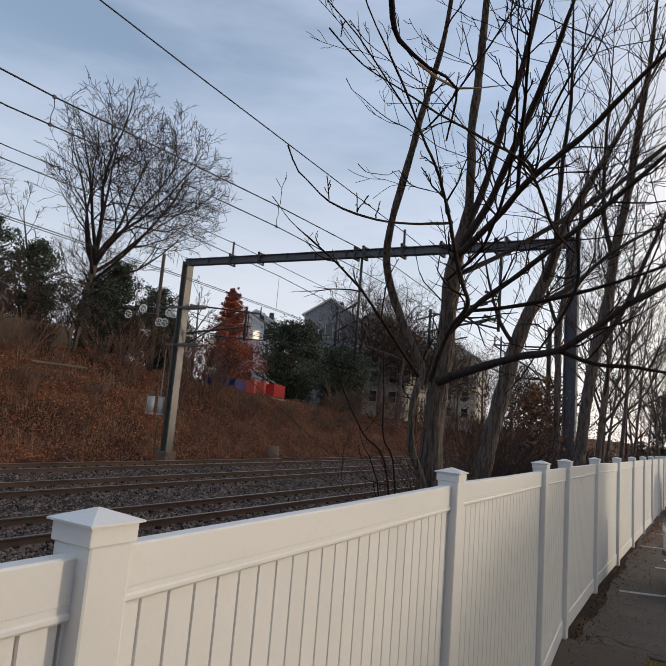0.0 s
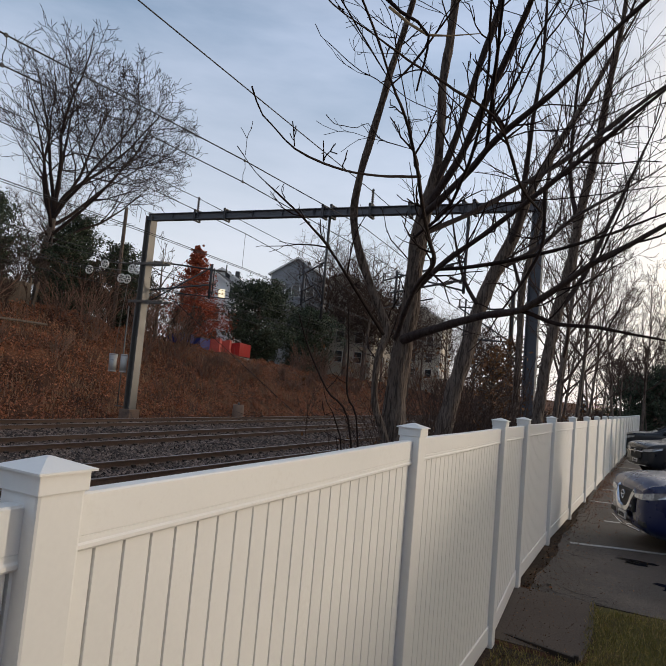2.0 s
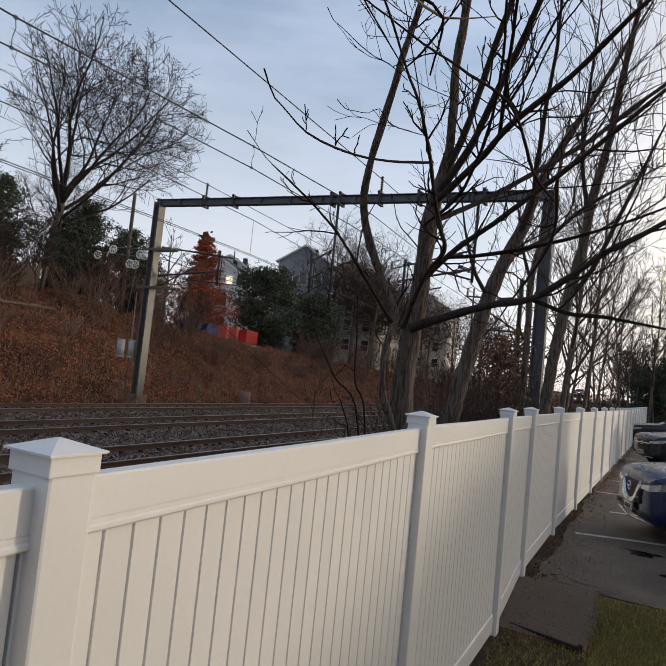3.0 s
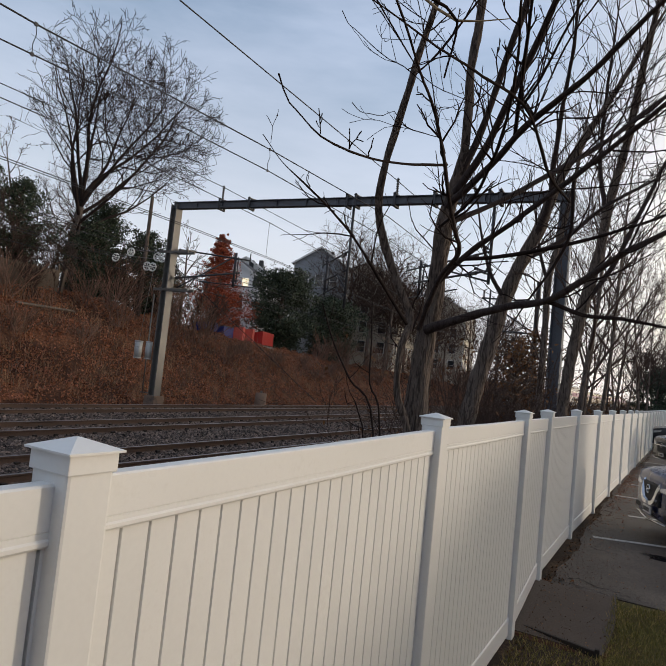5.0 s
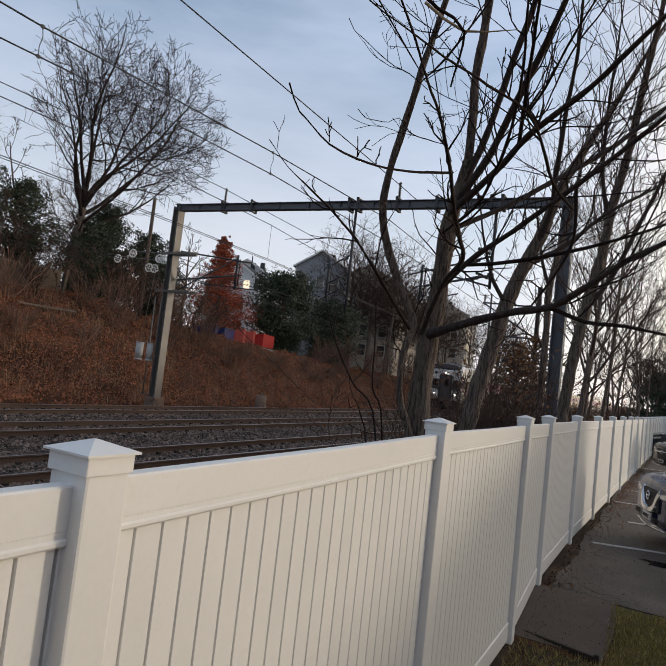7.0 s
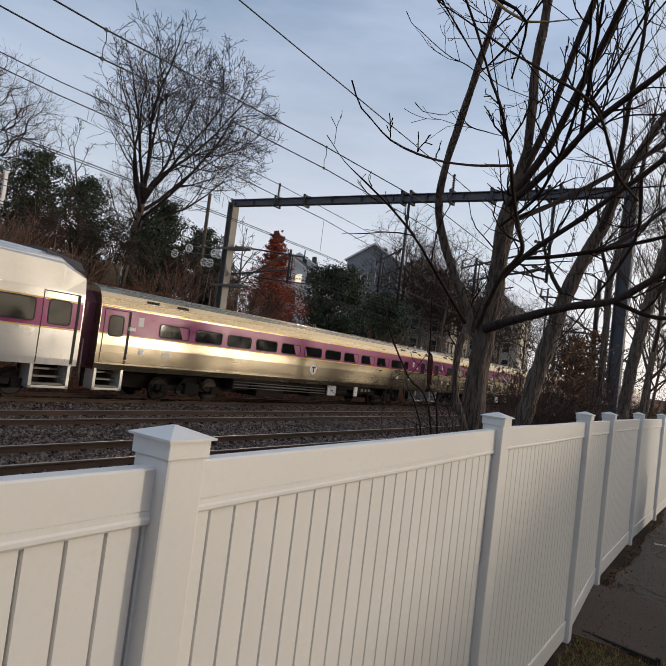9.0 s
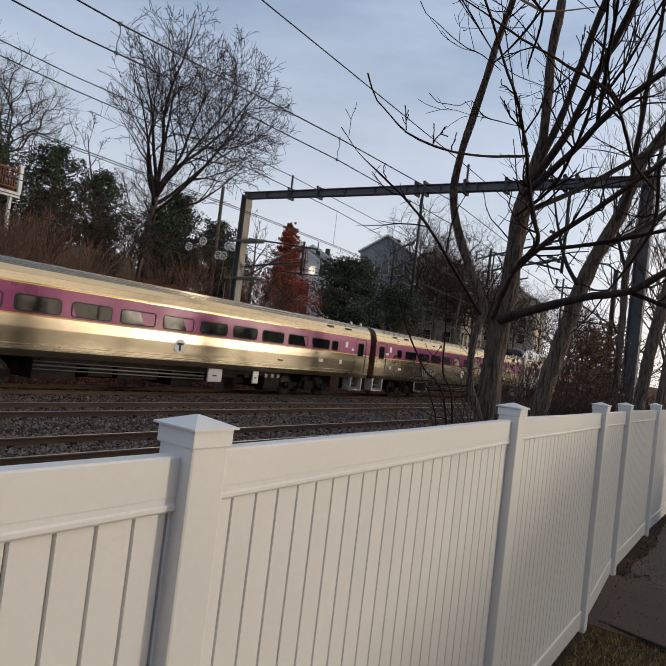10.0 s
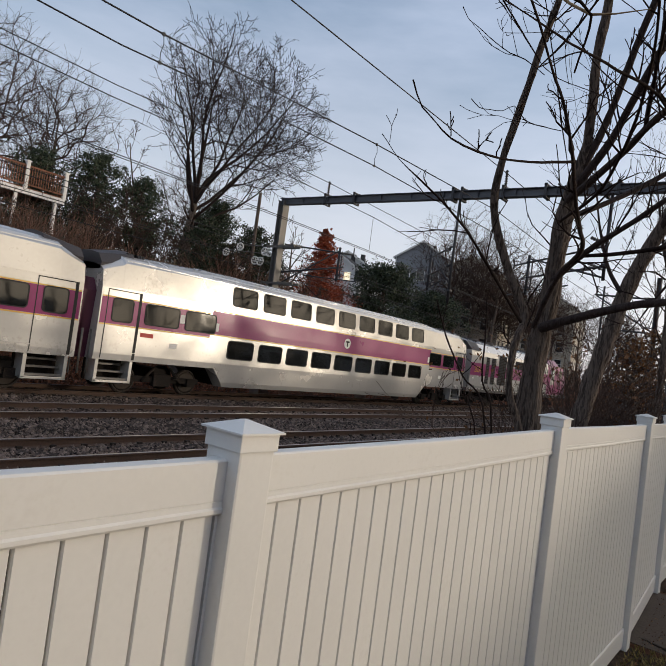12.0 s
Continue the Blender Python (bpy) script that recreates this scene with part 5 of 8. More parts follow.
# ---------------------------------------------------------------- other bare trees
def bare_tree_mesh(seed, height, trunk_r, limbs, limb_len, depth=3, fork=0.3, kids=5, spread=0.75, lift=0.10, least=0.010, lean=(0, 0), mat_fine=FAR_TWIG, open_angle=0.55):
    """Meshes of a bare tree: the trunk with its fork, and the crown of limbs and twigs."""
    rng = np.random.default_rng(seed)
    trunk, crown = Wood(), Wood()
    n = 12
    z = np.linspace(-0.3, height * 0.72, n)
    wob = np.cumsum(rng.normal(0, 0.05 * height / 12, (n, 2)), 0) * np.linspace(0, 1, n)[:, None]
    x = wob[:, 0] + lean[0] * z / height
    y = wob[:, 1] + lean[1] * z / height
    r = trunk_r * np.interp(z, (-0.3, 0.3, height * 0.3, height * 0.72), (1.5, 1.08, 0.75, 0.18))
    trunk.stem(np.stack((x, y, z), -1), r, 10)
    for k in range(limbs):
        f = fork + (0.98 - fork) * (k + rng.uniform(0, 0.8)) / limbs
        zz = height * 0.72 * f
        i = np.interp(zz, z, np.arange(n))
        p = np.array((np.interp(zz, z, x), np.interp(zz, z, y), zz))
        a = k * 2.4 + rng.uniform(-0.5, 0.5)
        rise = rng.uniform(0.7, 1.3) / open_angle * 0.55
        branch(crown, rng, p, (math.cos(a), math.sin(a), rise), limb_len * rng.uniform(0.75, 1.15) * (1.15 - 0.45 * f), float(np.interp(zz, z, r)) * 0.62, depth, 6,
               wander=0.13, lift=lift, kids=kids, tip=0.3, spread=spread, shrink=0.52, least=least)
    return trunk, crown


def bare_tree(seed, place, label, group="", turn=0.0, **kw):
    x, y = place
    t = thing("bare_tree", Matrix.Translation((x, y, float(lie(x, y)))) @ Matrix.Rotation(turn, 4, "Z"), label, "tree", group)
    a, b = bare_tree_mesh(seed, **kw)
    a.build("trunk", BARK, t)
    tagged(b.build("crown", FAR_TWIG, t, "crown of bare grey twigs"), kind="stuff")
    return t


def again(tree, place, turn, size=1.0):
    """The same kind of tree in another place."""
    x, y = place
    o = copy_thing(tree, Matrix.Translation((x, y, float(lie(x, y)))) @ Matrix.Rotation(turn, 4, "Z"))
    o.scale = (size, size, size)
    return o


def grown_crown(rng, stem, stem_r, targets, wood, tip_r=0.010, power=0.47, bias=0.28, twigs=3, twig=0.5):
    """Grows limbs from a stem towards scattered places; each limb's girth follows from all that it carries."""
    pos, par, run = [np.array(stem[0], float)], [-1], [0.0]
    for s in stem[1:]:
        a, b = pos[-1], np.array(s, float)
        for k in range(1, 4):
            pos.append(a + (b - a) * k / 3)
            par.append(len(pos) - 2)
            run.append(run[-1] + float(np.linalg.norm(b - a)) / 3)
    n_stem = len(pos)
    targets = targets[np.argsort(np.linalg.norm(targets - np.array(stem[len(stem) // 2]), axis=1))]
    P = np.zeros((n_stem + 3 * len(targets), 3))
    W = np.zeros((len(P), 3))
    R = np.zeros(len(P))
    P[:n_stem], R[:n_stem] = pos, run
    W[:n_stem] = (0, 0, 1)
    n = n_stem
    tips = []
    for t in targets:
        d = np.linalg.norm(P[:n] - t, axis=1)
        turn = 1 - ((t - P[:n]) * W[:n]).sum(1) / (d + 1e-6)
        cost = d * (1 + 0.55 * turn) + bias * R[:n] + 1.0 * np.maximum(0, P[:n, 2] - t[2])
        i = int(np.argmin(cost))
        if d[i] < 0.12:
            continue
        way = P[i] - P[par[i]] if par[i] >= 0 else np.array((0, 0, 1.0))
        way = way / (np.linalg.norm(way) + 1e-9)
        last, ln = i, d[i]
        for f in (0.36, 0.7, 1.0):
            q = P[i] + (t - P[i]) * f + way * ln * 0.25 * f * (1 - f) * 2 + rng.normal(0, 0.022 * ln, 3) * (f < 1)
            W[n] = (q - P[last]) / (np.linalg.norm(q - P[last]) + 1e-9)
            P[n], R[n] = q, R[last] + np.linalg.norm(q - P[last])
            par.append(last)
            last = n
            n += 1
        tips.append(last)
    load = np.zeros(n)
    load[tips] += 1
    for i in range(n - 1, 0, -1):
        load[par[i]] += max(load[i], 0.0)
    rad = np.maximum(tip_r, tip_r * load ** power)
    kids = [[] for _ in range(n)]
    for i in range(1, n):
        kids[par[i]].append(i)
    starts = []
    for i in range(n_stem):
        starts += [(i, k) for k in kids[i] if k >= n_stem]
    while starts:
        a, k = starts.pop()
        chain, rr = [P[a], P[k]], [min(rad[k] * 1.15, rad[a]), rad[k]]
        while kids[k]:
            go = max(kids[k], key=lambda c: load[c])
            starts += [(k, c) for c in kids[k] if c != go]
            k = go
            chain.append(P[k])
            rr.append(rad[k])
        wood.stem(chain, rr, 7 if rr[1] > 0.06 else 4 if rr[1] > 0.02 else 3)
    for i in tips:
        way = P[i] - P[par[i]]
        way /= np.linalg.norm(way) + 1e-9
        for _ in range(twigs):
            d = way + rng.normal(0, 0.55, 3)
            q = P[par[i]] + (P[i] - P[par[i]]) * rng.uniform(0.0, 1.0)
            ln = twig * rng.uniform(0.5, 1.3)
            wood.stem((q, q + d * ln * 0.5, q + (d + rng.normal(0, 0.25, 3)) * ln), (tip_r * 0.8, tip_r * 0.7, tip_r * 0.55), 3)


def round_crown(rng, n, centre, rx, rz, inner=2.4, floor=-0.75):
    """Places spread through a round crown, more of them towards its outside, with an uneven outline."""
    v = rng.normal(0, 1, (int(n * 1.4), 3))
    v /= np.linalg.norm(v, axis=1)[:, None]
    lobes = 1 + 0.10 * np.sin(v[:, 0] * 5 + 1) * np.cos(v[:, 1] * 4) + 0.06 * np.sin(v[:, 2] * 9 + v[:, 0] * 7)
    v = v[v[:, 2] > floor][:n]
    r = rng.random(len(v)) ** (1 / inner) * lobes[:len(v)]
    return np.array(centre) + v * r[:, None] * np.array((rx, rx, rz))


def spreading_tree(seed, place, label, trunk_r):
    """A broad old tree: a short bole that forks into steep limbs with a dense round crown of fine twigs."""
    rng = np.random.default_rng(seed)
    x, y = place
    t = thing("bare_tree", Matrix.Translation((x, y, float(lie(x, y)))), label, "tree")
    w = Wood()
    stem = [(0, 0, 1.6), (0.0, 0.0, 3.0), (0.05, 0.05, 4.4), (0.15, 0.15, 5.8)]
    w.stem([(0, 0, -0.4), (0, 0, 0.5), (0.05, 0.0, 2.0), stem[1], stem[2], stem[3]], (trunk_r * 1.4, trunk_r * 1.08, trunk_r * 0.95, trunk_r * 0.85, trunk_r * 0.7, trunk_r * 0.42), 12)
    w.build("trunk", BARK, t)
    crown = Wood()
    centre, reach = np.array((1.6, 2.0, 11.5)), np.array((7.3, 7.3, 7.3))

    def limb(p, d, length, r, level):
        """A nearly straight limb that bends a little to the light and carries side limbs at even steps."""
        n = (3, 4, 6, 9)[level]
        pts, dirs = [np.array(p, float)], []
        d = np.array(d, float) / np.linalg.norm(d)
        for i in range(n):
            d = d + rng.normal(0, (0.28, 0.24, 0.17, 0.11)[level], 3) + np.array((0, 0, 0.05))
            d /= np.linalg.norm(d)
            q = pts[-1] + d * length / n
            if np.linalg.norm((q - centre) / reach) > 1.0 + 0.12 * math.sin(5 * math.atan2(d[1], d[0])) + rng.normal(0, 0.06) - 0.04 * level and i > 0:
                break
            pts.append(q)
            dirs.append(d.copy())
        m = len(dirs)
        if m < 1:
            return
        rr = np.maximum(r * np.linspace(1, 0.16, m + 1), 0.0135)
        crown.stem(pts, rr, (3, 3, 5, 8)[level])
        if level == 0:
            return
        side = rng.normal(0, 1, 3)
        for k in range((0, 6, 8, 12)[level]):
            f = (0.12, 0.15, 0.15, 0.22)[level] + 0.84 * (k + rng.random()) / (0, 6, 8, 12)[level]
            i = int(f * n)
            if i >= m:
                continue
            w = np.cross(dirs[i], side + rng.normal(0, 0.5, 3))
            w /= np.linalg.norm(w) + 1e-9
            side = -side
            limb(pts[i] + (pts[i + 1] - pts[i]) * (f * n - i), dirs[i] + w * rng.uniform(0.75, 1.3), length * (0.24 + 0.40 * (1 - f)) * rng.uniform(0.75, 1.15), rr[i] * 0.55, level - 1)
    for k in range(19):
        f = (k + 0.5) / 19
        a = k * 2.4 + rng.uniform(-0.3, 0.3)
        zz = 2.9 + 4.0 * f
        tilt = 1.30 - 1.12 * f ** 1.1
        limb((0.05 + 0.018 * zz, 0.02 * zz, zz), (math.cos(a) * math.sin(tilt) + 0.10, math.sin(a) * math.sin(tilt) + 0.12, math.cos(tilt) + 0.15), 11.2 + 1.0 * f, 0.080 + 0.055 * f, 3)
    tagged(crown.build("crown", DARK_TWIG, t, "dense round crown of fine bare twigs"), kind="stuff")
    return t


def round_tree(seed, place, label, group, height, trunk_r, count, tip_r):
    """A bare tree with a round crown grown from a straight bole."""
    rng = np.random.default_rng(seed)
    x, y = place
    t = thing("bare_tree", Matrix.Translation((x, y, float(lie(x, y)))), label, "tree", group)
    h = height
    lean = rng.normal(0, 0.03, 2) * h
    stem = [(0, 0, h * 0.12), (lean[0] * 0.3, lean[1] * 0.3, h * 0.3), (lean[0] * 0.6, lean[1] * 0.6, h * 0.5), (lean[0], lean[1], h * 0.72)]
    w = Wood()
    w.stem([(0, 0, -0.4), (0, 0, 0.4)] + stem, (trunk_r * 1.5, trunk_r * 1.1, trunk_r, trunk_r * 0.8, trunk_r * 0.55, trunk_r * 0.25), 9)
    w.build("trunk", BARK, t)
    crown = Wood()
    grown_crown(rng, stem, None, round_crown(rng, count, (lean[0], lean[1], h * 0.62), h * 0.30, h * 0.40), crown, tip_r, 0.42, 0.3, 4, 0.045 * h)
    tagged(crown.build("crown", FAR_TWIG, t, "crown of bare grey twigs"), kind="stuff")
    return t


def evergreen(name, label, place, seed, height, width, count, leaf, material=NEEDLE, trunk=True, shape="oval", group="", low=0.0):
    """A leafy crown of clumps on boughs round a trunk."""
    rng = np.random.default_rng(seed)
    x, y = place
    t = thing(name, Matrix.Translation((x, y, float(lie(x, y)))), label, "tree" if trunk else "shrub", group)
    w = Wood()
    w.stem([(0, 0, -0.3), (0.05, 0, height * 0.4), (0, 0.08, height * 0.75), (0.02, 0, height * 0.97)], (width * 0.05, width * 0.035, width * 0.02, 0.01), 8)
    cents = []
    boughs = int(40 + height * 8)
    for k in range(boughs):
        f = low + (1 - low) * (k + rng.random()) / boughs
        z = height * (0.04 + 0.94 * f)
        if shape == "cone":
            reach = width / 2 * (1.0 - f) ** 0.9
        elif shape == "egg":
            reach = width / 2 * math.sin(math.pi * min(1, 0.18 + 0.82 * (1 - f) ** 0.8 + 0.02)) ** 0.6 * (0.55 + 0.6 * (1 - f))
        else:
            reach = width / 2 * max(0.15, math.sin(math.pi * (0.12 + 0.85 * f))) ** 0.7
        a = k * 2.399 + rng.uniform(-0.4, 0.4)
        reach *= rng.uniform(0.5, 1.25)
        tip = np.array((math.cos(a) * reach, math.sin(a) * reach, z + rng.uniform(0.0, 0.5) * reach))
        base = np.array((0, 0, z - 0.15 * reach))
        w.stem([base, (base + tip) / 2 + rng.normal(0, 0.05, 3), tip], (0.05, 0.03, 0.012), 4)
        for c in range(5):
            g = rng.uniform(0.35, 1.05)
            cents.append((base + (tip - base) * g + rng.normal(0, 0.03 * width, 3), (0.11 if shape != "cone" else 0.12 * (1.15 - f)) * width * rng.uniform(0.4, 1.0)))
    w.build("trunk", BARK, t)
    per = max(6, count // len(cents))
    pts = np.concatenate([c + rng.normal(0, 1, (per, 3)) * np.array((s, s, s * 0.75)) * 0.55 for c, s in cents])
    v, f = leaf_quads(rng, pts, leaf, 0.5, 0.2)
    raw("crown", v, f, material, t, "uneven leafy crown")
    return t


def build_hill_trees():
    spreading_tree(21, (-33.3, 24.7), "tall spreading bare tree at the top of the embankment", 0.42)
    # thin companion stem and a broken pole-like trunk
    bare_tree(22, (-34.5, 22.2), "thin bare young tree on the embankment", height=12, trunk_r=0.12, limbs=6, limb_len=2.4, depth=2, fork=0.5, kids=4, least=0.011, lean=(-1.2, -1.6))
    bare_tree(23, (-31.0, 32.5), "slender bare tree on the embankment", height=9, trunk_r=0.12, limbs=8, limb_len=2.6, depth=2, fork=0.3, kids=4, least=0.012)
    kinds = [round_tree(30 + k, p, "bare grey tree in front of the houses", "bare trees before the houses", h * 1.02, 0.2, 460, 0.0145)
             for k, (p, h) in enumerate((((-37, 70), 15.5), ((-34, 76), 14.5), ((-38.5, 84), 17)))]
    for k, (x, y, s) in enumerate(((-31, 82, 0.95), (-33, 73, 0.85), (-29.5, 77, 0.8), (-28, 94, 0.95), (-30, 88, 0.9), (-26.5, 73, 0.7), (-34.0, 82, 0.9), (-35.0, 71.5, 1.22), (-39.6, 74, 1.22), (-31.6, 70, 1.1), (-36.5, 96, 1.12), (-27, 108, 1.0), (-28, 128, 1.0), (-34, 136, 1.1))):
        again(kinds[k % 3], (x, y), k * 1.3 + 0.4, s)
    first = round_tree(50, (-40, 14), "bare tree behind the wooden deck", "bare trees on the hill", 14, 0.18, 700, 0.012)
    for k, (x, y, s) in enumerate(((-42, 8, 1.05), (-44, 20, 1.0), (-37.5, 4, 0.9), (-39, 29, 0.75))):
        again(first, (x, y), 1.0 + k * 1.7, s)
    # evergreens at the top of the bank
    for k, (x, y, h, w, n) in enumerate(((-34.5, 18.6, 7.0, 4.4, 9000), (-35.5, 15.6, 6.4, 4.8, 8000), (-34.0, 21.4, 6.4, 4.0, 8000), (-33.8, 27.5, 6.8, 4.6, 12000), (-33.2, 30.6, 5.8, 4.2, 10000), (-33.6, 33.2, 4.6, 3.6, 6000),
                                         (-32.6, 25.6, 4.6, 3.8, 7000))):
        evergreen("evergreen_tree", "dark green broadleaf evergreen on the embankment top", (x, y), 60 + k, h, w, int(n * 1.6), 0.15, group="evergreens on the bank", shape="oval")
    evergreen("evergreen_tree", "wide dark evergreen in front of the grey house", (-35.5, 51.6), 71, 8.3, 8.2, 26000, 0.24, shape="oval", group="evergreens on the bank")
    evergreen("evergreen_tree", "dark evergreen beside the grey house", (-33.6, 59.0), 72, 7.2, 7.6, 20000, 0.24, shape="oval", group="evergreens on the bank")
    back = [o for o in scene.objects if o.name.startswith("evergreen_tree")]
    for k, (x, y, s) in enumerate(((-38.5, 16.5, 0.8), (-38.0, 20.0, 0.75), (-37.0, 23.8, 0.7), (-36.8, 28.0, 0.72), (-37.5, 31.5, 0.7), (-38.0, 36.0, 0.7), (-39.5, 12.0, 0.8), (-39.0, 47.0, 0.75))):
        again(back[k % 6], (x, y), k * 1.9, s)
    evergreen("rust_leaved_tree", "small oak that keeps its rust-red autumn leaves", (-36.2, 42.2), 73, 9.6, 7.4, 30000, 0.15, RUST_LEAF, shape="cone")
    evergreen("rust_leaved_tree", "brown-leaved young beech among the trunks", (-5.2, 27.0), 74, 5.0, 3.4, 2600, 0.13, BROWN_LEAF, shape="oval")
    evergreen("rust_leaved_tree", "brown-leaved sapling behind the fence", (-3.6, 16.5), 75, 3.4, 1.8, 900, 0.10, BROWN_LEAF, shape="oval")


def build_strip_trees():
    """The belt of bare trees between the fence and the tracks."""
    rng = np.random.default_rng(8)
    spots = [(-2.3, 18.5), (-4.6, 24.0), (-2.7, 23.0), (-2.2, 27.5), (-3.5, 31.0), (-5.2, 35.0), (-2.1, 36.5), (-3.4, 48.0), (-2.2, 57.0), (-4.0, 64.0), (-3.0, 74.0), (-5.5, 85.0), (-2.5, 96.0), (-4.5, 110.0), (1.5, 70.0), (4.0, 82.0), (7.0, 75.0), (0.4, 54.5), (2.6, 59.5), (5.5, 60.0), (8.6, 61.0), (-1.2, 58.0), (2.2, 65.0), (11.0, 68.0), (4.4, 69.0), (-1.6, 67.0), (0.8, 77.0)]
    kinds = []
    for k, (x, y) in enumerate(spots):
        if k < 7:
            h = rng.uniform(11.5, 15)
            kinds.append(bare_tree(100 + k, (x, y), "slender bare tree behind the white fence", "bare trees behind the fence", height=h, trunk_r=rng.uniform(0.05, 0.085), limbs=13, limb_len=h * 0.25, depth=3,
                                   fork=0.24, kids=[0, 3, 4, 4], spread=0.65, least=0.0055, lean=(rng.uniform(0.2, 1.8), rng.uniform(-0.6, 0.8))))
        else:
            again(kinds[k % 7], (x, y), rng.uniform(-0.6, 0.6) + (k // 7) * 2.1, rng.uniform(0.85, 1.15))
    for k, (x, y, size) in enumerate(((-1.95, 21.0, 1.05), (-1.6, 44.0, 1.25), (0.0, 53.0, 1.3), (1.2, 58.0, 1.4), (-1.4, 48.5, 1.3), (3.0, 63.0, 1.45))):
        again(kinds[(k * 3 + 1) % 7], (x, y), k * 1.9 + 0.5, size)
    dark = evergreen("evergreen_tree", "tall dark evergreen at the far end of the car park", (1.5, 57.0), 171, 5.6, 5.6, 12000, 0.2, group="evergreens beyond the car park")
    for k, (x, y, s) in enumerate(((6.0, 56.0, 1.0), (10.5, 58.0, 1.05), (15.0, 55.0, 1.0), (3.6, 61.0, 1.1), (8.5, 63.0, 1.1), (13.5, 63.0, 1.1), (-0.8, 62.0, 0.9))):
        again(dark, (x, y), k * 1.7 + 0.6, s)
    # farther woods beyond the bend
    far = [bare_tree(140 + k, p, "bare grey tree in the distance", "distant bare trees", height=15, trunk_r=0.2, limbs=11, limb_len=5.0, depth=2, fork=0.25, kids=[0, 6, 7], least=0.035) for k, p in enumerate(((-2.0, 135), (-30, 150)))]
    for k in range(24):
        x, y = rng.uniform(-12, 34), rng.uniform(125, 230)
        if -22 < x < -6.5:
            x = -27 - rng.uniform(0, 18)
        again(far[k % 2], (x, y), k * 1.1, rng.uniform(0.85, 1.25))


def build_brush():
    rng = np.random.default_rng(17)
    # stems on the slope, denser and taller near the top
    w = Wood()
    for _ in range(9000):
        y = 4 + 90 * rng.random() ** 1.5
        x = -22.6 - 7.7 * rng.random() ** 0.75
        up = (-x - 22.6) / 7.7
        if math.sin(x * 1.3 + 2 * math.sin(y * 0.5)) * math.cos(y * 0.7 + x) + rng.normal(0, 0.4) < 0.15 or (y > 35 and x < -28.2):
            continue
        h = rng.uniform(0.25, 1.0) * (0.35 + 0.85 * up)
        z = float(lie(x, y))
        d = rng.normal(0, 0.22, 2)
        q = 0.009 + 0.006 * rng.random() + y * 0.00010
        w.stem(((x, y, z - 0.1), (x + d[0] * h * 0.4, y + d[1] * h * 0.4, z + h * 0.55), (x + d[0] * h, y + d[1] * h, z + h)), (q, q * 0.8, q * 0.4), 3)
    tagged(w.build("slope_brush", BRUSH), "dry reddish-brown brush and weeds on the embankment", "brush", kind="stuff")
    n = 170000
    y = 2 + 95 * rng.random(n) ** 1.5
    x = -21.9 - 12 * rng.random(n)
    heap = np.sin(x * 2.3 + 1.9 * np.sin(y * 1.1)) * np.cos(y * 2.0 + 1.2 * x) + 0.5 * np.sin(x * 5.3 + y * 4.1)
    keep = heap + rng.normal(0, 0.5, n) > -0.45
    x, y, heap = x[keep], y[keep], heap[keep]
    z = lie(x, y) + lumps(x, y, 1.0, 0.09) + lumps(x + 3, y, 0.37, 0.16) * step01(-x, 23, 25) + 0.03 + np.maximum(0, heap) * 0.16 * rng.random(len(x)) + np.abs(rng.normal(0, 0.06, len(x)))
    v, f = leaf_quads(rng, np.stack((x, y, z), -1), 0.105, 0.65)
    tagged(raw("slope_leaves", v, f, LITTER), "rust-brown fallen leaves and dead grass on the embankment", "leaf litter", kind="stuff")
    # tufts of dry grass
    n = 16000
    y = 3 + 80 * rng.random(n) ** 1.5
    x = -22.2 - 8.0 * rng.random(n)
    clump = np.sin(x * 2.1 + 1.3 * np.sin(y * 1.4)) * np.cos(y * 1.9 + x) + rng.normal(0, 0.35, n)
    x, y = x[clump > 0.1], y[clump > 0.1]
    n = len(x)
    z = lie(x, y) - 0.03
    h = rng.uniform(0.2, 0.75, n)
    a = rng.uniform(0, 6.283, n)
    dx, dy = np.cos(a) * 0.014, np.sin(a) * 0.014
    lx, ly = rng.normal(0, 0.14, n), rng.normal(0, 0.14, n)
    v = np.stack((np.stack((x - dx, y - dy, z), -1), np.stack((x + dx, y + dy, z), -1), np.stack((x + lx, y + ly, z + h), -1)), 1).reshape(-1, 3)
    tagged(raw("dry_grass", v.tolist(), np.arange(len(v)).reshape(-1, 3).tolist(), DRY_GRASS), "tufts of tan dry grass on the embankment", "dry grass", kind="stuff")
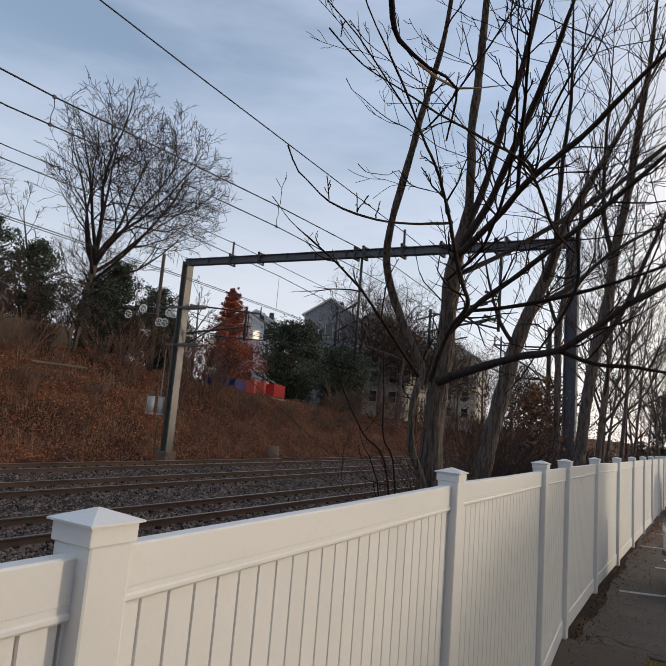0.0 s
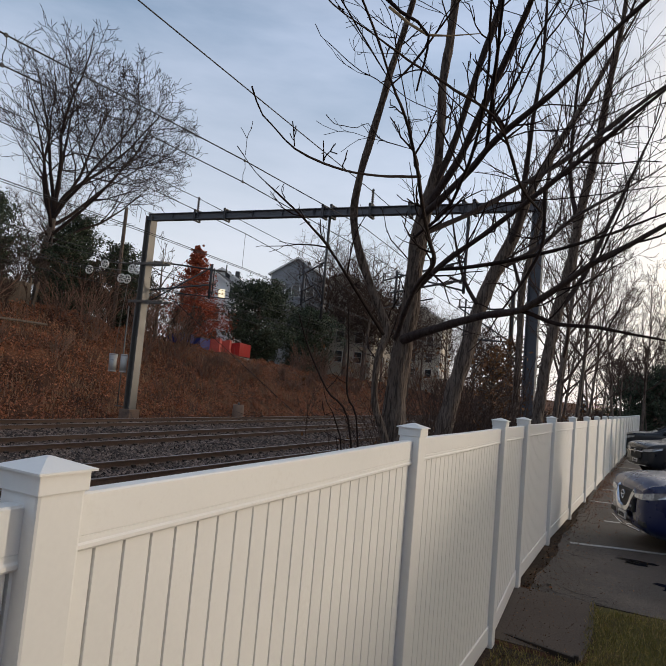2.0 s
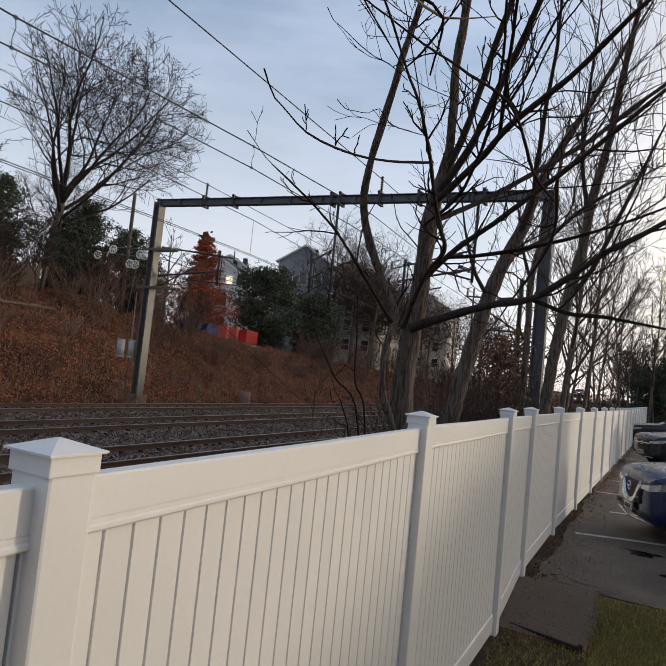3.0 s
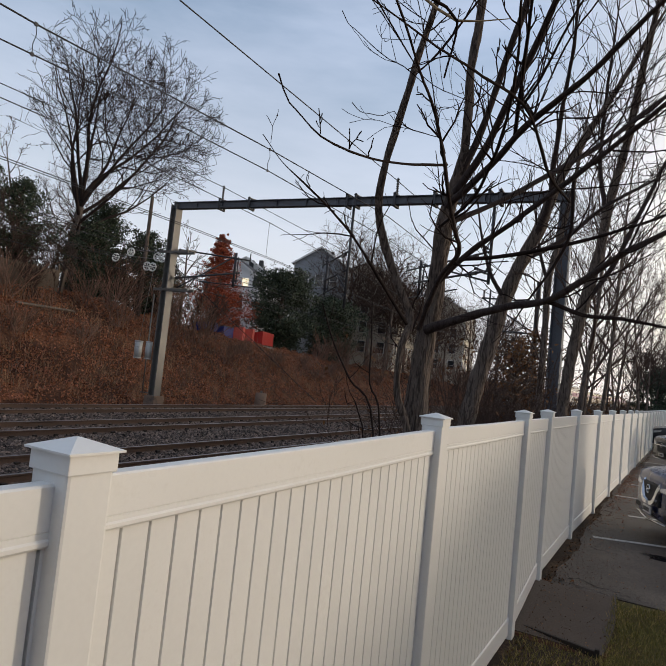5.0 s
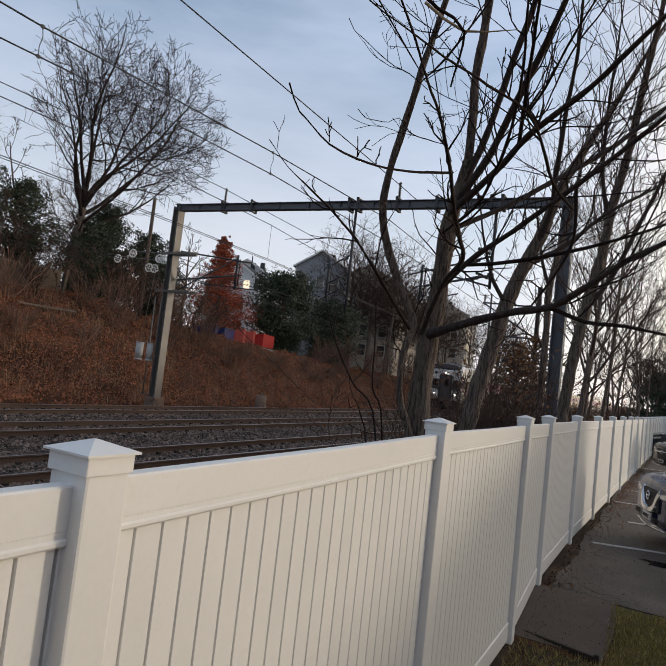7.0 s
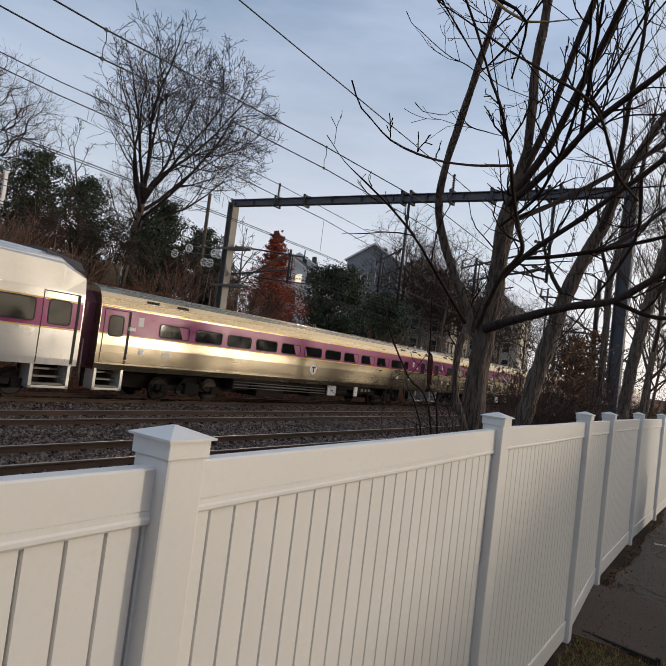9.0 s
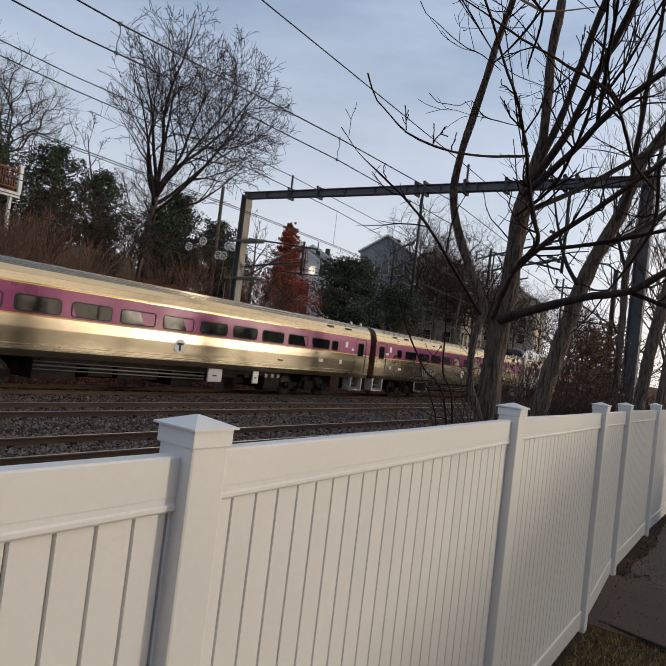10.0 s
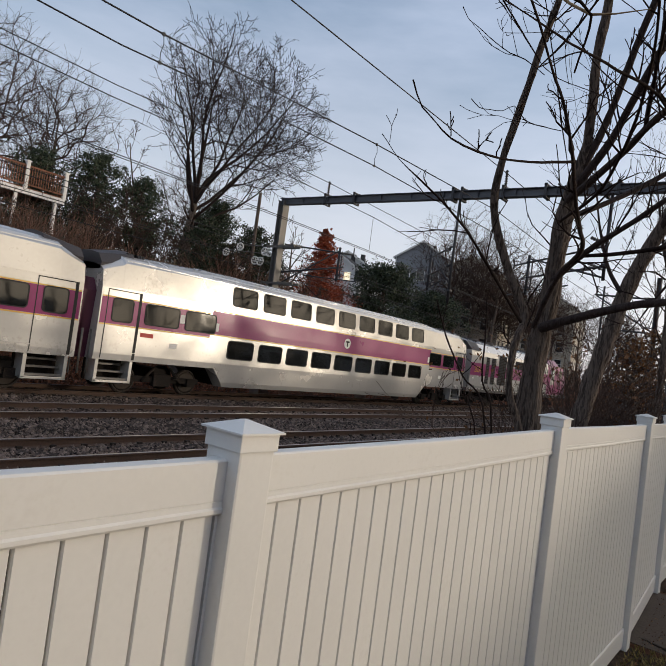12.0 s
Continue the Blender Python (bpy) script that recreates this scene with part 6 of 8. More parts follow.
    # shrubs with many bare stems
    spots = [(-27.6, 15.0, 2.6), (-26.8, 10.5, 2.4), (-26.6, 21.0, 1.2), (-27.0, 17.6, 1.6), (-27.2, 27.6, 1.8), (-28.2, 31.6, 2.4), (-26.6, 33.0, 1.6), (-29.8, 23.6, 2.2), (-29.6, 13.4, 3.2), (-27.9, 7.0, 3.0), (-25.8, 44.0, 1.2), (-26.2, 57.0, 1.8), (-29.5, 16.0, 3.0), (-29.6, 18.4, 2.4), (-28.8, 11.6, 3.0), (-27.6, 13.2, 2.2), (-29.4, 14.6, 2.8), (-28.6, 13.0, 3.2), (-30.2, 11.0, 3.6), (-29.0, 9.0, 3.4), (-30.4, 26.0, 3.2), (-29.6, 29.0, 3.2), (-28.4, 24.6, 2.4), (-30.6, 31.5, 3.0), (-30.0, 34.0, 2.6), (-27.4, 40.0, 1.2),
             (-27.5, 44.5, 1.4), (-29.8, 50.5, 1.8), (-31.0, 53.5, 2.6), (-30.2, 56.0, 3.2), (-28.8, 60.0, 3.0), (-29.5, 65.0, 3.4), (-27.5, 70.0, 3.6), (-26.5, 77.0, 4.0), (-25.6, 84.0, 4.2), (-27.0, 48.0, 1.2), (-27.8, 52.0, 1.8), (-28.0, 36.5, 1.4), (-29.0, 72.0, 3.6), (-29.0, 82.0, 4.4), (-27.0, 90.0, 4.6), (-27.2, 98.0, 4.8), (-27.6, 106.0, 5.0), (-27.0, 115.0, 5.0),
             (-2.6, 9.2, 1.9), (-3.4, 12.0, 2.6), (-2.5, 14.5, 2.6), (-4.4, 15.5, 2.6), (-3.0, 18.5, 3.0), (-5.0, 21.0, 3.2), (-2.8, 24.0, 3.2), (-4.0, 28.5, 3.4), (-2.4, 31.0, 3.2), (-4.6, 36.0, 3.6), (-2.6, 40.0, 3.6), (-3.8, 46.0, 3.8), (-2.4, 52.0, 3.8), (-3.5, 60.0, 4.0), (-5.0, 70.0, 4.0)]
    for k, (x, y, h) in enumerate(spots):
        w = Wood()
        if x > -20 and y > 17:
            h *= 0.7 if y < 24 else 0.55
        for _ in range(20):
            a, tilt = rng.uniform(0, 6.283), rng.uniform(0.1, 0.95) if x < -20 else rng.uniform(0.02, 0.3)
            near = x > -20
            branch(w, rng, (rng.normal(0, 0.25), rng.normal(0, 0.25), -0.1), (math.cos(a) * tilt, math.sin(a) * tilt, 1), h * rng.uniform(0.6, 1.1), 0.011 if near else 0.022, 2 if near and y < 30 else 1, 4, wander=0.22 if near else 0.1, lift=0.05, kids=5 if near else 6, tip=0.3, spread=0.6, shrink=0.55, least=0.0028 + y * 0.00012 if near else 0.007 + y * 0.00014)
        o = w.build("shrub", BRUSH if x < -20 else FAR_TWIG)
        o.location = (x - (0.9 if x > -3.2 else 0.0), y, float(lie(x, y)))
        tagged(o, "bare many-stemmed reddish shrub on the embankment" if x < -20 else "bare tangled shrub behind the fence", "shrub", "bare shrubs")
    # dark leafless bushes before the evergreens at the top of the bank
    for x, y, h in ((-33.8, 17.2, 4.8), (-31.8, 18.0, 4.0), (-32.0, 20.0, 4.2), (-31.6, 26.6, 3.6), (-31.4, 28.6, 3.4), (-31.8, 31.0, 3.6), (-31.2, 33.4, 3.2), (-32.4, 23.0, 3.8), (-30.2, 16.8, 2.6), (-30.0, 20.4, 2.2), (-30.2, 12.6, 3.0), (-31.0, 36.0, 3.0)):
        w = Wood()
        for _ in range(14):
            a, tilt = rng.uniform(0, 6.283), rng.uniform(0.1, 0.6)
            branch(w, rng, (rng.normal(0, 0.3), rng.normal(0, 0.3), -0.1), (math.cos(a) * tilt, math.sin(a) * tilt, 1), h * rng.uniform(0.6, 1.1), 0.03, 2, 5, wander=0.12, lift=0.06, kids=6, tip=0.3, spread=0.65, shrink=0.5, least=0.008)
        o = w.build("shrub", FAR_TWIG)
        o.location = (x, y, float(lie(x, y)))
        tagged(o, "dark leafless bush at the top of the embankment", "shrub", "leafless bushes on the bank")
    # last brown leaves caught in the thicket behind the fence
    n = 4200
    y = 10 + 45 * rng.random(n)
    x = -4.2 + rng.normal(0, 1.1, n)
    z = lie(x, y) + rng.uniform(0.3, 3.2, n)
    v, f = leaf_quads(rng, np.stack((np.minimum(x, -1.9), y, z), -1), 0.09, 0.6)
    tagged(raw("thicket_leaves", v, f, BROWN_LEAF), "withered brown leaves in the thicket", "leaves", kind="stuff")


# ---------------------------------------------------------------- houses on the hill
def gable_house(label, place, turn, width, depth, eave, ridge, wall_mat, windows, base=0.0, group="houses on the hill"):
    """A house with lapped siding, gable roof and framed windows. Its gable end faces -y in its own space, its long side +x."""
    x, y = place
    t = thing("house", Matrix.Translation((x, y, float(lie(x, y)) + base)) @ Matrix.Rotation(radians(turn), 4, "Z"), label, "house", group)
    bm = bmesh.new()
    w, d = width / 2, depth / 2
    pent = [(-w, -7.0), (w, -7.0), (w, eave), (0, ridge - 0.15), (-w, eave)]
    loft(bm, [[(px, yy, pz) for px, pz in pent] for yy in (-d, d)])
    bmesh.ops.recalc_face_normals(bm, faces=bm.faces)
    wall = part("wall", bm, wall_mat, t, "lapped siding wall")
    # lap lines
    k = 0.4
    bm = bmesh.new()
    while k < eave:
        box(bm, w, w + 0.025, -d, d, k, k + 0.03)
        box(bm, -w, w, -d - 0.025, -d, k, k + 0.03)
        k += 0.28
    while k < ridge - 0.6:
        ww = w * (ridge - 0.15 - k) / (ridge - 0.15 - eave)
        box(bm, -ww, ww, -d - 0.025, -d, k, k + 0.03)
        k += 0.28
    tagged(part("siding", bm, wall_mat, wall), kind="stuff")
    for s in (-1, 1):
        bm = bmesh.new()
        sl = math.hypot(w + 0.45, (ridge - eave) * (w + 0.45) / w)
        m = Matrix.Translation((0, 0, ridge)) @ Matrix.Rotation(s * math.atan2(ridge - eave, w), 4, "Y")
        box(bm, 0 if s > 0 else -sl, sl if s > 0 else 0, -d - 0.35, d + 0.35, -0.16, 0.0, 0, m)
        part("roof", bm, SHINGLE, t, "dark shingle roof slope")
        bm = bmesh.new()
        box(bm, 0 if s > 0 else -sl, sl if s > 0 else 0, -d - 0.38, -d - 0.33, -0.24, -0.02, 0, m)
        part("barge_board", bm, WHITE_TRIM, t)
    for sx, sy in ((w, -d), (-w, -d), (w, d)):
        bm = bmesh.new()
        box(bm, sx - 0.07, sx + 0.03 if sx > 0 else sx + 0.07, sy - 0.03, sy + 0.07, -1, eave)
        part("corner_board", bm, WHITE_TRIM, t)
    bm = bmesh.new()
    box(bm, -0.3, 0.25, d * 0.3, d * 0.3 + 0.5, ridge - 0.3, ridge + 0.8)
    part("chimney", bm, DARK_STEEL, t)

    def win(side, u, z, ww, hh, lit=False):
        bm = bmesh.new()
        if side == "x":
            box(bm, w - 0.02, w + 0.07, u - ww / 2 - 0.09, u + ww / 2 + 0.09, z - 0.09, z + hh + 0.09)
        else:
            box(bm, u - ww / 2 - 0.09, u + ww / 2 + 0.09, -d - 0.07, -d + 0.02, z - 0.09, z + hh + 0.09)
        q = part("window", bm, WHITE_TRIM, t)
        for lo, hi in ((z, z + hh * 0.48), (z + hh * 0.52, z + hh)):
            bm = bmesh.new()
            if side == "x":
                box(bm, w + 0.03, w + 0.085, u - ww / 2, u + ww / 2, lo, hi)
            else:
                box(bm, u - ww / 2, u + ww / 2, -d - 0.085, -d - 0.03, lo, hi)
            part("pane", bm, LIT_WINDOW if lit else HOUSE_GLASS, q)
    for side, u, z, ww, hh, *lit in windows:
        win(side, u, z, ww, hh, bool(lit))
    return t


def build_houses():
    rows = [("y", u, z, 1.0, 1.5) for z in (1.2, 4.2, 7.2) for u in (-2.1, 0.0, 2.1)]
    rows += [("x", u, z, 1.0, 1.5) for z in (1.2, 4.2, 7.2) for u in (-3.5, -0.6, 2.4)]
    gable_house("three-storey blue-grey house with lapped siding and gable roof", (-46.4, 78.9), 18, 7.6, 11.0, 10.5, 12.9, SIDING_GREY, rows, base=2.9)
    rows = [("y", u, z, 1.0, 1.4) for z in (0.8, 3.6) for u in (-2.2, 1.0)] + [("y", 1.6, 6.1, 0.75, 1.0, True), ("y", 3.0, 6.1, 0.9, 1.3)] + [("x", u, z, 1.0, 1.4) for z in (0.8, 3.6, 6.0) for u in (-3, 0, 3)]
    gable_house("white house with dark shingle roof behind the rust-leaved tree", (-47.0, 60.0), 20, 6.6, 10, 7.4, 9.6, SIDING_WHITE, rows, base=0.4)
    gable_house("white house with dark roof farther along the hill", (-50.0, 66.0), 20, 7.0, 10, 7.2, 9.2, SIDING_WHITE, rows[:4], base=1.6)
    rows = [("x", u, z, 1.1, 1.6) for z in (0.9, 3.9, 6.9, 9.6) for u in (-8, -5, -2, 1, 4, 7)] + [("y", u, z, 1.1, 1.6) for z in (0.9, 3.9, 6.9) for u in (-3, 0, 3)]
    gable_house("long cream town house with many white windows", (-43.5, 92.0), 12, 10.0, 19.0, 12.2, 15.0, SIDING_CREAM, rows, base=1.6)
    gable_house("cream town house at the end of the row", (-40.0, 116.0), 10, 10.0, 17.0, 12.0, 15.0, SIDING_CREAM, rows, base=1.8)


def build_deck():
    """A raised wooden deck on white posts, at the back of a house on the hill."""
    x0, x1, y0, y1, zf = -37.5, -33.0, 8.0, 16.0, 8.55
    t = thing("wooden_deck", Matrix.Translation((0, 0, 0)), "raised red-brown wooden deck with balusters and white posts", "deck")
    bm = bmesh.new()
    box(bm, x0, x1, y0, y1, zf - 0.06, zf)
    part("floor", bm, DECK_WOOD, t)
    bm = bmesh.new()
    box(bm, x1 - 0.05, x1 + 0.06, y0, y1 + 0.06, zf - 0.36, zf - 0.06)
    box(bm, x0, x1 - 0.05, y1 - 0.05, y1 + 0.06, zf - 0.36, zf - 0.06)
    part("fascia", bm, WHITE_TRIM, t, "white fascia board")
    for px, py in ((x1, y1), (x1, y1 - 2.1), (x1, y1 - 4.6), (x1, y0), (x0 + 0.2, y1)):
        bm = bmesh.new()
        box(bm, px - 0.09, px + 0.09, py - 0.09, py + 0.09, zf - 0.1, zf + 1.35, 0.01)
        box(bm, px - 0.12, px + 0.12, py - 0.12, py + 0.12, zf + 1.35, zf + 1.42, 0.01)
        part("rail_post", bm, WHITE_TRIM, t, "white rail post")
        bm = bmesh.new()
        g = float(lie(px, py))
        box(bm, px - 0.08, px + 0.08, py - 0.5, py - 0.34, g - 0.3, zf - 0.3, 0.01)
        part("support_post", bm, WHITE_TRIM, t, "white support post")
    for z in (zf + 0.12, zf + 1.1):
        bm = bmesh.new()
        box(bm, x1 - 0.04, x1 + 0.04, y0, y1, z, z + 0.08)
        box(bm, x0, x1, y1 - 0.04, y1 + 0.04, z, z + 0.08)
        part("handrail", bm, DECK_WOOD, t)
    bm = bmesh.new()
    box(bm, -0.02, 0.02, -0.02, 0.02, zf + 0.16, zf + 1.12)
    me = bpy.data.meshes.new("baluster")
    bm.to_mesh(me)
    bm.free()
    me.materials.append(DECK_WOOD)
    for k in range(60):
        o = new("baluster", me)
        o.parent, o.location = t, (x1, y0 + 0.13 * (k + 0.5), 0)
    gable_house("white house behind the raised deck", (-42.5, 1.0), 0, 9.0, 14.0, 9.5, 13.0, SIDING_WHITE, [("x", -4, 4.2, 1.6, 2.0), ("x", 0, 4.2, 1.6, 2.0), ("x", 5, 7.0, 1.0, 1.4)], base=-1.0)


def build_wood_fence():
    t = thing("board_fence", Matrix.Translation((0, 0, 0)), "weathered grey-brown board fence on top of the embankment", "fence")
    rng = np.random.default_rng(9)
    bm = bmesh.new()
    box(bm, -0.012, 0.012, -0.065, 0.065, -0.55, 1.05)
    me = bpy.data.meshes.new("fence_board")
    bm.to_mesh(me)
    bm.free()
    me.materials.append(WOODFENCE)
    y = 8.0
    k = 0
    while y < 22.4:
        z = float(lie(-31.0, y)) + 0.15
        o = new("fence_board", me)
        o.parent, o.location, o.rotation_euler = t, (-31.0, y, z + rng.uniform(-0.02, 0.02) + 0.15), (rng.normal(0, 0.008), 0, 0)
        y += 0.135
    y = 8.0
    while y < 22.9:
        z = float(lie(-31.0, y))
        bm = bmesh.new()
        box(bm, -31.14, -31.04, y - 0.05, y + 0.05, z - 0.4, z + 1.65, 0.01)
        part("post", bm, WOODFENCE, t)
        y += 2.4
    z = float(lie(-31.0, 22.6))
    bm = bmesh.new()
    box(bm, -0.08, 0.08, -0.08, 0.08, -0.4, 1.5, 0.01, Matrix.Translation((-31, 22.62, z)) @ Matrix.Rotation(-0.12, 4, "X"))
    part("post", bm, WOODFENCE, t, "leaning end post")
    for zz in (0.45, 1.25):
        bm = bmesh.new()
        loft(bm, [[(-31.06, yy, float(lie(-31, yy)) + zz + dz) for dz in (0, 0.09)] + [(-31.02, yy, float(lie(-31, yy)) + zz + dz) for dz in (0.09, 0)] for yy in (8, 15, 22.5)])
        part("fence_rail", bm, WOODFENCE, t)
    # a fallen board on the slope
    bm = bmesh.new()
    box(bm, -0.1, 0.1, -1.7, 1.7, -0.03, 0.03, 0.01)
    o = part("plank", bm, WOODFENCE)
    zf = float(lie(-28.6, 20.2))
    o.matrix_world = Matrix.Translation((-28.6, 20.2, zf + 0.25)) @ Matrix.Rotation(0.5, 4, "Y")
    tagged(o, "weathered plank lying on the slope", "plank")


def dumpster(label, place, turn, paint, length, height, lid_open=False):
    x, y = place
    t = thing("dumpster", Matrix.Translation((x, y, float(lie(x, y)) + 0.12)) @ Matrix.Rotation(radians(turn), 4, "Z"), label, "dumpster", "dumpsters on the hill")
    h, w = height, 1.3
    bm = bmesh.new()
    ring0 = [(-length / 2, -w / 2 + 0.1), (length / 2, -w / 2 + 0.1), (length / 2, w / 2), (-length / 2, w / 2)]
    loft(bm, [[(a, b, 0.1) for a, b in ring0], [(a, b - 0.1 if b < 0 else b, h * 0.8) for a, b in ring0], [(a, b - 0.1 if b < 0 else b, h if b > 0 else h * 0.82) for a, b in ring0]])
    bmesh.ops.recalc_face_normals(bm, faces=bm.faces)
    part("bin", bm, paint, t, "steel bin")
    for k in range(int(length / 0.5)):
        bm = bmesh.new()
        xx = -length / 2 + 0.25 + k * 0.5
        box(bm, xx - 0.04, xx + 0.04, -w / 2 - 0.05, -w / 2 + 0.05, 0.2, h * 0.78)
        part("rib", bm, paint, t)
    bm = bmesh.new()
    box(bm, -length / 2 - 0.02, length / 2 + 0.02, -w / 2 - 0.05, w / 2 + 0.03, -0.02, 0.05, 0.01, Matrix.Translation((0, 0, h * 0.93)) @ Matrix.Rotation(0.17, 4, "X"))
    part("lid", bm, LID_BLACK if lid_open else paint, t)
    for a in (-1, 1):
        bm = bmesh.new()
        box(bm, a * (length / 2 - 0.2) - 0.06, a * (length / 2 - 0.2) + 0.06, -0.5, 0.5, -0.15, 0.12)
        part("skid", bm, DARK_STEEL, t)
    return t


def build_bank_things():
    dumpster("red steel dumpster with the sun's orange painted in", (-33.2, 41.9), -62, SUNLIT_BIN, 1.1, 1.2)
    dumpster("second red steel dumpster with sunlight painted in", (-33.2, 43.3), -62, SUNLIT_BIN, 1.1, 1.2)
    dumpster("long red steel dumpster", (-33.4, 45.9), -72, RED_BIN, 3.4, 1.2)
    dumpster("dark blue dumpster with a black lid", (-33.3, 40.0), -75, BLUE_BIN, 2.0, 1.0, True)
    dumpster("dark blue dumpster with a black lid", (-33.2, 37.7), -75, BLUE_BIN, 2.2, 1.0, True)
    # paved ledge where they stand
    bm = bmesh.new()
    rows = []
    for y in np.linspace(35, 52, 12):
        z = float(lie(-33.2, y))
        rows.append([(-35.2, y, z + 0.12), (-32.2, y, z + 0.1), (-32.2, y, z - 1.2), (-35.2, y, z - 1.2)])
    loft(bm, rows)
    tagged(part("paved_ledge", bm, CONCRETE), "low concrete edge under the dumpsters", "kerb", kind="structure")
    # concrete pedestal by the track
    t = thing("concrete_pedestal", Matrix.Translation((-21.6, 30.3, -0.55)), "short round concrete pedestal with a bolt on top", "pedestal")
    bm = bmesh.new()
    rod(bm, (0, 0, -0.3), (0, 0, 0.85), 0.36, 20, 0.33)
    part("base", bm, BROWN_CONCRETE, t)
    bm = bmesh.new()
    rod(bm, (0, 0, 0.85), (0, 0, 1.0), 0.06, 8)
    part("bolt", bm, GALV, t)
    # signal cases and huts beside the line, far off
    for x, y, w, h in ((-7.2, 52.0, 0.8, 1.4), (-7.0, 54.0, 0.7, 1.3)):
        t = thing("signal_case", Matrix.Translation((x, y, -0.6)), "grey metal signal case beside the track", "signal case", "signal cases")
        bm = bmesh.new()
        box(bm, -w / 2, w / 2, -w / 2, w / 2, 0, h, 0.03)
        part("case", bm, GALV, t)
        bm = bmesh.new()
        box(bm, -w / 2 - 0.08, w / 2 + 0.08, -w / 2 - 0.08, w / 2 + 0.08, h, h + 0.08, 0.02)
        part("case_roof", bm, GALV, t)
    # pale wall with sprayed marks beyond the trees
    t = thing("track_wall", Matrix.Translation((-6.0, 31.0, -0.6)) @ Matrix.Rotation(0.2, 4, "Z"), "low pale concrete wall with sprayed scribbles", "wall")
    bm = bmesh.new()
    box(bm, -1.6, 1.6, -0.1, 0.1, 0, 2.2, 0.02)
    part("wall_slab", bm, CONCRETE, t)
    rng = np.random.default_rng(12)
    bm = bmesh.new()
    for _ in range(34):
        a = Vector((rng.uniform(-1.4, 1.4), -0.105, rng.uniform(0.5, 2.0)))
        rod(bm, a, a + Vector((rng.uniform(-0.25, 0.25), 0, rng.uniform(-0.3, 0.3))), 0.03, 5)
    part("scribbles", bm, DARK_STEEL, t)
    # pole on the hill
    t = thing("utility_pole", Matrix.Translation((-30.8, 28.4, float(lie(-30.8, 28.4)))), "weathered wooden utility pole", "utility pole")
    bm = bmesh.new()
    rod(bm, (0, 0, -0.5), (0, 0, 7.9), 0.15, 12, 0.11)
    part("pole", bm, BARK, t)


def build_shade():
    """Unseen blocks added beyond the car park and behind the camera to cast shade and close off sky."""
    for name, x0, x1, y0, y1, h in (("garage_row", 14, 20, 44, 70, 4.0), ("apartment_block", 26, 32, 79, 150, 12.8), ("apartment_block", 16, 28, -40, 5.5, 6.5), ("apartment_block", -0.6, 9, -22, -9.4, 6.5)):
        t = thing(name, Matrix.Translation((0, 0, 0)), "unseen plain block added to cast shade and close off sky", "building", kind="structure")
        bm = bmesh.new()
        box(bm, x0, x1, y0, y1, -0.5, h)
        part("wall", bm, PLASTER, t)
        bm = bmesh.new()
        box(bm, x0 - 0.3, x1 + 0.3, y0 - 0.3, y1 + 0.3, h, h + 0.25)
        part("roof", bm, SHINGLE, t)
    # unseen too: its sloped top draws the slanting shadow edge on the fence
    t = thing("shed", Matrix.Translation((0, 0, 0)), "unseen sloped block added to shape the shade on the fence", "shed", kind="structure")
    bm = bmesh.new()
    loft(bm, [[(x, 14.4, -0.3), (x, 24.2, -0.3), (x, 24.2, 4.2), (x, 22.4, 4.2), (x, 20.3, 3.7), (x, 17.5, 2.9), (x, 14.4, 1.7)] for x in (14.0, 16.0)])
    bmesh.ops.recalc_face_normals(bm, faces=bm.faces)
    part("wall", bm, PLASTER, t)


build_near_trees()
build_hill_trees()
build_strip_trees()
build_houses()
build_deck()
build_wood_fence()
build_bank_things()
build_shade()
build_brush()

# ---------------------------------------------------------------- train
COACH_SIDE = [(1.05, 1.44), (1.25, 1.50), (1.9, 1.525), (2.9, 1.515), (3.2, 1.495), (3.45, 1.43), (3.62, 1.35)]
COACH_ROOF = [(3.62, 1.35), (3.76, 1.20), (3.84, 0.95), (3.89, 0.60), (3.91, 0.30), (3.92, 0.0)]
BI_SIDE = [(0.42, 1.40), (0.60, 1.46), (1.3, 1.52), (2.6, 1.525), (3.4, 1.508), (4.3, 1.42)]
BI_ROOF = [(4.3, 1.42), (4.5, 1.24), (4.64, 0.9), (4.72, 0.45), (4.74, 0.0)]


def half_width(side, z):
    return float(np.interp(z, [p[0] for p in side], [p[1] for p in side]))


def skin(bm, side, y0, y1, z0, z1, out=0.0, slot=0, both=True, thick=0.012):
    """A band that follows the car's side between two heights, standing a little proud."""
    zs = [z0] + [p[0] for p in side if z0 < p[0] < z1] + [z1]
    for s in ((1, -1) if both else (1,)):
        outer = [(s * (half_width(side, z) + out), z) for z in zs]
        inner = [(s * (half_width(side, z) + out - thick), z) for z in reversed(zs)]
        prof = outer + inner
        if s < 0:
            prof = prof[::-1]
        loft(bm, [[(x, y, z) for x, z in prof] for y in (y0, y1)], slot)


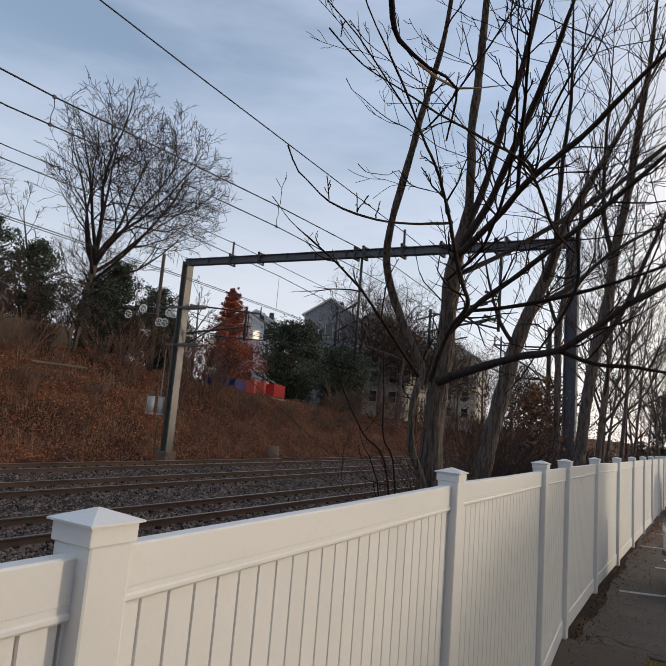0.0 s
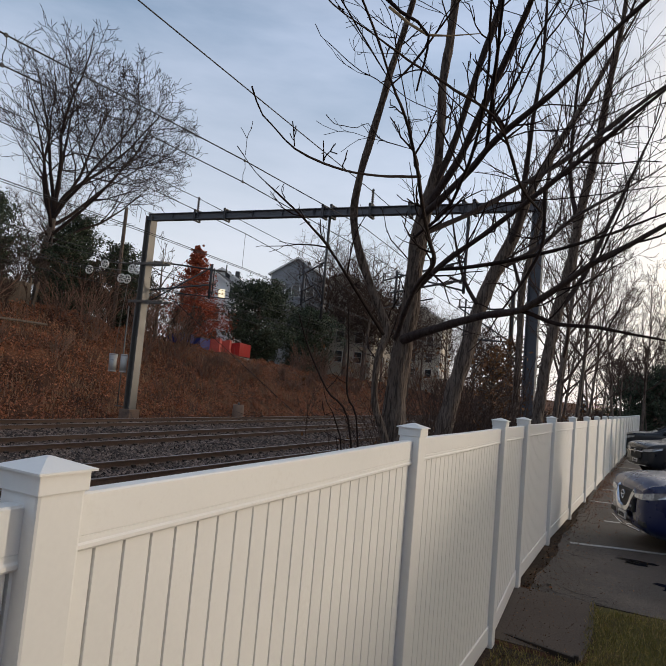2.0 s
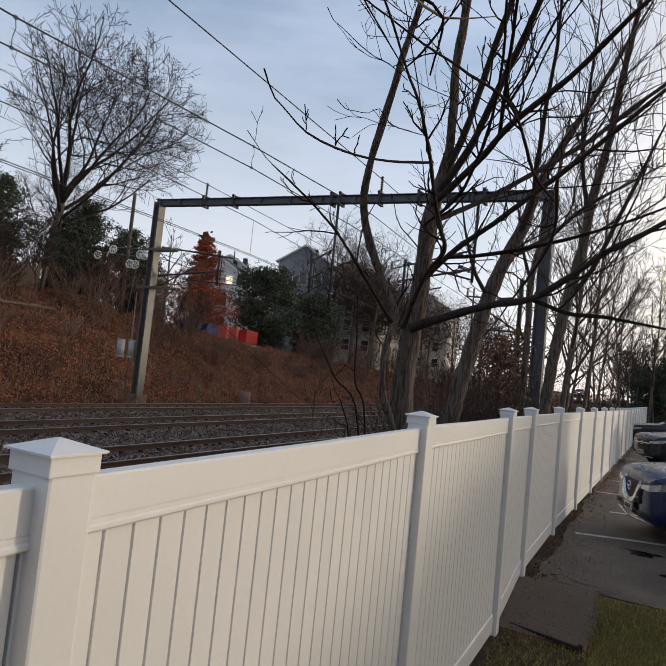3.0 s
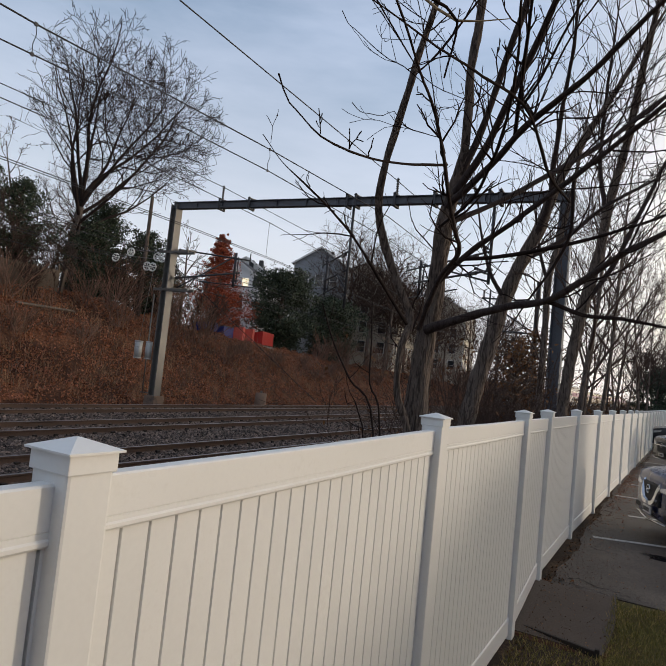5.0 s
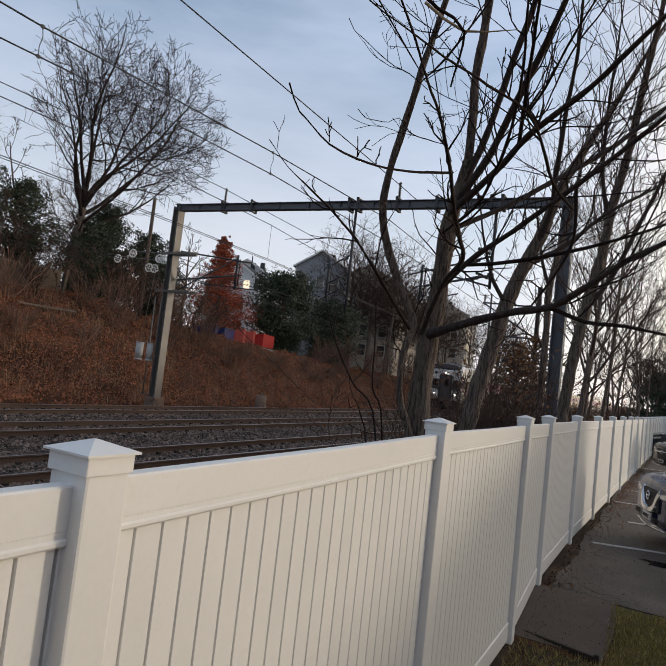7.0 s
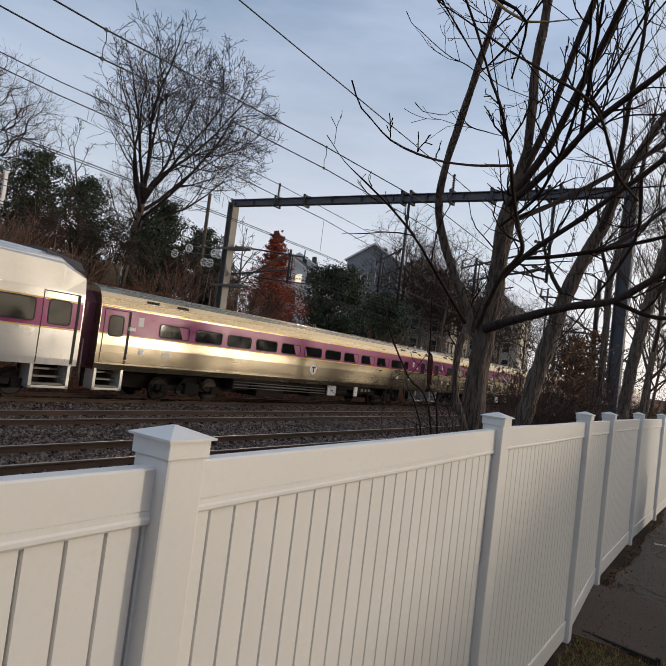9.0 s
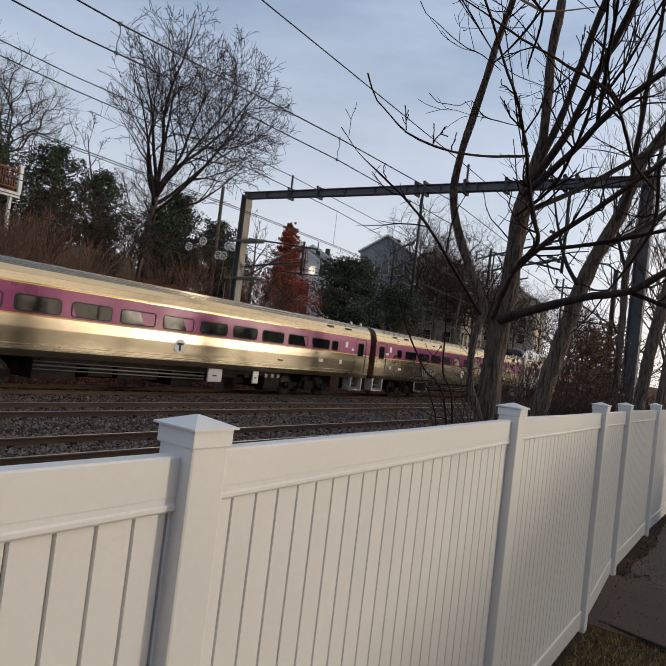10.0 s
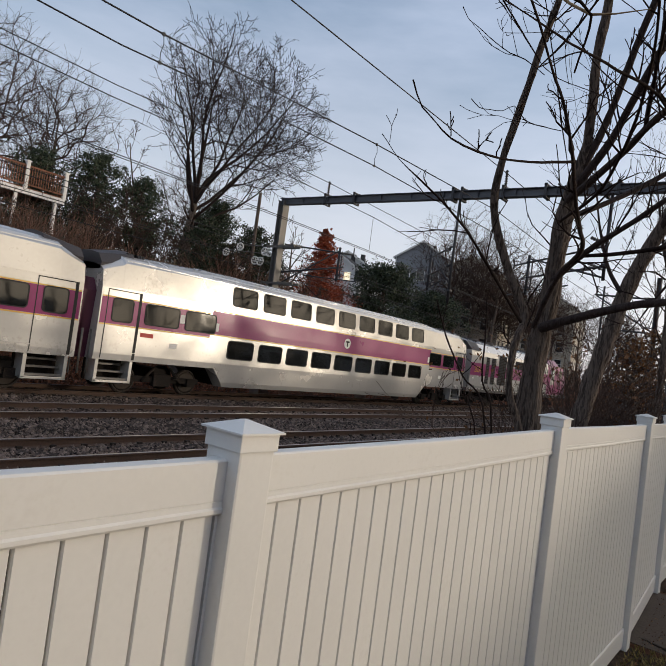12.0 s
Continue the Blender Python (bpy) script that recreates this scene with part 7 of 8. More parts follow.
def pane(parent, side, y0, y1, z0, z1, frame_mat, glass=None, s=1, tilt=0.0):
    """A window with rounded corners: a raised frame and its pane."""
    r = min(0.09, (z1 - z0) * 0.2)

    def outline(g, out):
        pts = []
        for cy, cz, a0 in ((y1 - r, z1 - r, 0), (y0 + r, z1 - r, 90), (y0 + r, z0 + r, 180), (y1 - r, z0 + r, 270)):
            for k in range(4):
                a = radians(a0 + k * 30)
                yy, zz = cy + (r + g) * math.cos(a), cz + (r + g) * math.sin(a)
                pts.append((s * (half_width(side, zz) + out), yy, zz))
        return pts
    bm = bmesh.new()
    rows = loft(bm, [outline(0.035, 0.0), outline(0.035, 0.016), outline(0.0, 0.016), outline(0.0, 0.004)], caps=False)
    w = part("window", bm, frame_mat, parent)
    bm = bmesh.new()
    o = [bm.verts.new((p[0] + tilt * (p[1] - (y0 + y1) / 2) + 0.5 * tilt * (p[2] - z0), p[1], p[2])) for p in outline(0.002, 0.009)]
    b = [bm.verts.new(p) for p in outline(0.002, -0.004)]
    bm.faces.new(o)
    bm.faces.new(b[::-1])
    for k in range(len(o)):
        bm.faces.new((o[k], b[k], b[(k + 1) % len(o)], o[(k + 1) % len(o)]))
    bmesh.ops.recalc_face_normals(bm, faces=bm.faces)
    part("glass", bm, TRAIN_GLASS if glass is None else glass, w)
    return w


def shell(bm, side, roof, y0, y1, low, slot=0, roof_slot=1, cuts=None):
    """The car body as one closed skin."""
    prof = [(w, z) for z, w in side if z >= low] + [(w, z) for z, w in roof[1:]]
    prof = [(half_width(side, low), low)] + [p for p in prof if p[1] > low + 1e-6]
    full = prof + [(-x, z) for x, z in reversed(prof[:-1])]
    rows = loft(bm, [[(x, y, z) for x, z in full] for y in (y0, y1)], slot)
    for f in bm.faces:
        if min(v.co.z for v in f.verts) >= roof[0][0] - 0.01 and len(f.verts) == 4:
            f.material_index = roof_slot
    return rows


def bogie(parent, y, spread=2.6):
    bm = bmesh.new()
    for s in (-1, 1):
        box(bm, s * 1.02 - 0.07, s * 1.02 + 0.07, -spread / 2 - 0.35, spread / 2 + 0.35, 0.42, 0.62, 0.02)
        for yy in (-spread / 2, spread / 2):
            box(bm, s * 1.05 - 0.1, s * 1.05 + 0.1, yy - 0.18, yy + 0.18, 0.32, 0.62, 0.02)
        box(bm, s * 1.08 - 0.12, s * 1.08 + 0.12, -0.35, 0.35, 0.30, 0.72, 0.03)
        rod(bm, (s * 1.12, -0.8, 0.45), (s * 1.12, -0.3, 0.95), 0.05, 8)
        rod(bm, (s * 1.12, 0.8, 0.45), (s * 1.12, 0.3, 0.95), 0.05, 8)
        for k in range(4):
            rod(bm, (s * 1.12, 0.55, 0.55 + k * 0.07), (s * 1.12, 0.55, 0.59 + k * 0.07), 0.10, 10)
    box(bm, -1.0, 1.0, -0.25, 0.25, 0.4, 0.9)
    fr = part("bogie_frame", bm, UNDER, parent, "grimy cast bogie frame with springs")
    fr.location = (0, y, 0)
    for yy in (-spread / 2, spread / 2):
        bm = bmesh.new()
        for s in (-1, 1):
            rod(bm, (s * 0.68, 0, 0), (s * 0.80, 0, 0), 0.46, 28)
            rod(bm, (s * 0.80, 0, 0), (s * 0.815, 0, 0), 0.38, 24, 0.34)
            rod(bm, (s * 0.80, 0, 0), (s * 0.9, 0, 0), 0.11, 12)
            ring(bm, (s * 0.80, 0, 0), (1, 0, 0), 0.42, 0.03, 24)
        rod(bm, (-0.7, 0, 0), (0.7, 0, 0), 0.09, 8)
        w = part("wheelset", bm, WHEEL_STEEL, parent, "steel wheelset")
        w.location = (0, y + yy, 0.46)


def underfloor(parent, y0, y1, rng, low=0.45, top=1.05):
    y = y0
    while y < y1 - 0.6:
        ln = rng.uniform(0.6, 1.9)
        bm = bmesh.new()
        h = rng.uniform(0.25, top - low)
        box(bm, -1.25, 1.25, y, min(y + ln, y1), top - h, top, 0.03)
        part("equipment_box", bm, UNDER, parent)
        y += ln + rng.uniform(0.15, 0.8)


def steps(parent, y0, y1, top, s=1):
    """Boarding steps under a door: a bright frame round a dark well with three treads."""
    bm = bmesh.new()
    for ya, yb in ((y0 - 0.11, y0), (y1, y1 + 0.11)):
        box(bm, s * 1.22 - 0.24, s * 1.22 + 0.24, ya, yb, 0.40, top, 0.01)
    box(bm, s * 1.36 - 0.08, s * 1.36 + 0.10, y0 - 0.11, y1 + 0.11, 0.38, 0.46, 0.01)
    fr = part("boarding_steps", bm, SILVER, parent, "bright metal step frame")
    bm = bmesh.new()
    box(bm, s * 0.80 - 0.05, s * 0.80 + 0.05, y0 - 0.1, y1 + 0.1, 0.42, top)
    part("step_well", bm, UNDER, fr)
    for k in range(3):
        bm = bmesh.new()
        box(bm, s * (1.28 - 0.17 * k) - 0.12, s * (1.28 - 0.17 * k) + 0.12, y0, y1, 0.47 + 0.22 * k, 0.53 + 0.22 * k, 0.005)
        part("tread", bm, GALV, fr)


def leaf_door(parent, side, y0, y1, z0, z1, zw0, zw1, material, s=1):
    bm = bmesh.new()
    skin(bm, side, y0, y1, z0, z1, -0.002, 0, False, 0.05) if s > 0 else None
    d = part("door", bm, material, parent)
    bm = bmesh.new()
    g = 0.03
    # the wide strip past y1 paints in the dark gap of a recessed door
    for ya, yb, za, zb in ((y0 - g, y0, z0, z1 + g), (y1, y1 + 0.10, z0, z1 + g), (y0, y1, z1, z1 + g)):
        skin(bm, side, ya, yb, za, zb, 0.006, 0, False, 0.02)
    part("door_seal", bm, RUBBER, d)
    pane(d, side, y0 + 0.2, y1 - 0.2, zw0, zw1, RUBBER)
    return d


def emblem(parent, side, y, z, r=0.26):
    """A round white sign with a dark bar device."""
    x = half_width(side, z)
    bm = bmesh.new()
    rod(bm, (x - 0.01, y, z), (x + 0.016, y, z), r, 28)
    e = part("round_sign", bm, WHITE_TRIM, parent, "round white operator sign")
    bm = bmesh.new()
    box(bm, x + 0.010, x + 0.022, y - r * 0.58, y + r * 0.58, z + r * 0.18, z + r * 0.48)
    box(bm, x + 0.010, x + 0.022, y - r * 0.17, y + r * 0.17, z - r * 0.62, z + r * 0.18)
    part("device", bm, RUBBER, e)


def small_signs(parent, side, spots):
    for y, z, w, h, m in spots:
        bm = bmesh.new()
        skin(bm, side, y - w / 2, y + w / 2, z - h / 2, z + h / 2, 0.006, 0, False, 0.01)
        part("notice", bm, m, parent)


def coach(body_mat, label, n, graffiti=False):
    """A single-level coach, nose at y = 0, 25.9 m between couplings, z = 0 at the rail head."""
    rng = np.random.default_rng(40 + n)
    t = thing("passenger_coach", pose(TRACKS["far"], 300, RAIL_Z), label, "railway coach", "coaches of the train")
    bm = bmesh.new()
    shell(bm, COACH_SIDE, COACH_ROOF, 0.32, 25.58, 1.05)
    part("body", bm, (body_mat, STAINLESS), t, "brushed stainless coach body")
    # roof ribs
    for z in (3.64, 3.70, 3.76, 3.81, 3.85):
        bm = bmesh.new()
        w = float(np.interp(z, [p[0] for p in COACH_ROOF], [p[1] for p in COACH_ROOF]))
        for s in (-1, 1):
            rod(bm, (s * w, 1.2, z), (s * w, 24.7, z), 0.014, 6)
        part("roof_rib", bm, body_mat, t)
    for y in (2.2, 3.6, 21.6, 23.2):
        bm = bmesh.new()
        for k in range(5):
            box(bm, 1.33, 1.44, y + k * 0.11, y + k * 0.11 + 0.05, 3.46, 3.56)
        part("roof_vent", bm, DARK_STEEL, t)
    bm = bmesh.new()
    skin(bm, COACH_SIDE, 0.34, 25.56, 2.28, 3.14, 0.003)
    part("purple_band", bm, PURPLE, t, "purple band along the windows")
    for z in (2.24, 3.15):
        bm = bmesh.new()
        skin(bm, COACH_SIDE, 0.34, 25.56, z, z + 0.045, 0.005)
        part("yellow_stripe", bm, YELLOW, t, "thin yellow stripe")
    for z in (1.32, 1.40, 3.44):
        bm = bmesh.new()
        skin(bm, COACH_SIDE, 0.34, 25.56, z, z + 0.03, 0.012)
        part("side_rib", bm, body_mat, t)
    bm = bmesh.new()
    skin(bm, COACH_SIDE, 0.34, 25.56, 1.05, 1.30, 0.008)
    part("side_sill", bm, body_mat, t)
    first, small = (2.76, 22.0) if n < 3 else (3.70, 2.75)
    for k in range(11):
        y = first + k * 1.757
        pane(t, COACH_SIDE, y + 0.05, y + 1.42, 2.375, 2.80, RUBBER, tilt=rng.normal(0, 0.012))
    pane(t, COACH_SIDE, small, small + 0.50, 2.375, 2.80, RUBBER, tilt=rng.normal(0, 0.012))
    for y0 in (0.5, 24.2):
        leaf_door(t, COACH_SIDE, y0, y0 + 0.92, 1.12, 3.05, 2.22, 2.86, body_mat)
        steps(t, y0, y0 + 0.92, 1.1)
    small_signs(t, COACH_SIDE, ((1.95, 2.78, 0.22, 0.30, WHITE_TRIM), (1.6, 2.5, 0.30, 0.12, WHITE_TRIM), (3.2, 1.72, 0.36, 0.16, WHITE_TRIM), (2.1, 1.75, 0.20, 0.2, WHITE_TRIM), (23.3, 2.72, 0.24, 0.30, WHITE_TRIM), (23.9, 2.5, 0.22, 0.12, WHITE_TRIM), (21.2, 1.80, 0.40, 0.16, WHITE_TRIM), (22.9, 1.80, 0.22, 0.2, WHITE_TRIM), (18.2, 1.62, 0.34, 0.05, UNDER)))
    emblem(t, COACH_SIDE, 12.45, 1.78)
    for y0 in (24.15, 25.1):
        bm = bmesh.new()
        rod(bm, (1.05, y0, 3.78), (1.05, y0, 3.97), 0.075, 12, 0.06)
        part("roof_lamp", bm, WHITE_TRIM, t)
    for y0, y1 in ((-0.05, 0.36), (25.54, 25.95)):
        bm = bmesh.new()
        loft(bm, [[(x, yy, z) for x, z in ((-1.05, 1.1), (1.05, 1.1), (1.22, 3.2), (0.9, 3.6), (-0.9, 3.6), (-1.22, 3.2))] for yy in (y0, y1)])
        part("gangway_bellows", bm, MAROON, t, "dark maroon gangway between coaches")
    bogie(t, 5.0)
    bogie(t, 20.9)
    bm = bmesh.new()
    box(bm, -0.55, 0.55, 2.2, 23.6, 0.42, 1.06, 0.04)
    box(bm, -1.3, 1.3, 7.4, 18.4, 0.86, 1.06, 0.02)
    part("centre_sill", bm, UNDER, t)
    underfloor(t, 7.2, 18.6, rng, 0.30)
    bm = bmesh.new()
    for z, q in ((0.80, 0.035), (0.68, 0.025), (0.92, 0.02)):
        rod(bm, (1.3, 7.2, z), (1.32, 14.0, z - 0.08), q, 6)
    part("pipe_run", bm, GALV, t)
    if n < 3:
        for y0, w in ((14.15, 0.75), (16.72, 0.34)):
            bm = bmesh.new()
            box(bm, 1.30, 1.38, y0, y0 + w, 0.52, 1.04, 0.02)
            lk = part("white_locker", bm, WHITE_TRIM, t, "white underfloor locker door")
            bm = bmesh.new()
            box(bm, 1.38, 1.39, y0 + w * 0.3, y0 + w * 0.6, 0.74, 0.79)
            part("latch", bm, DARK_STEEL, lk)
        for y0 in (17.5, 17.9, 18.3):
            bm = bmesh.new()
            box(bm, 1.26, 1.34, y0, y0 + 0.2, 0.80, 0.96, 0.01)
            part("junction_box", bm, GALV, t)
    else:
        bm = bmesh.new()
        for za, zb, ya, yb in ((0.44, 0.49, 5.6, 7.4), (1.0, 1.05, 5.6, 7.4), (0.49, 1.0, 5.6, 5.66), (0.49, 1.0, 7.34, 7.4)):
            box(bm, 1.30, 1.38, ya, yb, za, zb)
        cu = part("cooling_unit", bm, SILVER, t, "bright-framed underfloor cooling unit")
        bm = bmesh.new()
        for k in range(10):
            box(bm, 1.30, 1.35, 5.68, 7.32, 0.51 + k * 0.049, 0.535 + k * 0.049)
        part("louvre", bm, UNDER, cu)
    if graffiti:
        bm = bmesh.new()
        for k in range(9):
            y0 = 6.3 + k * 0.2
            rod(bm, (half_width(COACH_SIDE, 1.5) + 0.004, y0, 1.38), (half_width(COACH_SIDE, 1.8) + 0.004, y0 + 0.16 * ((k % 3) - 1), 1.85), 0.02, 6)
        part("sprayed_marks", bm, GRAFFITI, t, "white sprayed scrawl")
    return t


def bilevel(label, n, cab=False):
    """A double-deck coach, nose at y = 0."""
    t = thing("bilevel_coach", pose(TRACKS["far"], 300, RAIL_Z), label, "railway coach", "coaches of the train")
    bm = bmesh.new()
    prof_hi = [(half_width(BI_SIDE, 1.10), 1.10)] + [(w, z) for z, w in BI_SIDE if z > 1.15] + [(w, z) for z, w in BI_ROOF[1:]]

    def end_prof(drop):
        out = []
        for w, z in prof_hi:
            zz = z if z < 3.3 else 3.3 + (z - 3.3) * (1 - drop)
            out.append((w, zz))
        return out
    rings = []
    for y, d in ((0.30, 0.42), (1.0, 0.16), (1.05, 0.10), (4.4, 0.03), (4.6, 0.0), (21.2, 0.0), (21.4, 0.03), (24.8, 0.10), (24.9, 0.16), (25.6, 0.42)):
        p = end_prof(d)
        full = p + [(-x, z) for x, z in reversed(p[:-1])]
        rings.append([(x, y, z) for x, z in full])
    loft(bm, rings)
    for f in bm.faces:
        f.material_index = 1 if min(v.co.z for v in f.verts) > 4.05 and len(f.verts) == 4 else 0
    part("body", bm, (SILVER, SILVER), t, "silver double-deck body")
    # lower deck between the bogies, with sloped ends
    bm = bmesh.new()
    for s in (1, -1):
        w0, w1, w2 = (half_width(BI_SIDE, z) + 0.004 for z in (0.42, 0.60, 1.14))
        loft(bm, [[(s * w2, y2, 1.14), (s * w1, y1, 0.60), (s * w0, y0, 0.42), (s * (w0 - 0.5), y0, 0.42), (s * (w2 - 0.5), y2, 1.14)]
                  for y0, y1, y2 in ((5.75, 5.6, 5.1), (20.15, 20.3, 20.8))])
    bmesh.ops.recalc_face_normals(bm, faces=bm.faces)
    part("lower_deck", bm, SILVER, t, "silver lower deck with sloped ends")
    bm = bmesh.new()
    box(bm, -1.0, 1.0, 5.8, 20.1, 0.43, 1.1)
    part("floor_pan", bm, UNDER, t)
    # end roofs in dark paint
    for y0, y1 in ((0.34, 1.02), (24.88, 25.56)):
        bm = bmesh.new()
        hi, lo = (1.5, 0.3) if y0 < 5 else (24.4, 25.6)
        pr = lambda k: [(1.26, 4.08 + 0.14 * k), (1.0, 4.34 + 0.24 * k), (0.5, 4.42 + 0.28 * k), (0, 4.44 + 0.30 * k), (-0.5, 4.42 + 0.28 * k), (-1.0, 4.34 + 0.24 * k), (-1.26, 4.08 + 0.14 * k), (-1.2, 3.9), (1.2, 3.9)]
        loft(bm, [[(x, yy, z) for x, z in pr(k)] for yy, k in ((lo, 0.25), (hi, 1.0))])
        bmesh.ops.recalc_face_normals(bm, faces=bm.faces)
        part("roof_end", bm, ROOF_DARK, t, "dark rounded roof end")
    # bands
    bm = bmesh.new()
    skin(bm, BI_SIDE, 4.75, 21.1, 2.36, 3.20, 0.003)
    skin(bm, BI_SIDE, 0.34, 4.749, 2.24, 3.06, 0.003)
    skin(bm, BI_SIDE, 21.101, 25.56, 2.24, 3.06, 0.003)
    part("purple_band", bm, PURPLE, t, "purple band that steps at both ends")
    for y0, y1, z in ((4.75, 21.1, 2.315), (4.75, 21.1, 3.205), (0.34, 4.75, 2.195), (0.34, 4.75, 3.065), (21.1, 25.56, 2.195), (21.1, 25.56, 3.065)):
        bm = bmesh.new()
        skin(bm, BI_SIDE, y0, y1, z, z + 0.04, 0.005)
        part("yellow_stripe", bm, YELLOW, t, "thin yellow stripe")
    for z in (1.12, 1.36, 3.36, 4.28):
        bm = bmesh.new()
        skin(bm, BI_SIDE, 5.2 if z < 1.2 else 1.1, 20.7 if z < 1.2 else 24.8, z, z + 0.025, 0.012)
        part("side_rib", bm, SILVER, t)
    for s in (-1, 1):
        for z in (4.42, 4.52, 4.60):
            w = float(np.interp(z, [p[0] for p in BI_ROOF], [p[1] for p in BI_ROOF]))
            bm = bmesh.new()
            rod(bm, (s * w, 4.7, z), (s * w, 21.1, z), 0.018, 6)
            part("roof_rib", bm, SILVER, t)
    for k in range(9):
        y = 5.70 + k * 1.645
        pane(t, BI_SIDE, y, y + 1.24, 3.54, 4.22, RUBBER, tilt=0.010 * math.sin(k * 2.3 + n))
        pane(t, BI_SIDE, y, y + 1.30, 1.53, 2.18, RUBBER, tilt=0.010 * math.sin(k * 1.7 + 2 * n))
    for y in (1.95, 3.60, 21.0, 22.65):
        pane(t, BI_SIDE, y, y + 1.34, 2.38, 3.02, RUBBER)
    for y0 in (0.55, 24.25):
        leaf_door(t, BI_SIDE, y0, y0 + 1.1, 1.15, 3.30, 2.35, 3.05, SILVER)
        steps(t, y0, y0 + 1.1, 1.12)
    for y in (1.3, 1.6):
        bm = bmesh.new()
        for k in range(4):
            box(bm, 0.92, 1.0, y + k * 0.1, y + k * 0.1 + 0.05, 4.50, 4.6)
        part("roof_vent", bm, DARK_STEEL, t)
    small_signs(t, BI_SIDE, ((5.0, 2.62, 0.24, 0.30, WHITE_TRIM), (3.45, 2.72, 0.20, 0.30, WHITE_TRIM), (2.1, 2.0, 0.5, 0.14, RED_SIGN), (3.2, 1.75, 0.3, 0.18, WHITE_TRIM), (20.9, 2.62, 0.24, 0.30, WHITE_TRIM), (22.4, 1.7, 0.3, 0.18, WHITE_TRIM)))
    emblem(t, BI_SIDE, 13.05, 2.80, 0.24)
    for y0, y1 in ((-0.05, 0.34), (25.56, 25.95)):
        if cab and y0 < 0:
            continue
        bm = bmesh.new()
        loft(bm, [[(x, yy, z) for x, z in ((-1.05, 1.1), (1.05, 1.1), (1.2, 3.2), (0.95, 3.6), (-0.95, 3.6), (-1.2, 3.2))] for yy in (y0, y1)])
        part("gangway_bellows", bm, MAROON, t, "dark maroon gangway between coaches")
        bm = bmesh.new()
        for s in (-0.9, 0.9):
            rod(bm, (1.25, (y0 + y1) / 2 + s * 0.15, 0.6), (1.25, (y0 + y1) / 2 + s * 0.15, 2.0), 0.03, 6)
        part("grab_rail", bm, GALV, t)
    bogie(t, 3.2, 2.6)
    bogie(t, 22.7, 2.6)
    if cab:
        cab_front(t)
    return t


def cab_front(t):
    """The driving end: framed door, windows, lamps and pilot."""
    bm = bmesh.new()
    box(bm, -1.5, 1.5, 0.18, 0.40, 1.1, 3.98, 0.05)
    end = part("cab_end", bm, SILVER, t, "flat silver driving end")
    bm = bmesh.new()
    box(bm, -1.44, 1.44, 0.165, 0.19, 2.05, 2.75, 0.0)
    part("end_band", bm, ROOF_DARK, end)
    bm = bmesh.new()
    for x0, x1 in ((-0.62, -0.46), (0.46, 0.62)):
        box(bm, x0, x1, -0.06, 0.2, 0.95, 3.35, 0.03)
    box(bm, -0.62, 0.62, -0.06, 0.2, 3.3, 3.48, 0.03)
    part("door_portal", bm, RUBBER, t)
    bm = bmesh.new()
    box(bm, -0.45, 0.45, 0.10, 0.19, 1.1, 3.3, 0.02)
    d = part("end_door", bm, ROOF_DARK, t)
    bm = bmesh.new()
    box(bm, -0.22, 0.22, 0.085, 0.11, 2.35, 3.05, 0.02)
    part("glass", bm, TRAIN_GLASS, d)
    for s in (-1, 1):
        bm = bmesh.new()
        box(bm, s * 1.02 - 0.33, s * 1.02 + 0.33, 0.14, 0.20, 2.30, 3.05, 0.05)
        w = part("cab_window", bm, GALV, t)
        bm = bmesh.new()
        box(bm, s * 1.02 - 0.27, s * 1.02 + 0.27, 0.125, 0.15, 2.36, 2.99, 0.04)
        part("glass", bm, TRAIN_GLASS, w)
        bm = bmesh.new()
        box(bm, s * 1.08 - 0.34, s * 1.08 + 0.34, 0.0, 0.2, 1.35, 1.95, 0.05)
        h = part("lamp_housing", bm, SILVER, t)
        bm = bmesh.new()
        rod(bm, (s * 1.02, -0.02, 1.62), (s * 1.02, 0.02, 1.62), 0.11, 16)
        part("ditch_lamp", bm, TAIL_GLOW, h, "lit round lamp")
        bm = bmesh.new()
        rod(bm, (s * 0.13, 0.12, 3.66), (s * 0.13, 0.17, 3.66), 0.095, 16)
        part("headlamp", bm, TAIL_GLOW, t, "lit round headlamp")
        bm = bmesh.new()
        rod(bm, (s * 1.05, 0.10, 3.62), (s * 1.05, 0.18, 3.62), 0.13, 16)
        part("lamp_blank", bm, RUBBER, t)
    bm = bmesh.new()
    loft(bm, [[(-1.4, -0.05, 0.28), (1.4, -0.05, 0.28), (1.4, 0.35, 1.05), (-1.4, 0.35, 1.05)], [(-1.4, 0.05, 0.22), (1.4, 0.05, 0.22), (1.4, 0.5, 1.05), (-1.4, 0.5, 1.05)]])
    bmesh.ops.recalc_face_normals(bm, faces=bm.faces)
    part("pilot", bm, UNDER, t)
    bm = bmesh.new()
    rod(bm, (0, -0.35, 0.85), (0, 0.4, 0.85), 0.12, 10)
    box(bm, -0.2, 0.2, -0.45, -0.2, 0.7, 1.0, 0.04)
    part("coupler", bm, UNDER, t)
    for x, y, z in ((0.3, 0.8, 4.5), (-0.3, 0.8, 4.5), (0.9, 1.2, 4.45)):
        bm = bmesh.new()
        rod(bm, (x, y - 0.25, z), (x, y + 0.2, z), 0.06, 10, 0.03)
        part("horn", bm, DARK_STEEL, t)


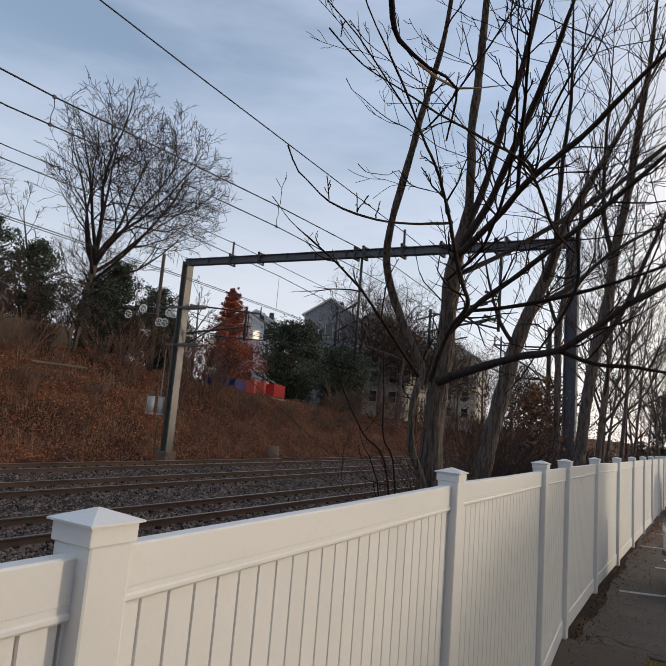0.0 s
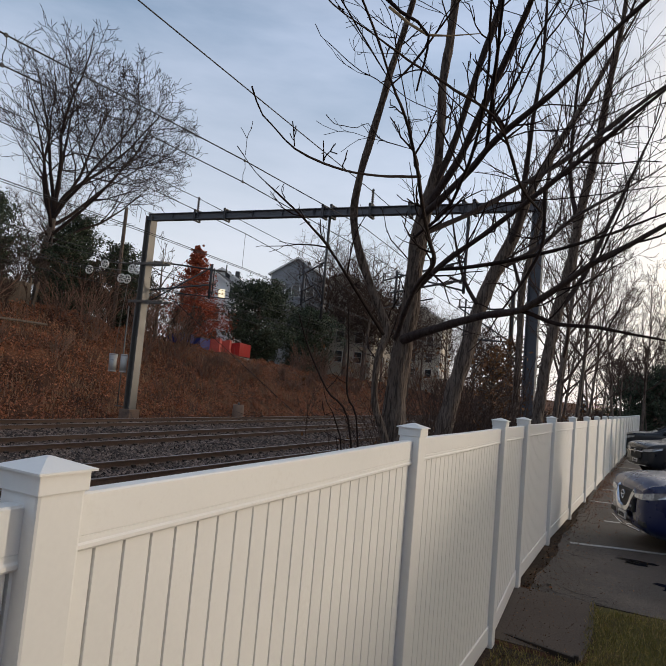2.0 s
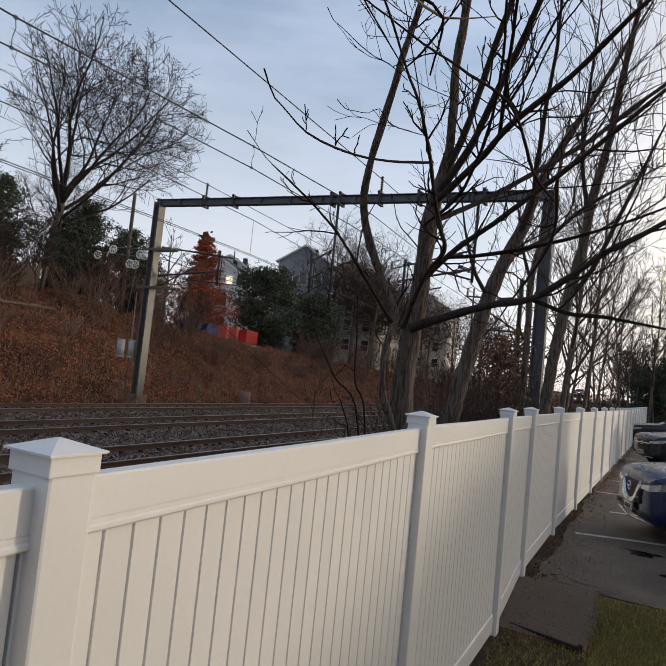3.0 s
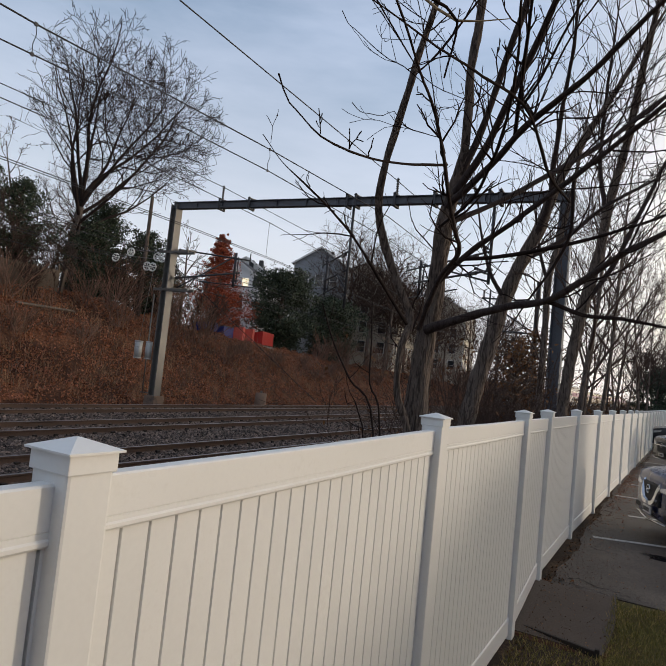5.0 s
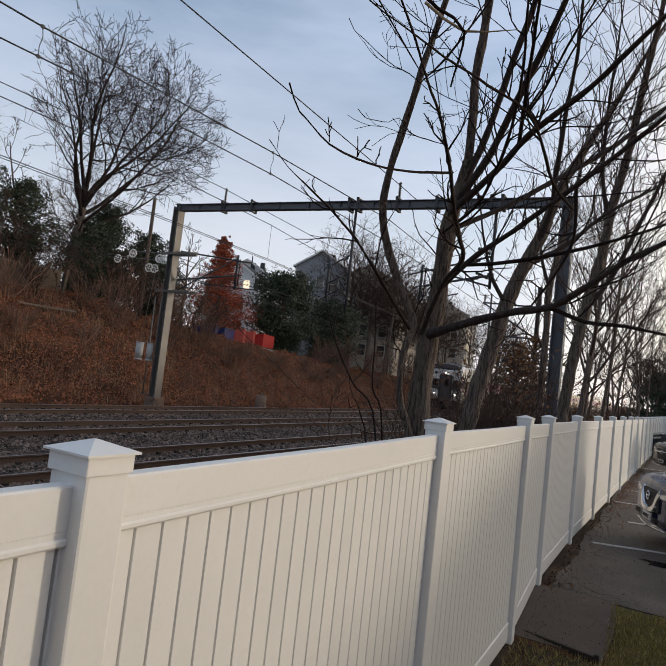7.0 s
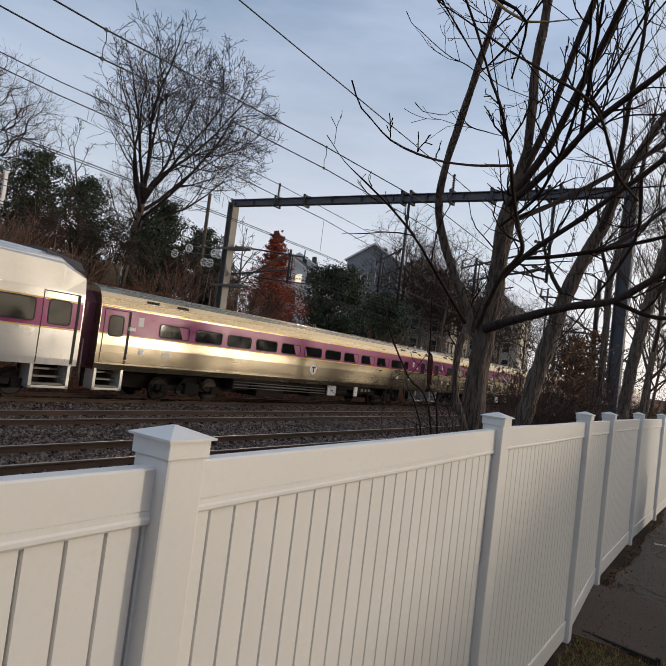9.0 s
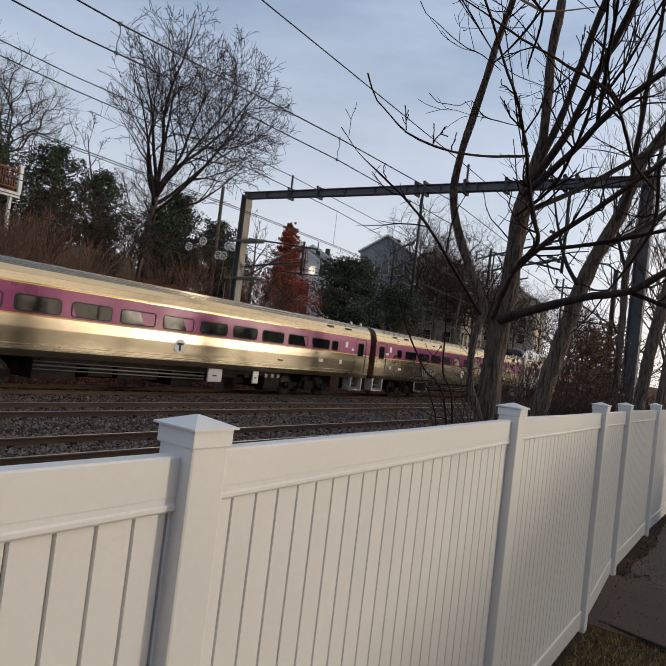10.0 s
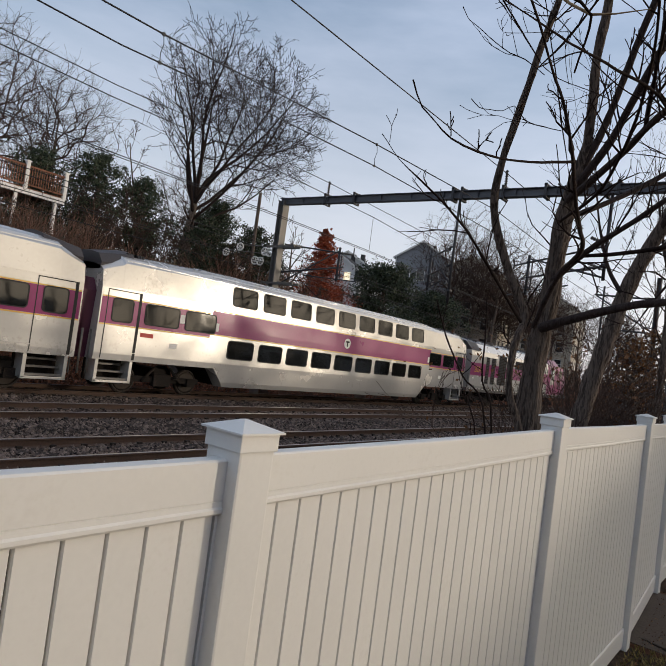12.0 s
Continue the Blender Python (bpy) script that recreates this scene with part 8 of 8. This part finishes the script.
def locomotive():
    t = thing("locomotive", pose(TRACKS["far"], 300, RAIL_Z), "grey and purple diesel locomotive pushing at the rear of the train", "locomotive")
    L = 20.4
    side = [(1.2, 1.45), (3.3, 1.45), (3.75, 1.40)]
    prof = [(1.42, 1.25), (1.48, 1.4), (1.48, 3.4), (1.40, 3.72), (0.95, 4.2), (0.4, 4.42), (0, 4.45)]
    full = prof + [(-x, z) for x, z in reversed(prof[:-1])]
    bm = bmesh.new()
    loft(bm, [[(x, y, z) for x, z in full] for y in (0.6, 15.2)])
    part("hood", bm, SILVER, t, "silver-grey engine hood")
    bm = bmesh.new()
    loft(bm, [[(x * 0.99, y, min(z, 4.2)) for x, z in full] for y in (15.2, 18.0)] + [[(x * 0.97, 19.3, min(z, 3.7)) for x, z in full]] + [[(x * 0.9, 20.2, min(z, 2.6)) for x, z in full]])
    part("cab", bm, (PURPLE,), t, "dark purple cab with a sloped nose")
    bm = bmesh.new()
    for s in (-1, 1):
        box(bm, s * 1.482 - 0.006, s * 1.482 + 0.006, 0.62, 15.2, 2.10, 2.92)
    part("purple_band", bm, PURPLE, t)
    bm = bmesh.new()
    box(bm, 1.476, 1.486, 16.0, 16.9, 2.1, 3.4, 0.0)
    part("white_panel", bm, SILVER, t)
    bm = bmesh.new()
    box(bm, 1.42, 1.46, 17.9, 18.9, 2.75, 3.4, 0.03)
    w = part("cab_window", bm, GALV, t)
    bm = bmesh.new()
    box(bm, 1.45, 1.468, 17.98, 18.82, 2.82, 3.33, 0.02)
    part("glass", bm, TRAIN_GLASS, w)
    for y0, y1, z0, z1 in ((2.9, 3.4, 1.6, 3.4), (3.8, 4.4, 1.6, 3.4), (5.0, 6.3, 1.6, 3.7), (8.0, 10.5, 2.9, 3.5), (11.0, 13.8, 2.9, 3.5)):
        bm = bmesh.new()
        box(bm, 1.486, 1.50, y0, y1, z0, z1, 0.0)
        g = part("grille_panel", bm, DARK_STEEL, t)
        bm = bmesh.new()
        k = z0 + 0.08
        while k < z1 - 0.05:
            box(bm, 1.50, 1.515, y0 + 0.03, y1 - 0.03, k, k + 0.03)
            k += 0.11
        part("louvre", bm, UNDER, g)
    bm = bmesh.new()
    box(bm, -1.5, 1.5, 0.3, 20.3, 1.0, 1.28, 0.03)
    part("frame_sill", bm, GALV, t)
    bm = bmesh.new()
    for k in range(36):
        box(bm, 1.5, 1.51, 0.6 + k * 0.5, 0.8 + k * 0.5, 1.20, 1.25)
    part("sill_marks", bm, WHITE_TRIM, t)
    bm = bmesh.new()
    box(bm, -1.2, 1.2, 7.6, 12.8, 0.45, 1.0, 0.08)
    part("fuel_tank", bm, UNDER, t)
    bm = bmesh.new()
    for y in (3.0, 5.6, 9.0, 12.5):
        rod(bm, (0, y, 4.4), (0, y, 4.56), 0.55, 20)
    part("roof_fan", bm, ROOF_DARK, t)
    bm = bmesh.new()
    loft(bm, [[(x, yy, z) for x, z in ((-1.46, 3.73), (1.46, 3.73), (0.97, 4.24), (0, 4.5), (-0.97, 4.24))] for yy in (0.58, 2.0)])
    part("roof_end", bm, ROOF_DARK, t)
    bogie(t, 4.0, 2.8)
    bogie(t, 16.4, 2.8)
    bm = bmesh.new()
    rod(bm, (0, -0.1, 0.85), (0, 0.6, 0.85), 0.12, 10)
    part("coupler", bm, UNDER, t)
    for y0 in (0.5, 20.0):
        bm = bmesh.new()
        for s in (1.4, 1.1):
            rod(bm, (s, y0, 0.5), (s, y0, 2.2), 0.025, 6)
        part("handrail", bm, GALV, t)
    # fleet number
    cu = bpy.data.curves.new("number", "FONT")
    cu.body, cu.size, cu.extrude = "2034", 0.56, 0.004
    tmp = bpy.data.objects.new("number", cu)
    me = bpy.data.meshes.new_from_object(tmp)
    me.materials.append(YELLOW)
    o = new("number", me)
    o.parent = t
    o.matrix_local = Matrix.Translation((1.496, 1.15, 2.32)) @ Euler((radians(90), 0, radians(90))).to_matrix().to_4x4()
    bpy.data.objects.remove(tmp)
    return t


TRAIN = [bilevel("silver double-deck driving coach with a purple band, leading the train", 0, True),
         coach(STAINLESS, "stainless single-deck coach with a purple window band", 1),
         coach(STAINLESS, "stainless single-deck coach with a purple window band", 2),
         coach(STAINLESS, "stainless single-deck coach with sprayed scrawl on its side", 3, True),
         bilevel("silver double-deck coach with a purple band", 4),
         bilevel("silver double-deck coach with a purple band", 5),
         locomotive()]

# ---------------------------------------------------------------- parked cars
def smooth_rows(p, n):
    """Rows filled in between by a smooth run through them."""
    q = np.vstack((2 * p[0] - p[1], p, 2 * p[-1] - p[-2]))
    out = []
    for i in range(1, len(q) - 2):
        a, b, c, d = q[i - 1], q[i], q[i + 1], q[i + 2]
        for t in np.arange(n) / n:
            out.append(0.5 * (2 * b + (c - a) * t + (2 * a - 5 * b + 4 * c - d) * t * t + (3 * b - a - 3 * c + d) * t ** 3))
    out.append(p[-1])
    return [tuple(float(v) for v in r) for r in out]


def parked_car(label, m, paint, wide_grille):
    """A parked SUV; its nose points along -y in its own space, its base at the middle of the nose."""
    t = thing("parked_car", m, label, "car", "parked cars")
    L = 4.6
    # sections along the car: y, half width, sill, shoulder height, roof half width, roof height
    secs = [(0.00, 0.66, 0.34, 0.84, 0.58, 0.89), (0.05, 0.78, 0.28, 0.90, 0.68, 0.96), (0.22, 0.88, 0.22, 0.95, 0.75, 1.03), (0.55, 0.92, 0.22, 0.99, 0.79, 1.08),
            (1.15, 0.92, 0.22, 1.03, 0.78, 1.14), (1.30, 0.92, 0.22, 1.04, 0.76, 1.18), (1.95, 0.92, 0.22, 1.05, 0.66, 1.58), (2.4, 0.92, 0.22, 1.05, 0.64, 1.68),
            (3.4, 0.92, 0.22, 1.06, 0.64, 1.68), (4.1, 0.90, 0.24, 1.06, 0.62, 1.58), (4.5, 0.84, 0.30, 1.02, 0.60, 1.20), (4.6, 0.78, 0.36, 0.95, 0.58, 1.0)]
    cols = np.array(secs).T
    ys = np.concatenate((np.linspace(0, 0.6, 14), np.linspace(0.7, L, 30)))
    blur = [np.mean([np.interp(np.clip(ys + o * np.minimum(0.22, 0.4 * ys + 0.005), 0, L), cols[0], c) for o in np.linspace(-1, 1, 9)], axis=0) for c in cols[1:]]
    secs = list(zip(ys, *blur))
    rings = []
    for y, w, lo, sh, rw, rz in secs:
        half = [(w * 0.86, lo), (w, lo + 0.1), (w + 0.01, (lo + sh) / 2), (w * 0.985, sh), (rw + (w - rw) * 0.35, sh + (rz - sh) * 0.55), (rw, rz - 0.03), (rw * 0.6, rz)]
        half = smooth_rows(np.array(half), 4)
        rings.append([(x, y, z) for x, z in half] + [(-x, y, z) for x, z in reversed(half)])
    bm = bmesh.new()
    loft(bm, rings)
    bmesh.ops.recalc_face_normals(bm, faces=bm.faces)
    for f in bm.faces:
        f.smooth = True
    body = part("body", bm, paint, t, "glossy car body")
    # glass
    bm = bmesh.new()
    loft(bm, [[(-0.72, 1.32, 1.19), (0.72, 1.32, 1.19), (0.72, 1.34, 1.23), (-0.72, 1.34, 1.23)], [(-0.60, 1.93, 1.545), (0.60, 1.93, 1.545), (0.60, 1.95, 1.60), (-0.60, 1.95, 1.60)]])
    part("windscreen", bm, HOUSE_GLASS, t)
    for s in (-1, 1):
        bm = bmesh.new()
        loft(bm, [[(s * 0.905, y, 1.07), (s * 0.72, y2, 1.55), (s * 0.70, y2, 1.55), (s * 0.88, y, 1.07)] for y, y2 in ((1.55, 2.05), (2.5, 2.5), (3.9, 3.7))])
        part("side_window", bm, HOUSE_GLASS, t)
        # headlight, slanting back
        bm = bmesh.new()
        loft(bm, [[(s * 0.40, -0.03, 0.74), (s * 0.40, -0.03, 0.79), (s * 0.42, 0.06, 0.80), (s * 0.42, 0.06, 0.74)], [(s * 0.66, -0.012, 0.74), (s * 0.67, -0.006, 0.83), (s * 0.66, 0.12, 0.84), (s * 0.64, 0.12, 0.74)],
                  [(s * 0.83, 0.075, 0.77), (s * 0.835, 0.09, 0.87), (s * 0.80, 0.20, 0.88), (s * 0.78, 0.20, 0.77)], [(s * 0.925, 0.33, 0.84), (s * 0.92, 0.36, 0.91), (s * 0.88, 0.42, 0.91), (s * 0.88, 0.42, 0.84)]])
        bmesh.ops.recalc_face_normals(bm, faces=bm.faces)
        part("headlight", bm, LAMP_LENS, t, "clear headlight lens")
        bm = bmesh.new()
        box(bm, s * 0.62 - 0.12, s * 0.62 + 0.12, -0.005, 0.12, 0.36, 0.44, 0.02)
        part("fog_lamp", bm, RUBBER, t)
        bm = bmesh.new()
        box(bm, s * 1.02 - 0.09, s * 1.02 + 0.09, 1.55, 1.72, 1.08, 1.22, 0.04)
        part("wing_mirror", bm, paint, t)
    bm = bmesh.new()
    box(bm, -0.36, 0.36, -0.035, 0.06, 0.50, 0.82, 0.02)
    grille = part("grille", bm, RUBBER, t, "black grille")
    bm = bmesh.new()
    if wide_grille:
        run = smooth_rows(np.array([(-0.36, -0.012, 0.81), (-0.32, -0.045, 0.71), (-0.25, -0.06, 0.58), (-0.12, -0.065, 0.52), (0.12, -0.065, 0.52), (0.25, -0.06, 0.58), (0.32, -0.045, 0.71), (0.36, -0.012, 0.81)]), 4)
        loft(bm, [[(x * k, y + d, z + (1 - k) * 0.5) for k, d in ((1.08, 0.02), (1.05, -0.012), (0.93, -0.012), (0.90, 0.02))] for x, y, z in run])
        bmesh.ops.recalc_face_normals(bm, faces=bm.faces)
    else:
        rod(bm, (-0.5, -0.04, 0.72), (0.5, -0.04, 0.72), 0.022, 8)
    part("chrome_strip", bm, CHROME, grille, "bright chrome grille surround")
    bm = bmesh.new()
    ring(bm, (0, -0.062, 0.72), (0, 1, 0), 0.062, 0.010, 20)
    rod(bm, (-0.07, -0.065, 0.72), (0.07, -0.065, 0.72), 0.012, 6)
    part("emblem", bm, CHROME, grille)
    bm = bmesh.new()
    box(bm, -0.16, 0.16, -0.075, -0.05, 0.36, 0.47, 0.006)
    plate = part("number_plate", bm, PLATE, t)
    bm = bmesh.new()
    for k in range(6):
        box(bm, -0.12 + k * 0.042, -0.095 + k * 0.042, -0.079, -0.074, 0.385, 0.445)
    part("plate_bars", bm, DARK_STEEL, plate)
    bm = bmesh.new()
    rod(bm, (-0.62, 0.0, 0.29), (0, -0.055, 0.27), 0.018, 6)
    rod(bm, (0.62, 0.0, 0.29), (0, -0.055, 0.27), 0.018, 6)
    part("bumper_trim", bm, CHROME, t)
    for s in (-1, 1):
        for y in (0.9, 3.65):
            bm = bmesh.new()
            ring(bm, (s * 0.84, y, 0.35), (1, 0, 0), 0.26, 0.09, 24)
            w = part("wheel", bm, RUBBER, t)
            bm = bmesh.new()
            c = Vector((s * 0.87, y, 0.35))
            ring(bm, c, (1, 0, 0), 0.20, 0.022, 20)
            for k in range(5):
                a = 2 * math.pi * k / 5
                rod(bm, c, c + Vector((s * 0.03, 0.2 * math.cos(a), 0.2 * math.sin(a))), 0.028, 6)
            part("rim", bm, CHROME, w)
            bm = bmesh.new()
            ring(bm, (s * 0.88, y, 0.35), (1, 0, 0), 0.37, 0.05, 24)
            part("wheel_arch", bm, RUBBER, t)
    return t


parked_car("dark blue SUV with a chrome grille parked in a bay", pose(-0.15, 10.72, 0.014, 0, 0, -71), CAR_BLUE, True)
parked_car("black SUV parked in a bay with its nose to the fence", pose(-0.10, 23.0, 0.014, 0, 0, -64), CAR_BLACK, False)
parked_car("charcoal SUV parked broadside to the fence", pose(-0.72, 32.6, 0.014, 0, 0, -86), CAR_BLACK, False)


build_tracks()
build_fence()


# ---------------------------------------------------------------- what moves
def motions():
    # the train runs towards -y at a steady 35 m/s
    for n, car in enumerate(TRAIN):
        walk(car, [(t, pose(TRACKS["far"], 31.5 - 35.2 * (t - 7.7) + 25.9 * n, RAIL_Z)) for t in (0.0, 2.0, 4.0, 6.0, 8.0, 10.0, 12.0)])


motions()
